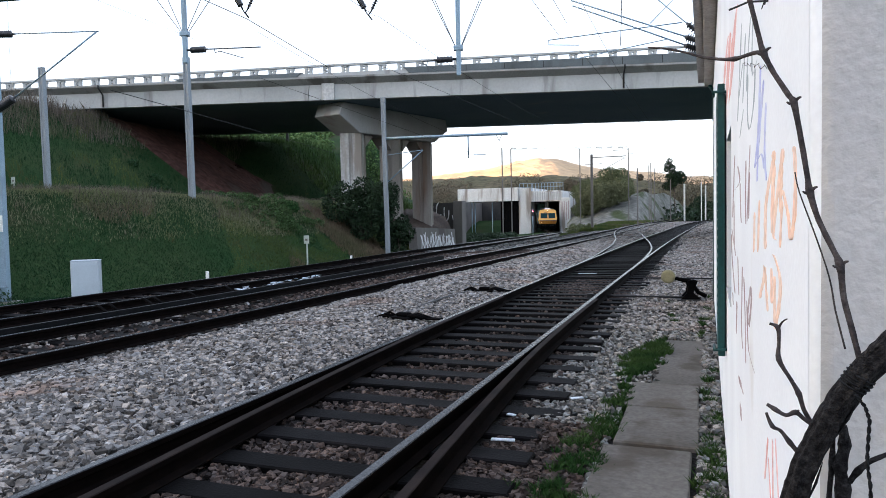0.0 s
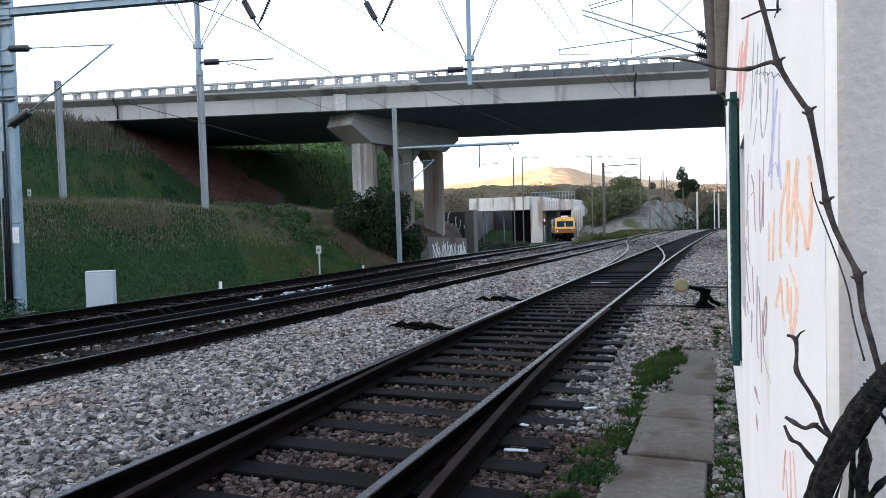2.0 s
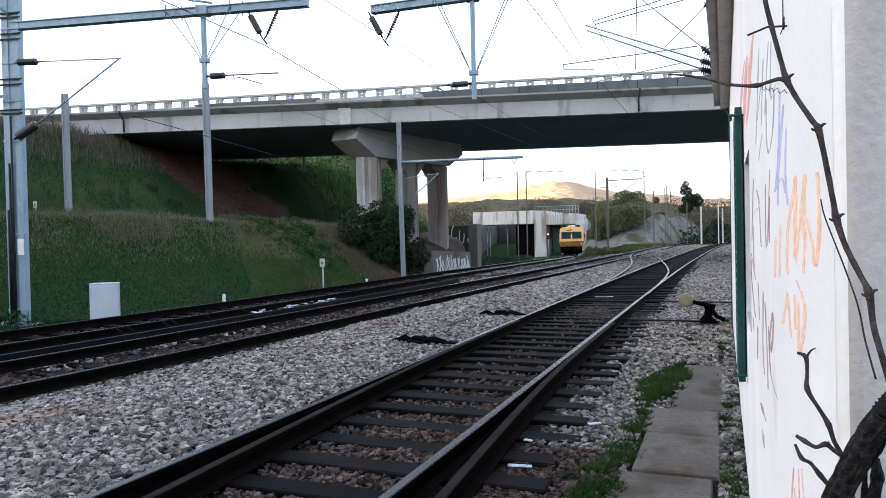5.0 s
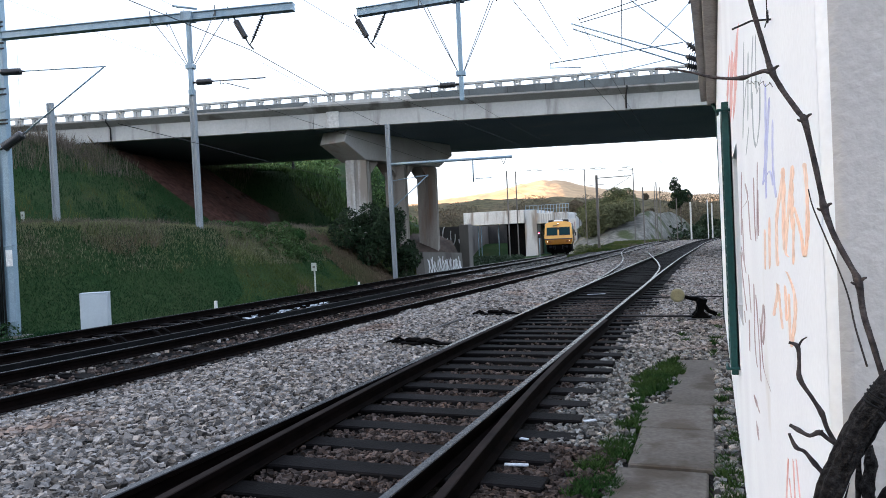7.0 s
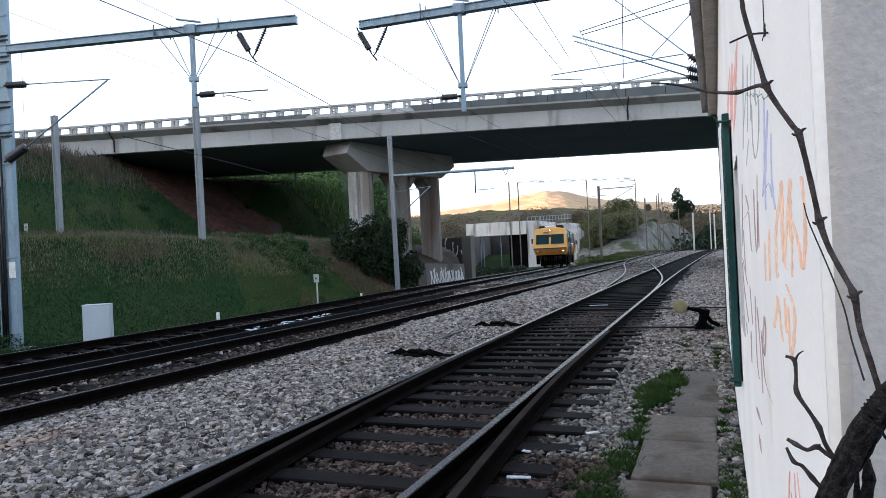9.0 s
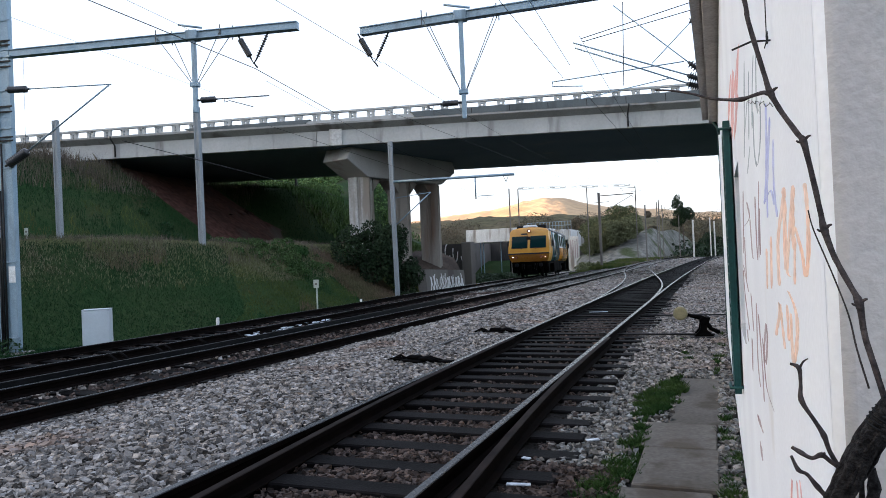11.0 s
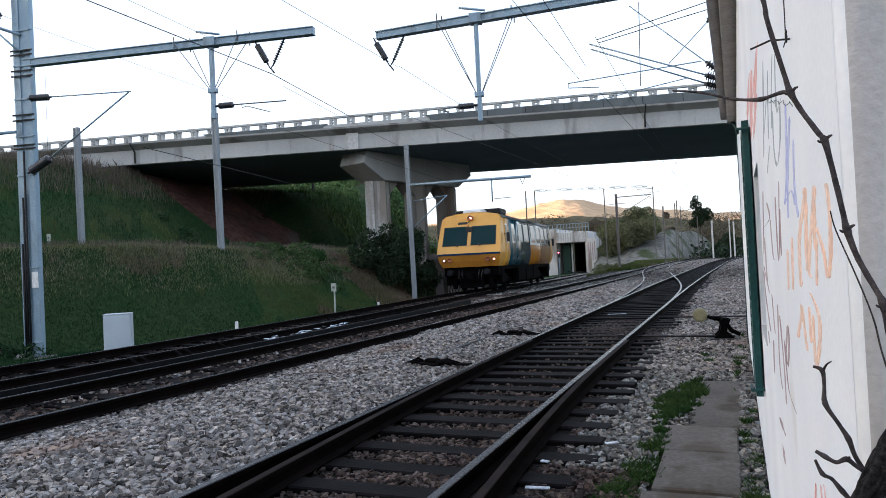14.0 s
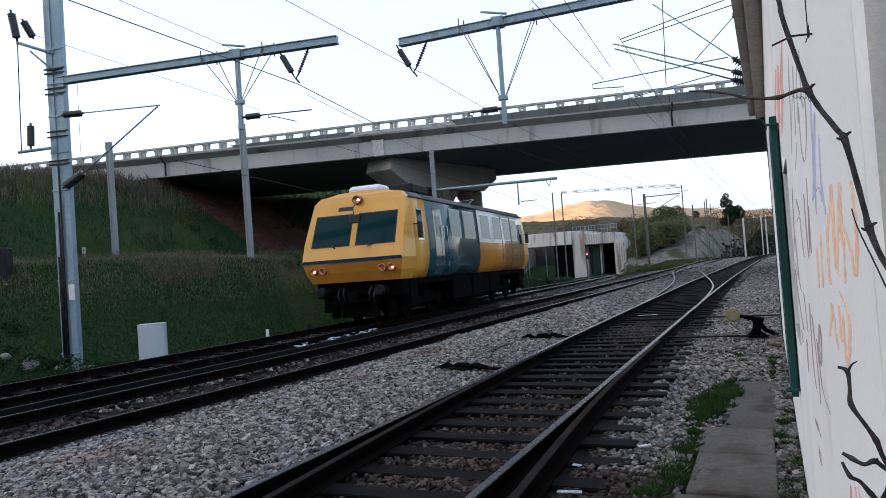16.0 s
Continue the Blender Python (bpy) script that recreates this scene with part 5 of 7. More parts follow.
    add_box(bm, (-0.55, -L + 1.0, 0.62), (0.55, L - 1.0, 1.06), 0.04)
    part("underframe", bm, UNDER, car, "grimy black underframe")
    for y in (-L + 3.0, L - 3.0):
        bm = bmesh.new()
        for s in (-1, 1):
            add_box(bm, (s * 1.08 - 0.07, y - 1.6, 0.42), (s * 1.08 + 0.07, y + 1.6, 0.66), 0.04)
            for k in (-1.15, 1.15):
                add_box(bm, (s * 1.08 - 0.13, y + k - 0.18, 0.32), (s * 1.08 + 0.13, y + k + 0.18, 0.62), 0.04)
            add_box(bm, (s * 1.08 - 0.12, y - 0.3, 0.55), (s * 1.08 + 0.12, y + 0.3, 0.85), 0.04)
        add_box(bm, (-1.0, y - 0.25, 0.45), (1.0, y + 0.25, 0.7), 0.03)
        bogie = part("bogie", bm, UNDER, car, "grimy four-wheel bogie")
        for k in (-1.15, 1.15):
            bm = bmesh.new()
            lathe(bm, (-0.78, 0, 0), (0.78, 0, 0), [(0, 0.07), (1, 0.07)], 10)
            for s in (-1, 1):
                lathe(bm, (s * 0.795, 0, 0), (s * 0.925, 0, 0), [(0, 0.455), (0.22, 0.455), (0.24, 0.425), (0.95, 0.42), (1.0, 0.36)], 24)
                add_box(bm, (s * 0.93 - 0.01, -0.05, -0.33), (s * 0.93 + 0.01, 0.05, 0.33), 0.0)
            axle = part("wheelset", bm, (UNDER,), bogie)
            axle.matrix_local = pose(0, y + k, 0.42)
            WHEELS.append((axle, y + k))
    # the body is broader than its running gear
    for ob in car.children_recursive:
        if ob.type == "MESH" and ob.name.split(".")[0] not in ("bogie", "wheelset", "buffer", "coupling", "rail_guard"):
            ob.data.transform(Matrix.Diagonal((1.12, 1, 1, 1)))
    return car


WHEELS = []
car = railcar()


# ---- the concrete underpass far down the line ----
def underpass():
    u = thing("underpass", None, "whitewashed concrete railway underpass with a fence on top", "underpass")
    Y = 124.0
    for x0, x1, z0, z1, mat, label in ((-44.0, -43.4, -3.2, 4.0, DARK_CONCRETE, ""), (-32.0, -29.75, -3.2, 6.3, WHITE_CONCRETE, "streaked white pillar"),
                                       (-24.6, -24.1, -3.2, 5.4, WHITE_CONCRETE, "")):
        bm = bmesh.new()
        add_box(bm, (x0, Y, z0), (x1, Y + 14, z1), 0.05)
        part("pillar", bm, mat, u, label)
    bm = bmesh.new()
    add_box(bm, (-43.6, Y - 0.4, 4.0), (-32.0, Y + 3.2, 6.42), 0.05)
    part("beam", bm, WHITE_CONCRETE, u, "white beam over the wide opening")
    bm = bmesh.new()
    add_box(bm, (-29.75, Y - 0.3, 3.75), (-24.3, Y + 14, 5.65), 0.05)
    part("beam", bm, WHITE_CONCRETE, u, "white beam over the track opening")
    for k in range(13):
        bm = bmesh.new()
        add_box(bm, (-29.3 + k * 0.42, Y - 0.36, 3.95), (-29.12 + k * 0.42, Y - 0.3, 5.45), 0.0)
        part("rib", bm, CONCRETE, u)
    for x0, x1 in ((-31.8, -29.6), (-29.4, -23.9)):
        n = int((x1 - x0) / 0.55)
        for k in range(n + 1):
            bar("fence_post", [(x0 + (x1 - x0) * k / n, Y + 0.1, 5.6), (x0 + (x1 - x0) * k / n, Y + 0.1, 7.1)], 0.04, GALV, u, n=4)
        for z in (6.4, 7.08):
            bar("fence_rail", [(x0, Y + 0.1, z), (x1, Y + 0.1, z)], 0.035, GALV, u, n=4)
    bm = bmesh.new()
    add_box(bm, (-23.9, Y - 2, -3), (-22.3, Y + 0.5, 4.3), 0.05)
    part("wing_wall", bm, WHITE_CONCRETE, u, "streaked white wing wall")
    for k in range(4):
        bm = bmesh.new()
        add_box(bm, (-23.75 + k * 0.36, Y - 2.02, 0.6 + 0.3 * math.sin(k * 2)), (-23.6 + k * 0.36, Y - 2.0, 3.6 + 0.4 * math.sin(k * 3)), 0.0)
        part("scrawl", bm, BROWN_SPRAY, u)
    bm = bmesh.new()
    add_box(bm, (-22.3, Y - 1, -3), (-19.6, Y + 3, 2.6), 0.05)
    part("wing_wall", bm, DARK_CONCRETE, u)
    # near-black block stands for the unlit void beside the pillar
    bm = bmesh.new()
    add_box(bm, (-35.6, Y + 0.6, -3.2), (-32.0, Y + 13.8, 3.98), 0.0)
    part("inner_wall", bm, UNDER, u, "near-black block for the dark void inside the opening")
    # back wall in darker concrete: the dimness inside is in its colour
    bm = bmesh.new()
    add_box(bm, (-47, Y + 14.1, -3.2), (-31.9, Y + 14.6, 5.6), 0.0)
    part("inner_wall", bm, SOOTY, u, "grey wall behind the wide opening, toned dark for the dim inside")
    bm = bmesh.new()
    sweep(bm, [(-46.5, Y + 5, -3.0), (-36.0, Y + 5, -3.0)], [(-7, 3.4), (-7, 0), (4.5, 0), (3.0, 0.6), (-2, 2.4)])
    part("grass_bank", bm, GROUND, u, "overgrown bank inside the opening")
    # near-black sheet closes the bore and stands for its darkness
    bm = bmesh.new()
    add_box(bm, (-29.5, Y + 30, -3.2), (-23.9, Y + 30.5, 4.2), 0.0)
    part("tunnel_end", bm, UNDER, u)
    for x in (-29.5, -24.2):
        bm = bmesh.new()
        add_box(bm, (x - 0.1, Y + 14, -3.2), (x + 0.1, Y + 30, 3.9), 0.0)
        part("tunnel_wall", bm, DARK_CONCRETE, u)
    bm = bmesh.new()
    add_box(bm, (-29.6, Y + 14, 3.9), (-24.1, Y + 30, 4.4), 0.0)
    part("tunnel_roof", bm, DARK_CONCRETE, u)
    bm = bmesh.new()
    add_box(bm, (-29.3, Y + 3.0, -3.2), (-28.0, Y + 3.2, 3.4), 0.0)
    part("steel_door", bm, DARK_GREEN_PAINT, u, "dark green steel door inside the opening")
    bm = bmesh.new()
    add_box(bm, (-27.7, Y + 2.6, -3.2), (-27.45, Y + 2.9, 3.7), 0.0)
    part("inner_post", bm, WHITE_CONCRETE, u, "pale post inside the opening")
    for x in (-41.6, -41.0, -37.6):
        bar("post", [(x, Y + 2, -3), (x, Y + 2, 4.05)], 0.09, GALV, u)
    u.matrix_world = Matrix.Translation((0, 0, 1.53)) @ Matrix.Scale(1.13, 4) @ Matrix.Translation((0, 0, -1.53))


underpass()


def signal(x, y, z):
    s = thing("signal", pose(x, y, z), "slim railway signal showing red", "signal")
    bar("mast", [(0, 0, 0), (0, 0, 3.6)], 0.06, GALV, s, n=8)
    bm = bmesh.new()
    add_box(bm, (-0.22, -0.1, 3.4), (0.22, 0.1, 4.5), 0.04)
    head = part("head", bm, DARK_STEEL, s)
    bm = bmesh.new()
    lathe(bm, (0, -0.1, 4.2), (0, -0.16, 4.2), [(0, 0.10), (1, 0.09)], 12)
    part("lens", bm, RED_LIGHT, head)


x, y = polar(-13.35, 118)
signal(x, y, -2.2)


# ---- walls by the far bank ----
def far_wall():
    w = thing("retaining_wall", None, "low concrete retaining wall with white scrawls, dark pillar at its end", "wall")
    x0, y0 = polar(-23.1, 41.0)
    x1, y1 = polar(-19.9, 50.0)
    bm = bmesh.new()
    sweep(bm, [(x0, y0, -1.45), (x1, y1, -1.75)], [(-0.3, 0), (0.3, 0), (0.15, 2.34), (-0.3, 2.34)])
    part("lower_wall", bm, DARK_CONCRETE, w)
    x2, y2 = polar(-19.3, 58)
    bm = bmesh.new()
    add_box(bm, (x2 - 0.4, y2 - 0.5, -2), (x2 + 0.4, y2 + 0.5, 2.75), 0.04)
    part("end_pillar", bm, DARK_CONCRETE, w, "stained concrete pillar")
    x3, y3 = polar(-22.0, 61)
    bm = bmesh.new()
    sweep(bm, [(x3, y3, 0.2), (x2, y2 + 0.6, 0.2)], [(-0.2, 0), (0.2, 0), (0.2, 2.45), (-0.2, 2.45)])
    part("upper_wall", bm, SOOTY, w, "dark wall on the slope")


far_wall()


# ---- the vine at the corner of the building ----
def vine():
    v = thing("grape_vine", None, "bare leafless grape vine with a dark gnarled trunk", "vine")
    CANE = [(0.006, 0.890, 2.02), (0.018, 0.880, 1.945), (0.030, 0.871, 1.88), (0.040, 0.863, 1.832), (0.045, 0.859, 1.802), (0.047, 0.855, 1.782), (0.054, 0.851, 1.748), (0.061, 0.847, 1.715), (0.065, 0.843, 1.697), (0.075, 0.839, 1.674), (0.089, 0.834, 1.648), (0.093, 0.830, 1.640), (0.098, 0.826, 1.610), (0.105, 0.822, 1.563), (0.107, 0.818, 1.545), (0.115, 0.813, 1.515), (0.127, 0.808, 1.486), (0.133, 0.803, 1.469), (0.136, 0.799, 1.436), (0.142, 0.794, 1.408), (0.148, 0.790, 1.379), (0.155, 0.785, 1.349)]
    SIDE_SHOOT = [(0.066, 0.852, 1.698), (0.059, 0.865, 1.703), (0.048, 0.877, 1.703), (0.037, 0.890, 1.703), (0.020, 0.902, 1.707), (0.001, 0.914, 1.714), (-0.018, 0.926, 1.724), (-0.042, 0.937, 1.733), (-0.063, 0.948, 1.739)]
    THIN_SHOOT = [(0.095, 0.835, 1.567), (0.099, 0.834, 1.546), (0.113, 0.832, 1.503), (0.127, 0.830, 1.456), (0.133, 0.829, 1.420), (0.142, 0.828, 1.380)]
    TRUNK_LINE = [(0.079, 0.800, 1.177), (0.092, 0.797, 1.227), (0.098, 0.795, 1.253), (0.109, 0.792, 1.284), (0.119, 0.789, 1.307), (0.128, 0.787, 1.327), (0.139, 0.784, 1.348), (0.154, 0.781, 1.371), (0.169, 0.779, 1.391), (0.188, 0.776, 1.415)]
    TWIG_A = [(0.069, 0.817, 1.406), (0.077, 0.816, 1.402), (0.078, 0.816, 1.386), (0.078, 0.816, 1.368), (0.089, 0.815, 1.348), (0.097, 0.814, 1.333), (0.102, 0.814, 1.316), (0.111, 0.812, 1.299)]
    TWIG_A2 = [(0.077, 0.816, 1.400), (0.081, 0.816, 1.408), (0.086, 0.815, 1.412)]
    TWIG_B = [(0.066, 0.807, 1.321), (0.074, 0.807, 1.316), (0.084, 0.806, 1.311), (0.093, 0.805, 1.315), (0.101, 0.804, 1.309), (0.111, 0.802, 1.302)]
    TWIG_B2 = [(0.093, 0.805, 1.314), (0.096, 0.804, 1.318)]
    TWIG_C = [(0.065, 0.807, 1.312), (0.071, 0.807, 1.298), (0.079, 0.806, 1.294), (0.088, 0.805, 1.282), (0.098, 0.804, 1.270)]
    STUB = [(0.138, 0.815, 1.302), (0.140, 0.815, 1.282), (0.136, 0.815, 1.258), (0.139, 0.815, 1.235), (0.136, 0.815, 1.207)]
    STUB2 = [(0.130, 0.820, 1.288), (0.129, 0.820, 1.260), (0.127, 0.820, 1.232), (0.125, 0.820, 1.203)]
    STUB3 = [(0.144, 0.812, 1.244), (0.152, 0.812, 1.257), (0.164, 0.812, 1.269), (0.182, 0.812, 1.279)]
    ROPE_LINE = [(0.141, 0.766, 1.347), (0.149, 0.766, 1.336), (0.153, 0.766, 1.323), (0.152, 0.766, 1.303), (0.151, 0.766, 1.281), (0.154, 0.766, 1.260), (0.155, 0.766, 1.234)]

    def limb(name, points, radii, mat, n=9, knots=()):
        """A bent round limb whose rings keep their turn from one to the next."""
        pts = [Vector(p) for p in points]
        full, rad = [], []
        for i in range(len(pts) - 1):
            a, b, c, d = pts[max(i - 1, 0)], pts[i], pts[i + 1], pts[min(i + 2, len(pts) - 1)]
            for k in range(4):
                s = k / 4
                full.append(0.5 * ((2 * b) + (c - a) * s + (2 * a - 5 * b + 4 * c - d) * s * s + (3 * b - a - 3 * c + d) * s**3))
                rad.append(radii[0] + (radii[1] - radii[0]) * (i + s) / (len(pts) - 1))
        full.append(pts[-1])
        rad.append(radii[1])
        for k in knots:
            for j, f in ((-2, 1.08), (-1, 1.3), (0, 1.5), (1, 1.2), (2, 1.05)):
                if 0 <= k * 4 + j < len(rad):
                    rad[k * 4 + j] *= f
        bm = bmesh.new()
        rings, side = [], Vector((0, 1, 0))
        for i, p in enumerate(full):
            along = (full[min(i + 1, len(full) - 1)] - full[max(i - 1, 0)]).normalized()
            side = (side - along * side.dot(along)).normalized()
            up = along.cross(side)
            r = rad[i] * random.uniform(0.94, 1.06)
            ridge = 0.10 if n > 12 else 0.03
            rings.append([bm.verts.new(p + (side * math.cos(t) + up * math.sin(t)) * r * (1 + ridge * math.sin(t * 5 + i * 0.13) + ridge * 0.6 * math.sin(t * 9 - i * 0.1))) for t in (2 * math.pi * k / n for k in range(n))])
        for r0, r1 in zip(rings, rings[1:]):
            for k in range(n):
                bm.faces.new((r0[k], r0[(k + 1) % n], r1[(k + 1) % n], r1[k])).smooth = True
        bm.faces.new(rings[0])
        bm.faces.new(list(reversed(rings[-1])))
        for q in bm.verts:
            q.co += Vector(noise.noise_vector(q.co * 110)) * radii[0] * 0.10
        return part(name, bm, mat, v)
    limb("trunk", TRUNK_LINE, (0.0122, 0.0118), BARK, 44)
    # loose strips of bark along the trunk
    for k in range(34):
        i = random.randrange(0, len(TRUNK_LINE) - 2)
        p, q = Vector(TRUNK_LINE[i]), Vector(TRUNK_LINE[i + 2])
        a = random.uniform(0, 6.28)
        ax = (q - p).normalized()
        s1 = ax.cross(Vector((0, 1, 0))).normalized()
        off = (s1 * math.cos(a) + ax.cross(s1) * math.sin(a)) * 0.0118
        bm = bmesh.new()
        add_tube(bm, [p + off * 0.97, p.lerp(q, 0.4) + off * 1.06, p.lerp(q, 0.8) + off * 0.98], [0.0005, 0.0016, 0.0004], 6)
        part("bark_strip", bm, BARK, v)
    cane = limb("cane", CANE, (0.0026, 0.0029), TWIG, 12, (2, 8, 11, 14, 17))
    cane["label"] = "long knotted grey-brown cane"
    limb("side_shoot", SIDE_SHOOT, (0.0025, 0.0012), TWIG, 8, (3,))
    limb("thin_shoot", THIN_SHOOT, (0.0007, 0.0011), TWIG, 6)
    limb("spur", TWIG_A, (0.0016, 0.0025), TWIG, 9, (1, 3, 5))
    limb("spur", TWIG_A2, (0.0016, 0.0006), TWIG, 7)
    limb("spur", TWIG_B, (0.0019, 0.0023), TWIG, 9, (1, 3))
    limb("spur", TWIG_B2, (0.0022, 0.001), TWIG, 7)
    limb("spur", TWIG_C, (0.0015, 0.0023), TWIG, 9, (1, 3))
    limb("stub", STUB, (0.0040, 0.0062), BARK, 14, (1, 2, 3))
    limb("stub", STUB2, (0.0022, 0.0028), BARK, 8, (1,))
    limb("stub", STUB3, (0.003, 0.0025), BARK, 8, (1,))
    # small buds and thorns of old growth at the knots
    for k in (8, 11, 14, 17):
        p = Vector(CANE[k])
        limb("bud", [p, p + Vector((0.004, -0.002, 0.004)), p + Vector((0.007, -0.003, 0.005))], (0.0026, 0.0009), TWIG, 6)
        limb("bud", [p, p + Vector((-0.004, -0.002, -0.001)), p + Vector((-0.007, -0.002, 0.001))], (0.0024, 0.0007), TWIG, 6)
    # rope wound round the trunk and hanging from it: two twisted strands
    for side in (0, math.pi):
        pts = [Vector(p) for p in ROPE_LINE]
        full = []
        for a, b in zip(pts, pts[1:]):
            for k in range(10):
                q = a.lerp(b, k / 10)
                ang = side + len(full) * 0.75
                full.append(q + Vector((math.cos(ang), math.sin(ang), 0)) * 0.0010)
        bm = bmesh.new()
        add_tube(bm, full, 0.0011, 6)
        part("rope", bm, ROPE, v, "grey twisted rope")
    bm = bmesh.new()
    p, q = Vector(TRUNK_LINE[6]).lerp(Vector(TRUNK_LINE[7]), 0.1), Vector(TRUNK_LINE[6]).lerp(Vector(TRUNK_LINE[7]), 0.75)
    ax = (q - p).normalized()
    s1 = ax.cross(Vector((0, 1, 0))).normalized()
    s2 = ax.cross(s1)
    add_tube(bm, [p.lerp(q, k / 60) + (s1 * math.cos(k * 0.42) + s2 * math.sin(k * 0.42)) * (0.0128 + 0.0010 * math.sin(k * 0.9)) for k in range(61)], 0.0011, 6)
    part("tie", bm, ROPE, v)
    return v


vine()


# ---- scrawls on the wall ----
def scrawls():
    wall = bpy.data.objects["track_wall"]
    g, count = random.Random(17), [0]

    def spray(mat, half, line):
        """A ragged stroke of paint laid on the wall: its edges fray and its ends thin out."""
        count[0] += 1
        k, pts = count[0], []
        for i in range(len(line) - 1):
            (y0, z0), (y1, z1) = line[i], line[i + 1]
            (ya, za), (yb, zb) = line[max(i - 1, 0)], line[min(i + 2, len(line) - 1)]
            for j in range(7):
                q = j / 7
                pts.append(tuple(0.5 * (2 * p + (r - o) * q + (2 * o - 5 * p + 4 * r - n) * q * q + (3 * p - o - 3 * r + n) * q ** 3) for o, p, r, n in ((ya, y0, y1, yb), (za, z0, z1, zb))))
        pts.append(line[-1])
        verts, faces = [], []
        for i, (y, z) in enumerate(pts):
            h = half * g.uniform(0.75, 1.25) * (0.55 if i in (0, len(pts) - 1) else 1)
            y += g.uniform(-0.15, 0.15) * half
            out = 0.0005 + 0.00002 * k
            for dx, dy in ((0.0001, -h), (out, -h * 0.7), (out, h * 0.7), (0.0001, h)):
                verts.append((0.128 - dx, y + dy, z))
            if i:
                b = 4 * i
                faces += [(b - 4 + j, b - 3 + j, b + 1 + j, b + j) for j in range(3)]
        mesh_object("scrawl", verts, faces, mat, wall)

    for mat, strokes in (
        (RED_SPRAY, ((0.293, [(3.46, 2.40), (4.27, 2.15)]),
            (0.381, [(4.34, 2.51), (4.86, 2.22)]),
            (0.618, [(4.93, 2.58), (5.70, 2.44)]),
            (0.189, [(3.94, 2.39), (3.77, 2.21), (4.23, 2.22)]))),
        (GREEN_SPRAY, ((0.054, [(2.83, 2.21), (3.21, 1.90)]),
            (0.040, [(2.57, 2.11), (2.75, 1.91)]),
            (0.034, [(2.27, 2.09), (2.42, 2.00), (2.50, 1.91)]),
            (0.028, [(2.15, 2.06), (2.23, 1.93)]),
            (0.027, [(2.19, 1.99), (2.18, 1.91), (1.99, 1.91)]),
            (0.033, [(2.41, 1.95), (2.44, 1.83), (2.31, 1.77), (2.12, 1.82), (2.06, 1.90)]),
            (0.042, [(2.70, 1.88), (2.99, 1.81)]),
            (0.045, [(2.75, 2.05), (3.09, 1.97)]))),
        (BLUE_SPRAY, ((0.035, [(1.86, 1.87), (1.94, 1.72), (2.08, 1.64)]),
            (0.035, [(1.76, 1.82), (1.94, 1.68), (1.98, 1.60)]),
            (0.025, [(1.69, 1.76), (1.73, 1.66), (1.68, 1.59)]),
            (0.026, [(2.08, 1.64), (1.84, 1.66), (1.74, 1.62)]))),
        (BROWN_SPRAY, ((0.070, [(3.53, 1.78), (3.84, 1.49)]),
            (0.052, [(3.19, 1.71), (3.01, 1.64), (3.56, 1.62)]),
            (0.044, [(2.97, 1.63), (2.90, 1.50), (2.84, 1.48)]),
            (0.038, [(2.53, 1.69), (2.56, 1.56), (2.54, 1.48)]),
            (0.028, [(2.29, 1.72), (2.46, 1.49)]),
            (0.029, [(2.32, 1.64), (2.37, 1.50)]),
            (0.062, [(3.64, 1.57), (3.61, 1.36)]),
            (0.062, [(3.94, 1.43), (3.43, 1.32)]))),
        (BROWN_SPRAY, ((0.073, [(3.98, 1.40), (3.92, 1.29), (3.54, 1.14)]),
            (0.045, [(3.20, 1.33), (3.09, 1.18)]),
            (0.038, [(2.78, 1.32), (2.86, 1.10), (2.77, 1.02)]),
            (0.034, [(2.67, 1.29), (2.57, 1.13), (2.56, 1.01)]),
            (0.034, [(2.26, 1.30), (2.42, 1.20), (2.35, 1.17), (2.23, 1.26), (2.26, 1.30)]),
            (0.027, [(2.48, 1.23), (2.40, 1.10), (2.24, 1.08)]),
            (0.069, [(2.26, 1.08), (2.11, 1.08)]),
            (0.121, [(3.09, 0.83), (2.78, 0.87)]),
            (0.091, [(2.93, 0.77), (2.94, 0.72)]),
            (0.067, [(3.82, 1.11), (3.76, 1.06)]),
            (0.054, [(3.29, 1.13), (3.37, 0.98)]))),
        (ORANGE_SPRAY, ((0.040, [(1.50, 1.64), (1.51, 1.57), (1.53, 1.48)]),
            (0.033, [(1.33, 1.63), (1.36, 1.56), (1.35, 1.52)]),
            (0.040, [(1.49, 1.63), (1.68, 1.54), (1.71, 1.44)]),
            (0.028, [(1.33, 1.62), (1.50, 1.49), (1.45, 1.47)]),
            (0.017, [(1.33, 1.54), (1.37, 1.46)]),
            (0.020, [(1.32, 1.56), (1.24, 1.52), (1.20, 1.48), (1.15, 1.52), (1.14, 1.58), (1.16, 1.62)]),
            (0.035, [(2.07, 1.52), (2.12, 1.41)]),
            (0.029, [(1.89, 1.55), (1.95, 1.42)]))),
        (ORANGE_SPRAY, ((0.030, [(1.88, 1.31), (1.75, 1.37), (1.72, 1.40), (1.69, 1.37), (1.64, 1.31)]),
            (0.024, [(1.54, 1.41), (1.54, 1.34)]),
            (0.025, [(1.50, 1.44), (1.40, 1.42), (1.36, 1.39), (1.40, 1.34), (1.47, 1.30)]),
            (0.025, [(1.47, 1.40), (1.48, 1.31)]))),
        (RED_SPRAY, ((0.011, [(1.62, 1.04), (1.71, 0.92)]), (0.010, [(1.51, 1.07), (1.5, 0.95)]), (0.009, [(1.45, 1.09), (1.37, 0.98)]), (0.009, [(1.61, 1.0), (1.55, 0.93)])))):
        for half, line in strokes:
            spray(mat, half, line)
    b = bpy.data.objects["trackside_building"]
    bm = bmesh.new()
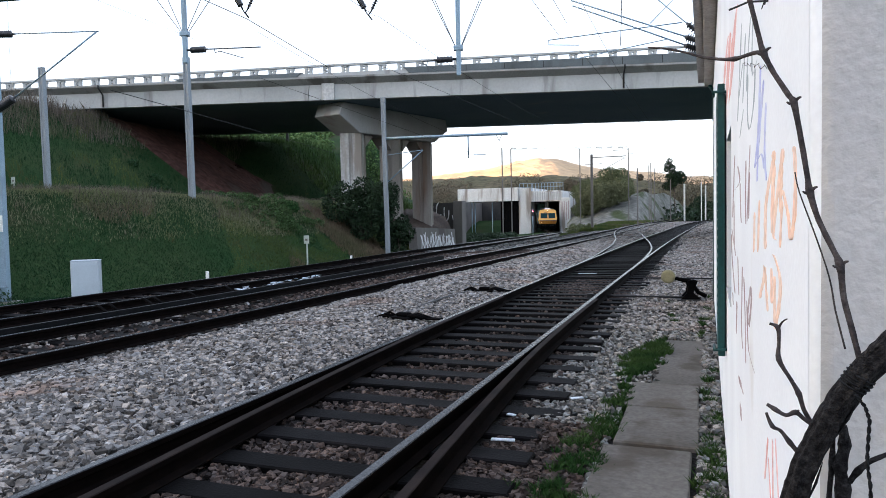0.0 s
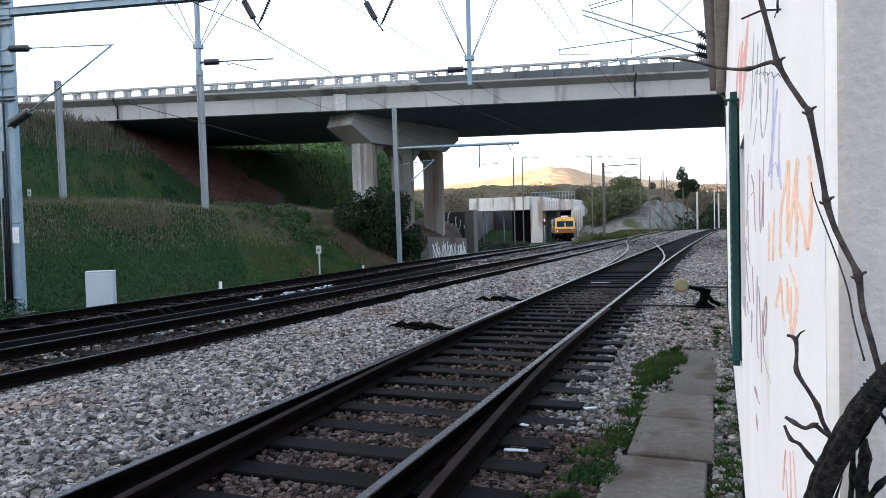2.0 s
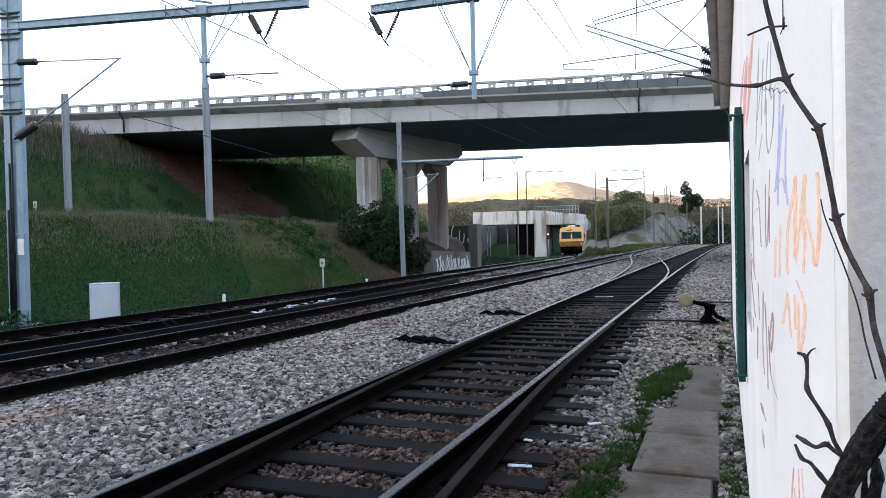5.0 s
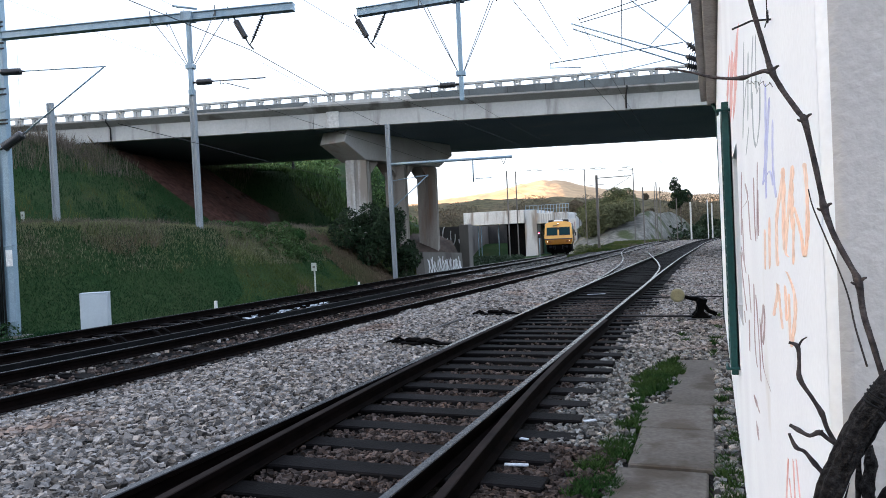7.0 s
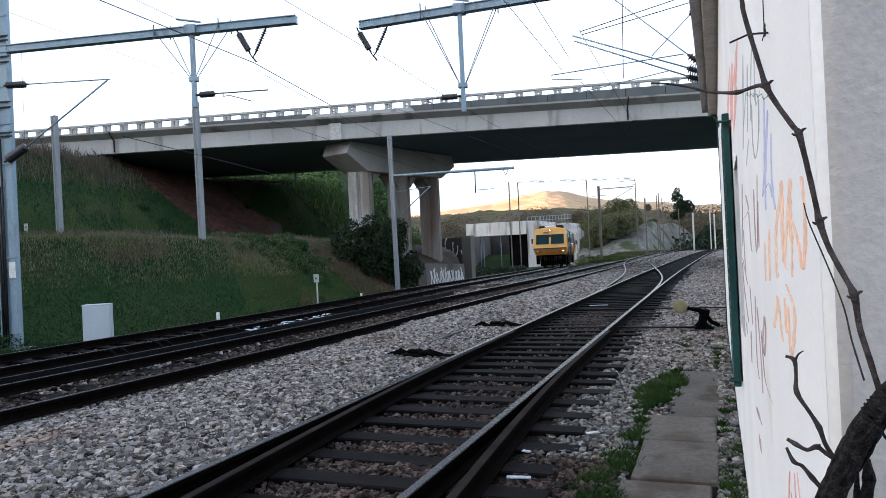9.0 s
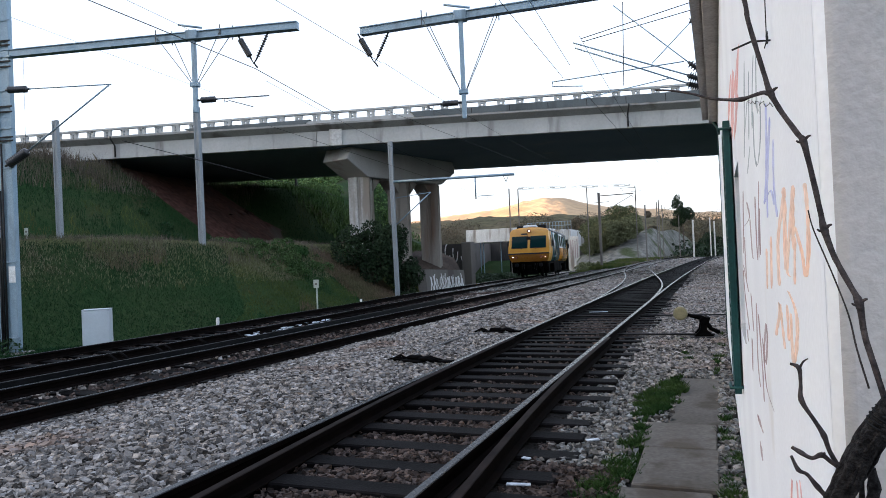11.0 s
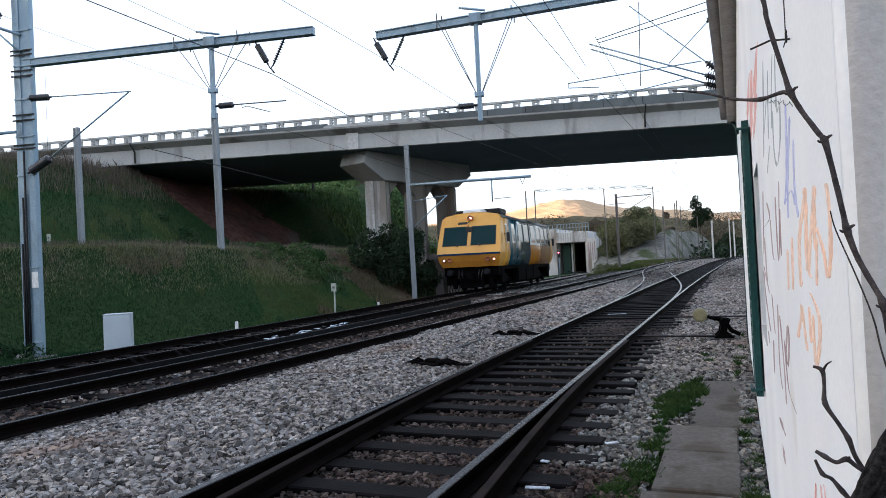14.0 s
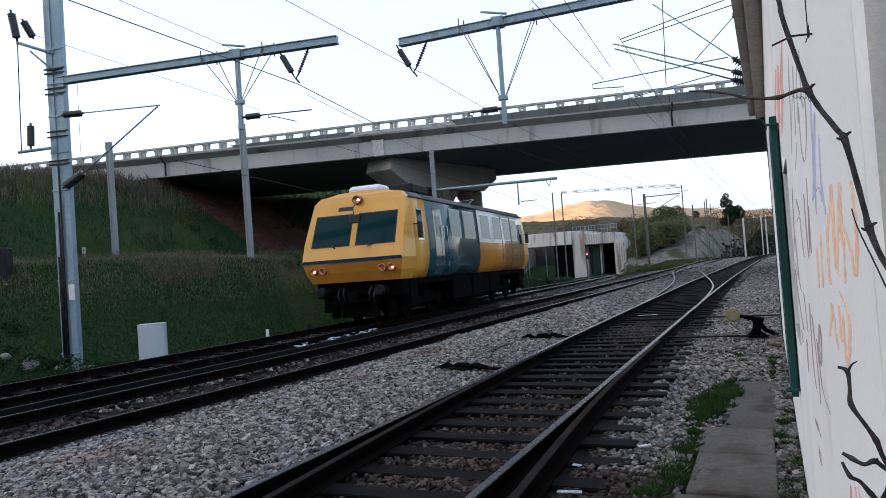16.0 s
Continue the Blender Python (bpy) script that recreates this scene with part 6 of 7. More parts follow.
    add_tube(bm, [(0.13, 1.63, 1.962), (0.09, 1.63, 1.965), (0.052, 1.64, 1.955)], 0.0022, 6)
    add_tube(bm, [(0.118, 1.585, 2.16), (0.117, 1.585, 1.95), (0.112, 1.585, 1.935)], 0.0012, 5)
    add_tube(bm, [(0.118, 1.585 + 0.012 * math.cos(a), 1.957 + 0.012 * math.sin(a)) for a in np.linspace(0, 6.0, 12)], 0.0018, 5)
    part("wall_hook", bm, DARK_STEEL, b, "rusty wall hook with a wire loop")
    bm = bmesh.new()
    add_tube(bm, [(0.123 + 0.003 * math.sin(k * 2.2), 2.6 - k * 0.06, 2.02 - 0.012 * k + 0.006 * math.sin(k * 1.7)) for k in range(18)], 0.0008, 5)
    part("loose_wire", bm, DARK_STEEL, b)


scrawls()

# ---- the path beside the building ----
def paving():
    p = thing("pavement", None, "worn concrete slab path beside the building", "pavement", kind="structure")
    for y0, y1, x0, x1 in ((2.2, 3.6, -0.70, -0.09), (3.62, 5.16, -0.70, -0.09), (5.17, 6.22, -0.66, -0.06), (6.22, 7.16, -0.69, -0.04), (7.18, 9.78, -0.48, 0.09)):
        bm = bmesh.new()
        add_box(bm, (x0 + random.uniform(-0.015, 0.015), y0 + 0.024, -0.34), (x1 + random.uniform(-0.015, 0.015), y1 - 0.040, -0.162 + random.uniform(-0.006, 0.006)), 0.012, pose(0, 0, 0, random.uniform(-0.15, 0.15), 0, random.uniform(-0.3, 0.3)))
        part("paving_slab", bm, PAVING, p)


paving()


# ---- point lever, its rods and boxes ----
def lever_stand():
    s = thing("point_lever", pose(-0.32, 14.1, -0.22, 0, 0, 8), "black cast-iron point lever with a faded yellow disc weight", "point lever")
    bm = bmesh.new()
    add_box(bm, (-0.24, -0.22, 0.0), (0.30, 0.22, 0.07), 0.015)
    part("base", bm, DARK_STEEL, s)
    for y in (-0.1, 0.1):
        bm = bmesh.new()
        rows = [[bm.verts.new((x, y + d, z)) for x, z in ((-0.16, 0.07), (0.20, 0.07), (0.07, 0.20), (0.14, 0.42), (-0.01, 0.42), (-0.05, 0.20))] for d in (-0.03, 0.03)]
        for i in range(6):
            bm.faces.new((rows[0][i], rows[0][(i + 1) % 6], rows[1][(i + 1) % 6], rows[1][i]))
        bm.faces.new(rows[0])
        bm.faces.new(list(reversed(rows[1])))
        part("stand", bm, UNDER, s)
    bm = bmesh.new()
    add_tube(bm, [(0.03, 0, 0.40), (-0.16, 0, 0.44), (-0.36, -0.02, 0.50)], [0.045, 0.035, 0.03], 8)
    add_tube(bm, [(0.02, -0.17, 0.37), (0.02, 0.17, 0.37)], 0.065, 12)
    add_tube(bm, [(0.05, -0.05, 0.36), (0.16, -0.06, 0.20), (0.30, -0.06, 0.13)], 0.04, 8)
    arm = part("lever_arm", bm, UNDER, s)
    bm = bmesh.new()
    lathe(bm, (-0.39, -0.07, 0.50), (-0.37, 0.04, 0.50), [(0, 0.09), (0.05, 0.12), (0.15, 0.13), (0.85, 0.13), (1, 0.12)], 24)
    part("weight", bm, YELLOW_DISC, arm, "faded yellow disc weight")
    for y, x0, x1 in ((18.2, -3.9, 0.4), (14.15, -2.2, -0.1)):
        r = thing("point_rod", None, "dark steel point rod across the ballast", "point rod", "point rods")
        bar("rod", [(x0, y, -0.13), (x1, y, -0.13)], 0.018, DARK_STEEL, r, n=8)
        bm = bmesh.new()
        add_box(bm, (x0 - 0.06, y - 0.05, -0.17), (x0 + 0.06, y + 0.05, -0.09), 0.01)
        part("joint", bm, DARK_STEEL, r)
    for x, y, a in ((-4.45, 14.12, 8), (-4.55, 10.12, -6)):
        c = thing("point_detector", pose(x, y, -0.10, 0, 0, a), "black point detector crank half sunk in the ballast", "point detector", "point detectors")
        bm = bmesh.new()
        add_box(bm, (-0.20, -0.13, 0), (0.22, 0.12, 0.05), 0.02)
        add_box(bm, (-0.08, -0.06, 0.05), (0.16, 0.07, 0.11), 0.02)
        part("case", bm, UNDER, c)
        for q in range(3):
            bm = bmesh.new()
            add_tube(bm, [(0.15, 0.06 * (q - 1), 0.06), (0.26, 0.09 * (q - 1), 0.08), (0.38 + 0.05 * q, 0.05 * q, 0.02)], 0.026, 7)
            part("crank", bm, UNDER, c)
            bm = bmesh.new()
            add_tube(bm, [(-0.15, 0.05 * (q - 1), 0.05), (-0.27, 0.10 * (q - 1), 0.05 + 0.02 * q), (-0.40 - 0.04 * q, 0.04 - 0.07 * q, 0.0)], 0.022, 7)
            part("crank", bm, UNDER, c)
        bm = bmesh.new()
        add_box(bm, (0.42, 0.03, 0.0), (0.68, 0.14, 0.035), 0.01)
        part("foot_plate", bm, UNDER, c)
    c = thing("signal_cable", None, "black cable lying along the ballast", "cable")
    bar("cable", [(-4.66, 10.3, -0.07), (-4.72, 10.8, -0.07), (-4.78, 11.6, -0.065), (-4.80, 12.6, -0.065), (-4.80, 13.4, -0.07), (-4.66, 14.05, -0.07)], 0.022, RUBBER, c)
    # scraps of pale paper on the sleepers
    for x, y, w, a in ((-1.42, 4.95, 0.09, 8), (-1.53, 5.6, 0.04, -20), (-1.1, 6.28, 0.06, 30), (-4.93, 10.3, 0.05, 0), (-3.1, 19.5, 0.25, 10)):
        bm = bmesh.new()
        add_box(bm, (-w, -0.02, 0), (w, 0.02, 0.012), 0.004)
        tagged(part("paper_scrap", bm, LITTER), "pale scrap of paper lying between the rails", "litter", "paper scraps").matrix_world = pose(x, y, -0.15 if x > -4 else -0.05, 4, 0, a)


lever_stand()


def cable_run():
    c = thing("cable_run", None, "black cable run on steel brackets between the tracks", "cable run")
    ys = np.arange(3, 26, 0.7)
    bm = bmesh.new()
    sweep(bm, [((float(far_x(y)) + float(mid_x(y))) / 2 + 0.25, y, -0.02) for y in ys], [(-0.05, -0.16), (0.03, -0.16), (0.03, 0.02), (-0.05, 0.02)])
    part("duct", bm, DUCT, c, "dark cable duct with a worn rim")
    for y in (9.75, 10.0, 10.85, 11.1, 12.1, 13.3):
        x = float(far_x(y)) + 1.0
        bar("bracket", [(x, y, -0.02), (x + 0.12, y - 0.02, 0.01), (x + 0.28, y - 0.06, -0.04), (x + 0.46, y - 0.1, -0.13), (x + 0.66, y - 0.12, -0.2)], 0.028, UNDER, c)
    bm = bmesh.new()
    for k in range(40):
        x, y = -10.3 + random.uniform(-0.4, 0.4), 13.6 + k * 0.1 + random.uniform(-0.3, 0.3)
        vs = [bm.verts.new((x + 0.06 * math.cos(a) * random.uniform(0.4, 1.3), y + 0.16 * math.sin(a) * random.uniform(0.4, 1.3), -0.12 + random.uniform(-0.03, 0.03))) for a in np.linspace(0, 5.2, 6)]
        top = bm.verts.new((x, y, -0.105))
        for i in range(6):
            bm.faces.new((vs[i], vs[(i + 1) % 6], top))
    tagged(part("litter", bm, LITTER), "crumpled pale plastic litter between the tracks", "litter", kind="stuff")


cable_run()


# ---- scrawls and slope under the bridge ----
def far_scrawls():
    w = bpy.data.objects["lower_wall"]
    x0, y0 = polar(-23.1, 41.0)
    x1, y1 = polar(-19.9, 50.0)
    d = Vector((x1 - x0, y1 - y0, 0))
    nrm = Vector((d.y, -d.x, 0)).normalized()
    for k in range(26):
        s = 0.10 + k * 0.034
        base = Vector((x0, y0, -1.5 - 0.28 * s)) + d * s + nrm * 0.306
        lean, wide = random.uniform(-0.25, 0.25), random.uniform(0.05, 0.13)
        bend = random.uniform(-0.18, 0.18)
        z0, z1 = random.uniform(0.6, 0.9), random.uniform(1.75, 2.15)
        verts = []
        for i in range(7):
            z = z0 + (z1 - z0) * i / 6
            off = d.normalized() * (lean * (i - 3) / 3 + bend * math.sin(i * 1.1))
            for q in (-wide, wide):
                verts.append(base + off + nrm * (-0.0652 * z + 0.012) + d.normalized() * q + Vector((0, 0, z)))
        mesh_object("scrawl", verts, [(2 * i, 2 * i + 1, 2 * i + 3, 2 * i + 2) for i in range(6)], SCRAWL_WHITE, w)
    u = bpy.data.objects["upper_wall"]
    x3, y3 = polar(-22.0, 61)
    x2, y2 = polar(-19.3, 58)
    d = Vector((x2 - x3, y2 + 0.6 - y3, 0))
    nrm = Vector((d.y, -d.x, 0)).normalized()
    for k in range(4):
        c = Vector((x3, y3, 0.2)) + d * (0.18 + 0.22 * k) + nrm * 0.21
        loop = [c + d.normalized() * (0.26 * math.cos(a)) + Vector((0, 0, 1.7 + 0.75 * math.sin(a))) for a in np.linspace(0.6 + k, 5.6 + k * 0.4, 12)]
        bm = bmesh.new()
        add_tube(bm, loop, 0.05, 5)
        part("scrawl", bm, SCRAWL_WHITE, u)


far_scrawls()

v, f = [], []
for i in range(41):
    for j in range(31):
        q = BR @ Vector((-38.5 + 23.5 * i / 40 + (1.2 * noise.noise(Vector((0, j * 0.4, 5))) - (0.06 * (j - 12)) if i > 34 else 0), 39.5 + 9.6 * j / 30, 0))
        edge = min(i / 2, (40 - i) / 2, j / 2, (30 - j) / 2, 1.0)
        v.append((q.x, q.y, float(ground_z(q.x, q.y)) - 0.06 + 0.2 * edge + 0.10 * edge * noise.noise(Vector((q.x, q.y, 1)) * 0.9)))
for i in range(40):
    for j in range(30):
        f.append((i * 31 + j, i * 31 + j + 1, i * 31 + j + 32, i * 31 + j + 31))
tagged(mesh_object("bare_slope", v, f, RED_SOIL, smooth=True), "bare red-brown earth slope under the bridge", "slope", kind="structure")
# dirt slope from the low wall up past the columns
v, f = [], []
LOW, MIDDLE, HIGH = ((-16.2, 37.4, 0.80), (-17.3, 47.6, 0.56)), ((-19.4, 37.8, 1.75), (-18.5, 49.5, 1.5)), ((-23.0, 39.0, 2.9), (-21.4, 54.0, 2.0))
for i in range(31):
    s = i / 30
    lines = [Vector(p).lerp(Vector(q), s) for p, q in (LOW, MIDDLE, HIGH)]
    for j in range(21):
        k = j / 10
        p = lines[0].lerp(lines[1], k) if k < 1 else lines[1].lerp(lines[2], k - 1)
        v.append((p.x, p.y, p.z + 0.10 * noise.noise(Vector((p.x, p.y, 2)) * 1.1)))
for i in range(30):
    for j in range(20):
        f.append((i * 21 + j, i * 21 + j + 1, i * 21 + j + 22, i * 21 + j + 21))
tagged(mesh_object("dirt_slope", v, f, DIRT, smooth=True), "trodden brown dirt slope at the foot of the pier", "slope", kind="structure")


# ---- far land: hill in the last sun, the added shade ridge behind, slopes and trees ----
def hill(name, bearings, tops, r0, r1, r2, mat, label):
    """A ridge seen from the yard: its skyline rises to the given angles."""
    verts, faces, n = [], [], 150
    bs = np.linspace(bearings[0], bearings[-1], n)
    rs = np.concatenate([np.linspace(r0, r1, 14), np.linspace(r1 * 1.05, r2, 5)])
    for b in bs:
        top = math.tan(radians(float(np.interp(b, bearings, tops)))) * r1 + 1.5
        for r in rs:
            s = min((r - r0) / (r1 - r0), 1)
            z = -3.5 + (top + 3.5) * (s * s * (3 - 2 * s)) ** 0.8
            x, y = polar(b, r)
            verts.append((x, y, z + (0.9 * noise.noise(Vector((x, y, 0)) * 0.03) + 0.8 * noise.noise(Vector((x, y, 3)) * 0.12) + 0.7 * noise.noise(Vector((x, y, 7)) * 0.4)) * (s > 0) * s))
    k = len(rs)
    for i in range(n - 1):
        for j in range(k - 1):
            faces.append((i * k + j, i * k + j + 1, i * k + k + j + 1, i * k + k + j))
    return tagged(mesh_object(name, verts, faces, mat, smooth=True), label, "hill", kind="structure")


hill("far_hill", [-40, -30, -24, -21, -19, -17, -15, -13, -11, -9.5, -8, -6, -4, -1, 6, 20], [2.4, 2.6, 3.0, 3.3, 3.55, 3.75, 4.15, 4.4, 4.3, 3.8, 3.45, 3.2, 3.0, 2.6, 2.2, 1.8], 240, 380, 700, HILL,
     "scrub-covered hill whose top catches the last sun")
hill("wooded_rise", [-34, -24, -19, -16, -12, -9, -6, -3, 0, 8], [2.6, 2.9, 3.05, 3.0, 2.95, 2.8, 2.6, 2.3, 2.0, 1.5], 165, 225, 250, OLIVE_RISE, "wooded rise below the hill")
# out of view, added only to block the low sun from the yard
hill("ridge_behind", [140, 160, 200, 262, 280, 304], [4, 5.5, 8.0, 8.5, 6.0, 5.6], 150, 330, 520, HILL, "unseen ridge added to keep the sun off the yard")


def fast_mesh(name, verts, faces, mat, label, category, smooth=False):
    """One object from arrays: faces all of one size."""
    me = bpy.data.meshes.new(name)
    k = faces.shape[1]
    me.vertices.add(len(verts))
    me.vertices.foreach_set("co", np.asarray(verts, np.float32).ravel())
    me.loops.add(faces.size)
    me.loops.foreach_set("vertex_index", np.asarray(faces, np.int32).ravel())
    me.polygons.add(len(faces))
    me.polygons.foreach_set("loop_start", np.arange(0, faces.size, k, dtype=np.int32))
    me.polygons.foreach_set("use_smooth", np.full(len(faces), smooth))
    me.update(calc_edges=True)
    me.materials.append(mat)
    return tagged(new(name, me), label, category, kind="stuff")


def leaf_cloud(centres, radii, count, size, seed, flat=1.0):
    """Arrays of small turned leaves scattered in overlapping clumps."""
    g = np.random.default_rng(seed)
    centres, radii = np.asarray(centres, float), np.asarray(radii, float)
    pick = g.choice(len(centres), count, p=radii**2 / (radii**2).sum())
    d = g.normal(size=(count, 3))
    d /= np.linalg.norm(d, axis=1)[:, None]
    at = centres[pick] + d * (radii[pick] * g.uniform(0.45, 1.08, count) ** 0.5)[:, None] * [1, 1, flat]
    a, b = g.normal(size=(count, 3)), g.normal(size=(count, 3))
    a /= np.linalg.norm(a, axis=1)[:, None]
    b -= a * (a * b).sum(1)[:, None]
    b /= np.linalg.norm(b, axis=1)[:, None]
    s = size * g.uniform(0.6, 1.35, count)[:, None]
    verts = np.stack([at - a * s, at + b * s * 0.45, at + a * s, at - b * s * 0.45], 1).reshape(-1, 3)
    return verts, np.arange(count * 4).reshape(-1, 4)


def leafy(name, x, y, z, clumps, count, size, mat, label, category, seed, trunk=0.12, bole=1.0):
    """A bush or tree: trunk and limbs to each clump, and the leaves."""
    t = thing(name, pose(x, y, z), label, category)
    bm = bmesh.new()
    fork = Vector((0, 0, bole))
    add_tube(bm, [(0, 0, -0.3), (0.03, 0, bole * 0.5), fork], [trunk, trunk * 0.85, trunk * 0.7], 8)
    for (cx, cy, cz), r in clumps:
        c = Vector((cx, cy, cz))
        add_tube(bm, [fork - Vector((0, 0, 0.1)), fork.lerp(c, 0.5) + Vector((0, 0, 0.1)), c], [trunk * 0.5, trunk * 0.3, trunk * 0.1], 6)
    part("trunk", bm, TRUNK, t)
    v, f = leaf_cloud([c for c, r in clumps], [r for c, r in clumps], count, size, seed)
    me = fast_mesh("crown", v, f, mat, "", "")
    me.parent = t
    return t


def clumps(n, width, depth, low, high, r, seed):
    g = random.Random(seed)
    out = []
    for k in range(n):
        z = g.uniform(low, high)
        out.append(((g.uniform(-width, width) * (1 - 0.35 * (z - low) / max(high - low, 0.1)), g.uniform(-depth, depth), z), r * g.uniform(0.7, 1.25)))
    return out


x, y = polar(-27.1, 37.2)
leafy("bush", x, y, float(ground_z(x, y)) - 0.2, clumps(16, 1.5, 1.0, 0.5, 3.3, 0.7, 3), 14000, 0.08, LEAF, "dense dark-green bush beside the pier", "bush", 4, 0.07, 0.5)
x, y = polar(-24.4, 37.8)
leafy("bush", x, y, float(ground_z(x, y)) - 0.2, clumps(8, 0.6, 0.6, 0.3, 2.2, 0.5, 5), 4500, 0.08, LEAF, "small dark-green bush on the bank", "bush", 6, 0.05, 0.4)
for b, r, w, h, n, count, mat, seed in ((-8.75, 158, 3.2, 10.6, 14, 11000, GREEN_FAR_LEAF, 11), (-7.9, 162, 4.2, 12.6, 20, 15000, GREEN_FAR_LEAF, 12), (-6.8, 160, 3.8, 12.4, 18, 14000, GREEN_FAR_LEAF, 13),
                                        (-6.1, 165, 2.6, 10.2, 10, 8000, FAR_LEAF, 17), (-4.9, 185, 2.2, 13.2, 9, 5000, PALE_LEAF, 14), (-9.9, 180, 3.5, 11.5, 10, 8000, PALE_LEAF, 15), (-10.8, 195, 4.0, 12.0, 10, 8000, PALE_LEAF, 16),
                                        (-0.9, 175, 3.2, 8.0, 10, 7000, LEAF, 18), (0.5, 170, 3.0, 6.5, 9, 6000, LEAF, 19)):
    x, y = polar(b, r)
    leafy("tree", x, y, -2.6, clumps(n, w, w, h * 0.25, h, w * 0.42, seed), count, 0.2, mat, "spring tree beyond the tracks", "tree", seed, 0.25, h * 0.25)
x, y = polar(-2.35, 160)
leafy("pine_tree", x, y, -2.6, clumps(16, 2.1, 1.8, 9.6, 12.4, 0.95, 23) + [((-1.3, 0, 14.0), 0.85), ((-1.0, 0.3, 14.9), 0.7), ((-0.6, 0, 13.4), 0.9), ((-1.6, 0, 13.2), 0.6)], 9000, 0.16, LEAF,
      "tall dark tree with a lopsided crown above the others", "tree", 22, 0.22, 9.0)
g = np.random.default_rng(31)
v, f = leaf_cloud([(*polar(b, 205 + 15 * math.sin(b)), 6.4 + 0.9 * math.sin(b * 3.1) + 0.7 * math.sin(b * 1.3) - 0.12 * max(b + 9, 0)) for b in np.arange(-34, 8, 0.45)],
                  [4.6 + 1.2 * math.sin(b * 5) for b in np.arange(-34, 8, 0.45)], 90000, 0.24, 33)
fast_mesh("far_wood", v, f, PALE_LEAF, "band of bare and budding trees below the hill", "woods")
v, f = leaf_cloud([(*polar(b, 150 + 6 * math.sin(b * 7)), -0.6 + 1.0 * math.sin(b * 5.1)) for b in np.arange(-3.2, 8, 0.35)], [2.6] * 32, 5000, 0.4, 34)
fast_mesh("far_hedge", v, f, LEAF, "dark hedge beyond the curve of the tracks", "hedge")
g = np.random.default_rng(36)
scrub_b, scrub_r = g.uniform(-42, -24, 130), g.uniform(62, 84, 130)
pts = [(*polar(b, r), float(ground_z(*polar(b, r))) + 0.1) for b, r in zip(scrub_b, scrub_r)]
v, f = leaf_cloud(pts, g.uniform(0.5, 1.5, 130), 30000, 0.16, 35, 0.8)
fast_mesh("bank_scrub", v, f, SCRUB_GREEN, "green scrub on the bank behind the bridge", "scrub")
# low bushes on the bank
def low_bushes(spots, count, mat, label, seed):
    pts, rad = [], []
    g = np.random.default_rng(seed)
    for cx, cy, n, spread in spots:
        for k in range(n):
            x, y = cx + g.normal(0, spread * 0.5), cy + g.normal(0, spread * 0.5)
            pts.append((x, y, float(ground_z(x, y)) + 0.12))
            rad.append(g.uniform(0.18, 0.42))
    v, f = leaf_cloud(pts, rad, count, 0.05, seed + 1, 0.8)
    fast_mesh("low_bushes", v, f, mat, label, "bushes")


low_bushes(((-18.9, 27.6, 22, 1.7), (-19.3, 29.8, 16, 1.5), (-20.2, 26.3, 8, 1.2), (-19.6, 35.3, 14, 1.3)), 17000, CREST_GREEN, "low fresh-green bushes along the crest", 41)
low_bushes(((-18.9, 13.2, 7, 1.0), (-20.6, 13.4, 6, 0.9), (-27.0, 29.9, 14, 1.4), (-25.6, 28.0, 6, 1.0)), 9000, BUSH_GREEN, "low dark-green bushes dotted over the bank", 43)
# pale slope right of the underpass
v, f = [], []
bs = np.linspace(-10.6, -1.0, 46)
for b in bs:
    r0 = float(np.interp(b, [-10.6, -8, -5, -3, -1.0], [116, 112, 118, 142, 160]))
    top = math.tan(radians(float(np.interp(b, [-10.6, -10.2, -8.5, -7.2, -5.45, -4.8, -3.1, -2.3, -1.3, -1.0], [-0.6, -0.2, 0.15, 0.74, 1.3, 1.46, 1.35, 0.93, -0.2, -0.7])))) * (r0 + 22) + 1.5
    for k in range(14):
        q = k / 13
        x, y = polar(b, r0 + 26 * q)
        v.append((x, y, -2.7 + (top + 2.7) * min(1, q * 1.18) ** 0.85 + 0.7 * noise.noise(Vector((x, y, 0)) * 0.13) + 0.3 * noise.noise(Vector((x, y, 4)) * 0.5)))
for i in range(45):
    for j in range(13):
        f.append((i * 14 + j, i * 14 + j + 1, i * 14 + j + 15, i * 14 + j + 14))
tagged(mesh_object("gravel_slope", v, f, PALE_EARTH, smooth=True), "pale gravel slope beside the far tracks", "slope", kind="structure")

# brush over the foot of the slope and in the hollow before the underpass
g = np.random.default_rng(44)
pts = [(*polar(b, r), z) for b, r, z in zip(g.uniform(-10.5, -6.2, 150), g.uniform(106, 124, 150), g.uniform(-2.6, -0.6, 150))]
pts += [(*polar(b, float(np.interp(b, [-6.2, -5, -3, -1.6], [115, 118, 140, 152])) + r), z) for b, r, z in zip(g.uniform(-6.4, -1.6, 110), g.uniform(-3, 3, 110), g.uniform(-1.9, -0.5, 110))]
v, f = leaf_cloud(pts, g.uniform(0.5, 1.2, 260), 36000, 0.15, 45, 0.7)
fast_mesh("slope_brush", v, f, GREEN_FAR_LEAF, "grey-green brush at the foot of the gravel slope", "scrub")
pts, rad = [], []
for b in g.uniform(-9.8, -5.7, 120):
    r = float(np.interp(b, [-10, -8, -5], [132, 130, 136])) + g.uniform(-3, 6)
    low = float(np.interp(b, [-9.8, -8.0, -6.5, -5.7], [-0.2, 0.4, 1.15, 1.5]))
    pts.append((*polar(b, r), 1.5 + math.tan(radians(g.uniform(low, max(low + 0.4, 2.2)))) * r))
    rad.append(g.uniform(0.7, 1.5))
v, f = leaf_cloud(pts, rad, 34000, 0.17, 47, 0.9)
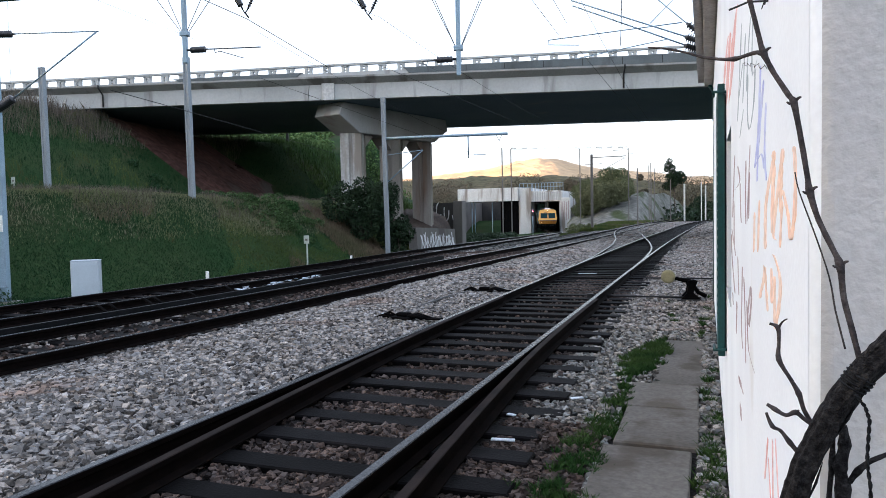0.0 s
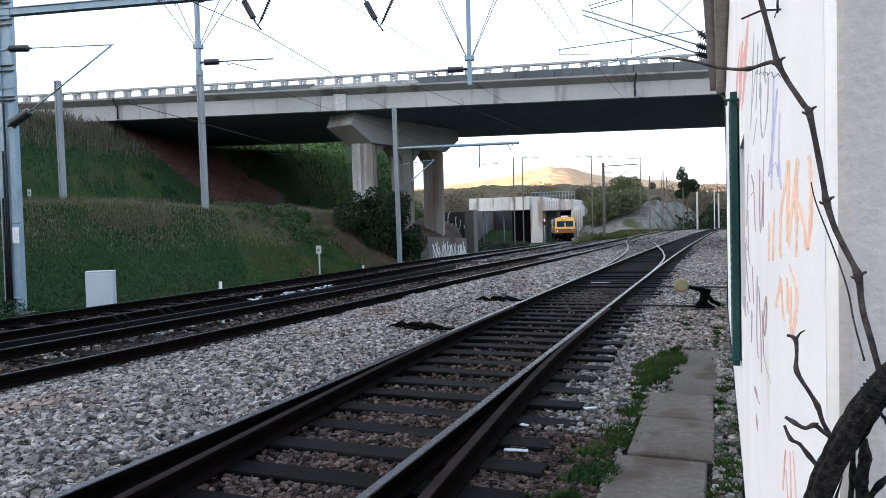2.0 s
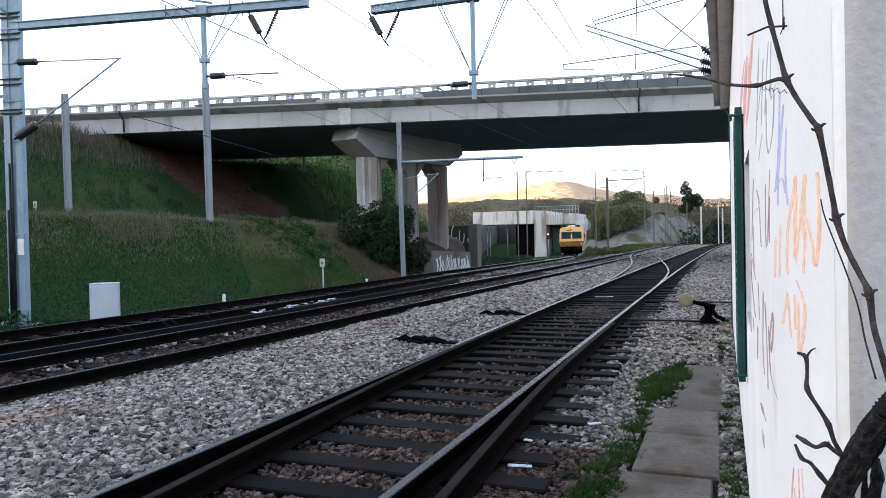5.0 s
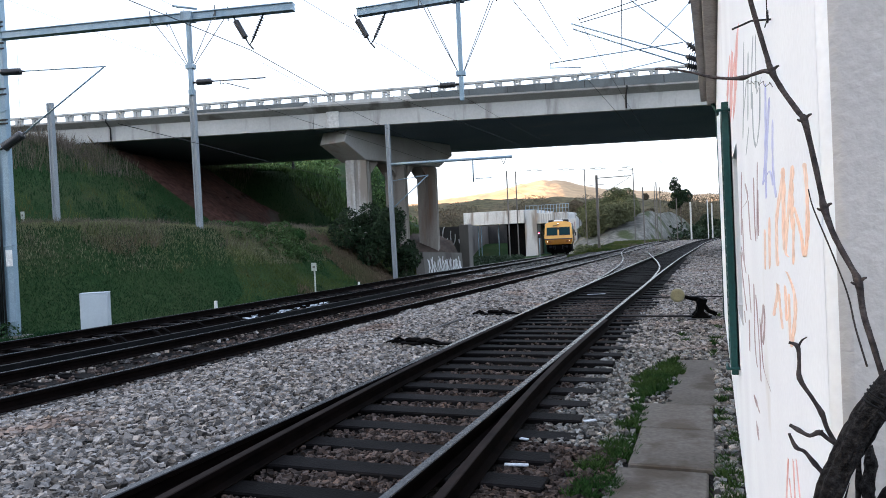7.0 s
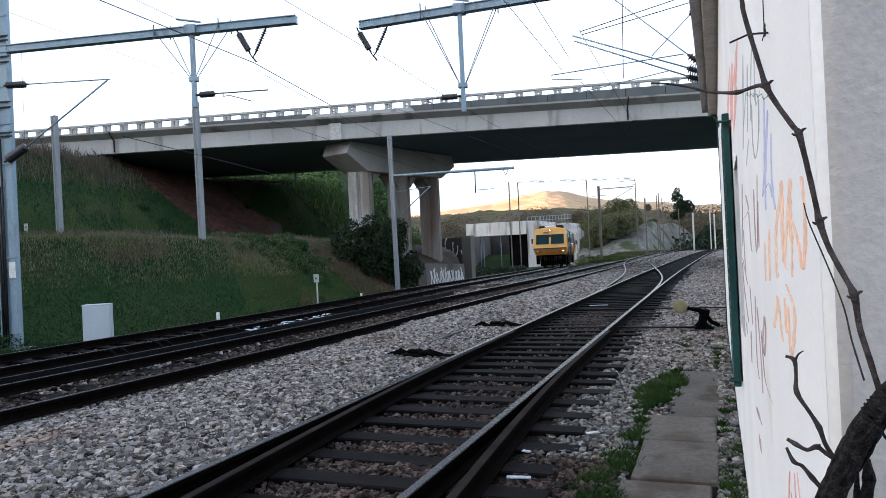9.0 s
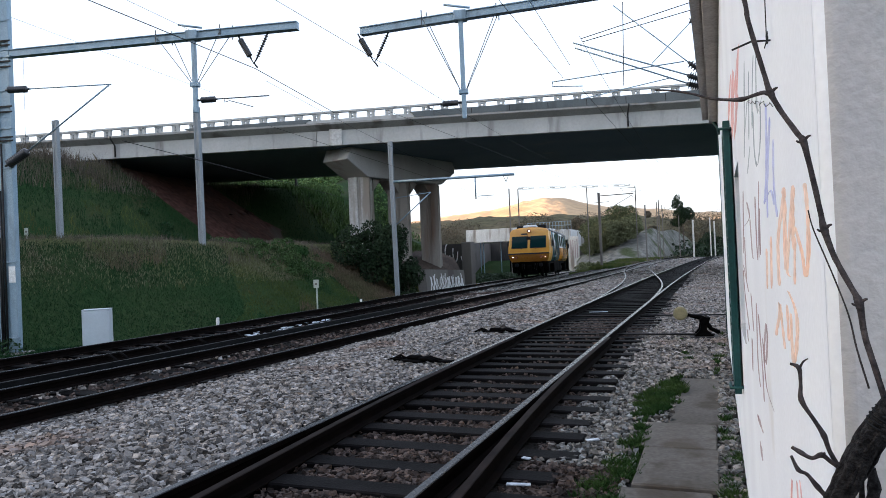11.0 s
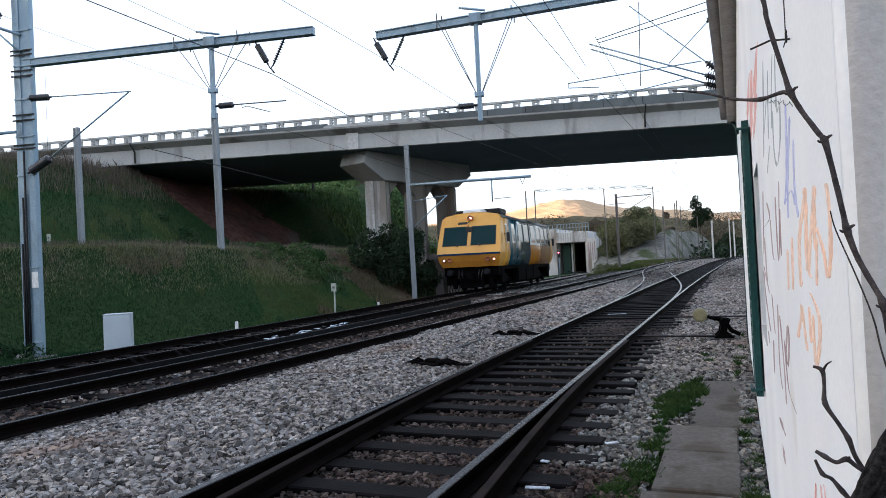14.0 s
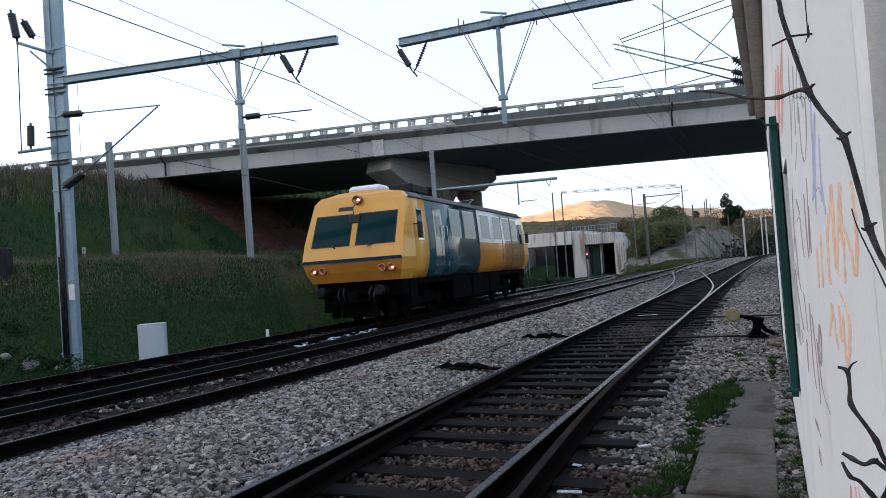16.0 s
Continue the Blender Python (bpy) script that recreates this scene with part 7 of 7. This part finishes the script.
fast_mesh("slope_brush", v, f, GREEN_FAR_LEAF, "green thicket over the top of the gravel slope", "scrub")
pts = [(*polar(b, r), float(ground_z(*polar(b, r))) + 0.2) for b, r in zip(g.uniform(-21.5, -15.0, 170), g.uniform(70, 122, 170))]
pts = [p for p in pts if p[0] < float(far_x(p[1])) - 3.2]
v, f = leaf_cloud(pts, g.uniform(0.4, 0.9, len(pts)), 20000, 0.13, 46, 0.8)
fast_mesh("hollow_brush", v, f, LEAF, "dark brush in the hollow before the underpass", "scrub")

# far masts along the line; the pale ones carry bright light in their colour
for b, r, top, mat_r, arm, pale in ((-8.63, 70, 7.2, 0.22, 3.3, 0), (-15.76, 110, 11.9, 0.16, 0, 0), (-15.04, 117, 12.4, 0.16, 0, 0), (-9.55, 117, 12.05, 0.14, 0, 0), (-5.8, 120, 12.1, 0.14, -2.5, 0),
                                    (-5.12, 95, 7.27, 0.16, 0, 0), (-4.25, 125, 9.45, 0.14, 0, 0), (-4.1, 100, 8.2, 0.13, 0, 0), (-3.85, 118, 8.5, 0.12, 0, 0), (-2.65, 125, 6.9, 0.14, 0, 0),
                                    (-1.63, 125, 6.1, 0.26, 0, 1), (-0.4, 130, 6.5, 0.18, 0, 1), (-0.1, 125, 5.7, 0.22, 0, 1)):
    x, y = polar(b, r)
    m = pole(x, y, float(ground_z(x, y)) - 0.2, top, "far line pole beside the curve, white for the light on it" if pale else "far grey line pole beside the curve", mat_r * 0.52, 0.0, WHITE_CONCRETE if pale else DARK_CONCRETE)
    if arm:
        z = top - float(ground_z(x, y))
        bar("arm", [(0, 0, z - 0.1), (arm, 0, z - 0.08)], 0.05, DARK_CONCRETE, m)
        bar("stay", [(0, 0, z - 1.9), (arm * 0.95, 0, z - 0.25)], 0.03, DARK_CONCRETE, m)
        bar("crossarm", [(-0.7, 0, z - 0.75), (1.0, 0, z - 0.72)], 0.03, DARK_CONCRETE, m)


def far_portal():
    """A slender lattice beam high over the far tracks."""
    p = thing("lattice_portal", None, "slender lattice beam high across the far tracks", "portal beam")
    a, b = Vector((*polar(-15.04, 117), 12.3)), Vector((*polar(-5.8, 120), 12.0))
    up = Vector((0, 0, 0.34))
    bar("chord", [a, b], 0.025, DARK_CONCRETE, p, n=4)
    bar("chord", [a + up, b + up], 0.025, DARK_CONCRETE, p, n=4)
    n = 22
    for k in range(n):
        q, r = a.lerp(b, k / n), a.lerp(b, (k + 1) / n)
        bar("web", [q, q + up] if k % 2 else [q + up * 0.5, r + up * 0.5], 0.05 if k % 2 == 0 else 0.02, DARK_CONCRETE, p, n=4)


far_portal()

x, y = polar(-33.0, 57)
pole(x, y, float(ground_z(x, y)) - 0.2, 8.6, "dark slim pole behind the bridge", 0.09, 0.0, SOOTY)


# ---- sleepers, stones and grass ----
lay_sleepers(near_track, near_x, flat, -8.05, 110, 0.578, sleeper_mesh(2.9), extra=lambda y: float(np.interp(y, [3, 8.9, TOE], [0.24, 0.07, 0])))
near_laid = list(LAID)
lay_sleepers(mid_track, mid_x, flat, -8.0, 90, 0.62, sleeper_mesh(2.6), -0.205)
lay_sleepers(far_track, far_x, far_z, -8.0, 90, 0.62, sleeper_mesh(2.6), -0.16)

BLOCK = np.array([(-1, -1, -1), (1, -1, -1), (1, 1, -1), (-1, 1, -1), (-1, -1, 1), (1, -1, 1), (1, 1, 1), (-1, 1, 1)]) * 0.78
BLOCK_F = np.array([(0, 2, 1), (0, 3, 2), (4, 5, 6), (4, 6, 7), (0, 1, 5), (0, 5, 4), (1, 2, 6), (1, 6, 5), (2, 3, 7), (2, 7, 6), (3, 0, 4), (3, 4, 7)])


def stones(name, x, y, z, size, mat, label, seed):
    """Sharp-edged stones, each pulled out of shape in its own way."""
    g = np.random.default_rng(seed)
    n = len(x)
    shape = BLOCK[None] * g.uniform(0.55, 1.3, (n, 8, 3)) * g.uniform(0.7, 1.3, (n, 1, 3))
    a, b = g.uniform(0, 6.28, n), g.uniform(-1.2, 1.2, n)
    ca, sa, cb, sb = np.cos(a), np.sin(a), np.cos(b), np.sin(b)
    px, py, pz = shape[..., 0], shape[..., 1], shape[..., 2]
    py, pz = py * cb[:, None] - pz * sb[:, None], py * sb[:, None] + pz * cb[:, None]
    px, py = px * ca[:, None] - py * sa[:, None], px * sa[:, None] + py * ca[:, None]
    s = np.asarray(size)[:, None]
    v = np.stack([px * s + x[:, None], py * s + y[:, None], pz * s * 0.8 + z[:, None]], -1).reshape(-1, 3)
    f = (np.arange(n)[:, None, None] * 8 + BLOCK_F[None]).reshape(-1, 3)
    return fast_mesh(name, v, f, mat, label, "ballast")


def scatter(n, x0, x1, y0, y1, seed, power=1.0):
    g = np.random.default_rng(seed)
    y = y0 + (y1 - y0) * g.uniform(0, 1, n) ** power
    return g.uniform(0, 1, n) * (x1 - x0) + x0, y, g


def off_rails(x, y, near=0.085):
    ok = np.ones(len(x), bool)
    for line in (near_x, mid_x, far_x):
        for s in (-1, 1):
            ok &= np.abs(x - line(y) - s * GAUGE / 2) > near
    ok &= ~((np.abs(x + 2.78 - GAUGE / 2 - 0.12) < 0.24) & (y < 7.5))
    return ok


sl_y = np.array(sorted(q[1] for q in near_laid))


def off_sleepers(x, y):
    i = np.clip(np.searchsorted(sl_y, y), 1, len(sl_y) - 1)
    d = np.minimum(np.abs(sl_y[i] - y), np.abs(sl_y[i - 1] - y))
    return (d > 0.125) | (np.abs(x - near_x(y) - 0.1) > 1.42)


x, y, g = scatter(42000, -8.0, -3.75, 2.6, 16, 51, 1.3)
ok = off_rails(x, y) & (x > mid_x(y) + 0.95)
x, y = x[ok], y[ok]
stones("ballast_stones", x, y, bed_z(x, y) + 0.012 + g.uniform(0, 0.022, len(x)), g.uniform(0.019, 0.038, len(x)), STONE, "grey crushed-stone ballast, stone by stone", 52)
x, y, g = scatter(66000, -8.5, -3.75, 15, 46, 53, 1.3)
ok = off_rails(x, y) & (x > mid_x(y) + 0.95)
x, y = x[ok], y[ok]
stones("ballast_stones", x, y, bed_z(x, y) + 0.012 + g.uniform(0, 0.03, len(x)), g.uniform(0.035, 0.065, len(x)), STONE, "grey crushed-stone ballast between the tracks", 54)
x, y, g = scatter(34000, -3.62, -1.42, 2.6, 18, 55, 1.2)
ok = off_rails(x, y) & off_sleepers(x, y)
# thinned by the left rail, so the near-black bed stands for its shadow
ok &= g.uniform(0, 1, len(x)) < np.interp(y, [2.6, 6.0, 7.5, 9.2, 14.0, 14.4, 17, 18], [0.9, 0.75, 0.32, 0.07, 0.07, 0.85, 0.85, 0.4]) * np.interp(x, [-3.45, -3.2, -2.95, -2.1], [0.05, 0.35, 1, 1])
x, y = x[ok], y[ok]
stones("ballast_stones", x, y, bed_z(x, y) + 0.008 + g.uniform(0, 0.02, len(x)), g.uniform(0.014, 0.032, len(x)), RUST_STONE, "brownish ballast stones between the sleepers", 56)
x, y, g = scatter(46000, -1.5, 0.5, 2.6, 50, 57, 1.7)
ok = off_rails(x, y) & off_sleepers(x, y) & ((y > 9.82) | (x < -0.70) | ((y > 7.2) & (x < -0.49)) | (x > -0.05)) & ((x < 0.11) | (y > 15))
x, y = x[ok], y[ok]
grimy = (y < 5.6) & (x < -0.72)
for k, mat in ((grimy, RUST_STONE), ((y < 10.5) & ~grimy, PATH_STONE), (y >= 10.5, STONE)):
    stones("ballast_stones", x[k], y[k], bed_z(x[k], y[k]) + 0.008 + g.uniform(0, 0.02, k.sum()), g.uniform(0.013, 0.030, k.sum()) * np.interp(y[k], [5, 30], [1, 1.6]), mat, "fine tan and grey ballast beside the track", 58)
x, y, g = scatter(60000, -8.5, 0.9, 44, 108, 61, 1.4)
x = x + np.interp(y, [44, 105, 110], [0, 2.6, 3.2])
ok = off_rails(x, y) & (np.abs(x - near_x(y)) > 1.0) & (np.abs(x - mid_x(y)) > 1.0)
x, y = x[ok], y[ok]
stones("ballast_stones", x, y, bed_z(x, y) + g.uniform(0, 0.04, len(x)), g.uniform(0.06, 0.11, len(x)), STONE, "pale ballast far along the tracks", 62)
x, y, g = scatter(36000, -14.2, -6.8, 4, 34, 59, 1.2)
ok = off_rails(x, y) & (x < mid_x(y) + 0.95) & (x > far_x(y) - 2.2)
ok &= g.uniform(0, 1, len(x)) < np.interp(y, [8, 14, 22], [0.22, 0.45, 1.0]) * (1 + 0.6 * wobble(x, y, 0.9, 3.0))
x, y = x[ok], y[ok]
stones("ballast_stones", x, y, bed_z(x, y) + 0.0 + g.uniform(0, 0.025, len(x)), g.uniform(0.022, 0.046, len(x)), RUST_STONE, "dirty brown ballast in the farther tracks", 60)


x, y, g = scatter(34000, 0, 1, 33, 106, 64, 1.2)
x = (far_x(y) - 1.7) * (1 - x) + (mid_x(y) + 1.0) * x
ok = off_rails(x, y) & ((x > mid_x(y) - 2.6) | (x < far_x(y) + 1.7))
x, y = x[ok], y[ok]
stones("ballast_stones", x, y, bed_z(x, y) + g.uniform(0, 0.035, len(x)), g.uniform(0.045, 0.08, len(x)) * np.interp(y, [33, 100], [0.8, 1.3]), PATH_STONE, "grey-brown ballast in the farther tracks", 69)
x, y, g = scatter(24000, -15.0, 1.4, -8, 4, 67)
ok = off_rails(x, y) & off_sleepers(x, y) & (y < np.where(x > -8, 2.6, 4.0)) & ((x < 0.05) | (y < 0.6)) & (np.hypot(x, y) > 0.4)
x, y = x[ok], y[ok]
stones("ballast_stones", x, y, bed_z(x, y) + g.uniform(0, 0.03, len(x)), g.uniform(0.03, 0.055, len(x)), STONE, "grey ballast behind the viewpoint", 68)
x, y, g = scatter(4200, 0, 1, 7, 30, 65, 1.2)
x = (far_x(y) + mid_x(y)) / 2 + 0.25 + (x - 0.5) * 1.5
ok = off_rails(x, y)
x, y = x[ok], y[ok]
stones("ballast_stones", x, y, bed_z(x, y) + g.uniform(0, 0.03, len(x)), g.uniform(0.025, 0.05, len(x)), STONE, "grey ballast under the cable run", 66)


def blades(name, x, y, z, tall, wide, mat, label, category, seed, lean=0.45):
    g = np.random.default_rng(seed)
    n = len(x)
    a, b = g.uniform(0, 6.28, n), g.uniform(0, 6.28, n)
    h = tall * g.uniform(0.5, 1.3, n)
    w = wide * g.uniform(0.7, 1.3, n)
    base = np.stack([x, y, z], -1)
    side = np.stack([np.cos(a), np.sin(a), 0 * a], -1) * w[:, None]
    bend = np.stack([np.cos(b), np.sin(b), 0 * b], -1) * (h * lean * g.uniform(0.2, 1, n))[:, None]
    mid = base + bend * 0.35 + np.stack([0 * h, 0 * h, h * 0.6], -1)
    tip = base + bend + np.stack([0 * h, 0 * h, h], -1)
    v = np.stack([base - side, base + side, mid + side * 0.7, tip, mid - side * 0.7], 1).reshape(-1, 3)
    return fast_mesh(name, v, np.arange(n * 5).reshape(-1, 5), mat, label, category)


# grass on the bank
def on_bank(n, y0, y1, out, width, seed):
    g = np.random.default_rng(seed)
    y = g.uniform(y0, y1, n)
    x = np.interp(y, TOE_Y, TOE_X) + out - g.uniform(0, 1, n) * width
    ok = (x < far_x(y) - 2.3) & (np.hypot(x, y) < 60)
    across = BR.inverted().to_3x3().row[1]
    q = across[0] * x + across[1] * y
    lengthwise = BR.inverted().to_3x3().row[0]
    ok &= (q < P1 + 1.0 + 0.25 * wobble(x, y, 0.5)) | (q > 49.0) | (lengthwise[0] * x + lengthwise[1] * y > -16.0 - 0.06 * (q - 43) + 0.5 * wobble(x, y, 0.6))
    x, y = x[ok], y[ok]
    return x, y, wobble(x, y, 1.1, 4.0) + 0.5 * wobble(x, y, 0.37, 2.0)


x, y, w = on_bank(230000, 4, 46, 1.6, 9.5, 70)
k = w - 2.4 * np.clip((21.5 - y) / 4, 0, 1) * np.clip(1.7 - (np.interp(y, TOE_Y, TOE_X) - x) / 2.4, 0, 1) > -0.1
blades("grass", x[k], y[k], ground_z(x[k], y[k]) - 0.03, 0.10 + 0.06 * np.clip(w[k], 0, 1), 0.008, GRASS, "rough green grass on the bank", "grass", 71, 0.9)
k = ~k
blades("grass", x[k], y[k], ground_z(x[k], y[k]) - 0.03, 0.11, 0.009, DARK_GRASS, "darker tufts of grass on the bank", "grass", 77, 0.9)
x, y, w = on_bank(22000, 6, 40, -3.2, 5.0, 72)
k = w > -0.2
blades("dry_grass", x[k], y[k], ground_z(x[k], y[k]) - 0.03, 0.34, 0.007, DRY_GRASS, "tall dry grass along the crest", "grass", 72, 0.6)
x, y, w = on_bank(26000, 17, 36, 0.6, 4.5, 74)
k = wobble(x, y, 1.8, 9.0) + 0.25 * w > 0.25
blades("russet_grass", x[k], y[k], ground_z(x[k], y[k]) - 0.02, 0.22, 0.010, RUSSET_GRASS, "withered russet grass patches on the bank", "grass", 75, 0.4)
x, y, w = on_bank(60000, 8, 46, -8, 15, 76)
k = w > -0.25
blades("grass", x[k], y[k], ground_z(x[k], y[k]) - 0.03, 0.20, 0.014, DARK_GRASS, "rank dark grass on the upper bank", "grass", 73)
k = ~k
blades("dry_grass", x[k], y[k], ground_z(x[k], y[k]) - 0.03, 0.24, 0.010, GRASS, "lighter grass on the upper bank", "grass", 78)
x, y, w = on_bank(70000, 46, 85, 0, 24, 79)
blades("grass", x, y, ground_z(x, y) - 0.03, 0.4 + 0.3 * np.clip(w, 0, 1), 0.035, SCRUB_GREEN, "rough grass behind the bridge", "grass", 81)

x, y, w = on_bank(110000, 6, 46, -2.2, 3.6, 90)
g = np.random.default_rng(98)
d = np.interp(y, TOE_Y, TOE_X) - x + 0.5 * wobble(x, y, 0.9, 6.0)
k = g.uniform(0, 1, len(x)) < np.clip((d - 1.2) / 3.4, 0, 1) ** 1.4 * (0.8 + 0.5 * w) * np.interp(y, [12, 20, 28], [0.3, 0.95, 1.7])
x, y, w = x[k], y[k], w[k]
blades("grass", x, y, ground_z(x, y) - 0.03, 0.15 + 0.08 * np.clip(w, 0, 1), 0.010, LIGHT_GRASS, "yellowish grass along the crest of the bank", "grass", 91, 0.5)
x, y, w = on_bank(30000, 27, 37, 0.8, 5.0, 92)
k = (wobble(x, y, 1.1, 4.0) > -0.35) & (np.hypot((x + 17.7) / 1.9, (y - 32.6) / 2.6) < 1 + 0.2 * w)
blades("russet_grass", x[k], y[k], ground_z(x[k], y[k]) - 0.02, 0.26, 0.011, RUSSET_GRASS, "withered russet grass at the end of the bank", "grass", 93, 0.5)
x, y, w = on_bank(24000, 8, 46, -15, 9, 82)
blades("dry_grass", x, y, ground_z(x, y) - 0.03, 0.55, 0.010, DRY_GRASS, "tall dry weeds on top of the bank", "grass", 83, 0.4)

g = np.random.default_rng(99)
b, r = np.radians(g.uniform(-57, -46, 9000)), g.uniform(42.5, 49, 9000)
x, y = r * np.sin(b), r * np.cos(b)
k = wobble(x, y, 0.8, 2.0) > -0.2
x, y = x[k], y[k]
blades("dry_scrub", x, y, ground_z(x, y) - 0.05, 0.95, 0.008, DRY_GRASS, "wispy grey-brown scrub on top of the bank", "scrub", 100, 0.5)

# rough verge between the parting tracks
g = np.random.default_rng(95)
y = g.uniform(66, 124, 42000)
s = g.uniform(0, 1, 42000)
x = (far_x(y) + 2.3) * (1 - s) + (mid_x(y) - 1.9) * s
z = np.maximum(bed_z(x, y), ground_z(x, y)) - 0.03
w = wobble(x, y, 2.3, 1.0)
k = (w > -0.15) & (mid_x(y) - far_x(y) > 6)
blades("grass", x[k], y[k], z[k], 0.34, 0.05, GRASS, "rough grass between the parting tracks", "grass", 96, 0.6)
k = (w <= -0.15) & (mid_x(y) - far_x(y) > 6)
blades("dry_grass", x[k], y[k], z[k], 0.3, 0.04, DRY_GRASS, "dry grass between the parting tracks", "grass", 97, 0.6)

# weeds along the slab path
def weeds(spots, seed, tall=0.12):
    g = np.random.default_rng(seed)
    xs, ys = [], []
    for cx, cy, rx, ry, n in spots:
        xs.append(cx + g.normal(0, rx * 0.5, n))
        ys.append(cy + g.normal(0, ry * 0.5, n))
    x, y = np.concatenate(xs), np.concatenate(ys)
    ok = (x < -0.62) | ((x > -0.10) & (x < 0.118)) | ((y > 7.6) & (x < -0.40))
    x, y = x[ok], y[ok]
    return blades("weeds", x, y, -0.215 + 0 * x, tall, 0.006, WEED, "fresh green weeds along the slab path", "weeds", seed + 1, 0.9)


SPOTS = []
g = random.Random(84)
for cx, cy, rx, ry, n in ((-0.74, 7.85, 0.08, 0.20, 46), (-0.68, 8.4, 0.08, 0.26, 75), (-0.58, 9.0, 0.06, 0.26, 46), (-0.75, 7.0, 0.03, 0.15, 5), (-0.76, 6.45, 0.05, 0.22, 13), (-0.74, 5.75, 0.06, 0.16, 16),
                          (-0.82, 5.25, 0.08, 0.22, 22), (-0.84, 4.7, 0.10, 0.25, 24), (-0.86, 4.0, 0.10, 0.4, 30),
                          (0.02, 6.4, 0.04, 0.9, 14), (0.03, 5.2, 0.04, 0.6, 16), (0.05, 4.2, 0.04, 0.7, 14), (-5.0, 9.3, 0.35, 0.35, 12), (-0.15, 12.4, 0.25, 1.6, 16), (-0.05, 10.8, 0.06, 0.6, 8)):
    for k in range(n):
        SPOTS.append((g.gauss(cx, rx), g.gauss(cy, ry), g.uniform(0.025, 0.06), g.uniform(0.03, 0.08), g.randrange(40, 100)))
weeds(SPOTS, 80, 0.075)

# loose stones on top of the ballast where the path runs closest
g = np.random.default_rng(63)
LOOSE = []
for k in range(8):
    me = bpy.data.meshes.new("stone")
    pts = BLOCK * g.uniform(0.6, 1.3, (8, 3)) * g.uniform(0.7, 1.3, (1, 3))
    me.from_pydata([tuple(p) for p in pts], [], [tuple(int(i) for i in t) for t in BLOCK_F])
    me.materials.append(LOOSE_STONE)
    LOOSE.append(me)
for k in range(300):
    x, y = g.uniform(-5.9, -3.95), g.uniform(4.0, 6.2)
    ob = new("stone", LOOSE[k % 8])
    ob.parent = bed
    ob.matrix_local = pose(x, y, float(bed_z(x, y)) + 0.035, g.uniform(-40, 40), g.uniform(-40, 40), g.uniform(0, 360)) @ Matrix.Scale(float(g.uniform(0.02, 0.036)), 4)


# ---- what moves: the railcar runs in along the far track ----
def front_y(distance):
    """Where on the far track a point lies that far from the camera."""
    ys = np.linspace(5, 160, 3101)
    return float(np.interp(distance, np.hypot(far_x(ys), ys), ys))


def motions():
    rows, L = [], LENGTH
    for k in range(33):
        t = k * 0.5
        y = front_y(21.7 + 7.3 * (16 - t)) - 0.3
        ya, yb = y + 3.0, y + L - 3.0
        a, b = Vector((float(far_x(ya)), ya, float(far_z(ya)))), Vector((float(far_x(yb)), yb, float(far_z(yb))))
        mid, d = (a + b) / 2, b - a
        rows.append((t, pose(mid.x, mid.y, mid.z, math.degrees(math.atan2(d.z, d.xy.length)), 0, -math.degrees(math.atan2(d.x, d.y)))))
    walk(car, rows)
    for axle, y in WHEELS:
        walk(axle, [(k / 15, pose(0, y, 0.42, k * 7.3 / 15 / 0.42 * 57.2958, 0, 0)) for k in range(241)])


motions()
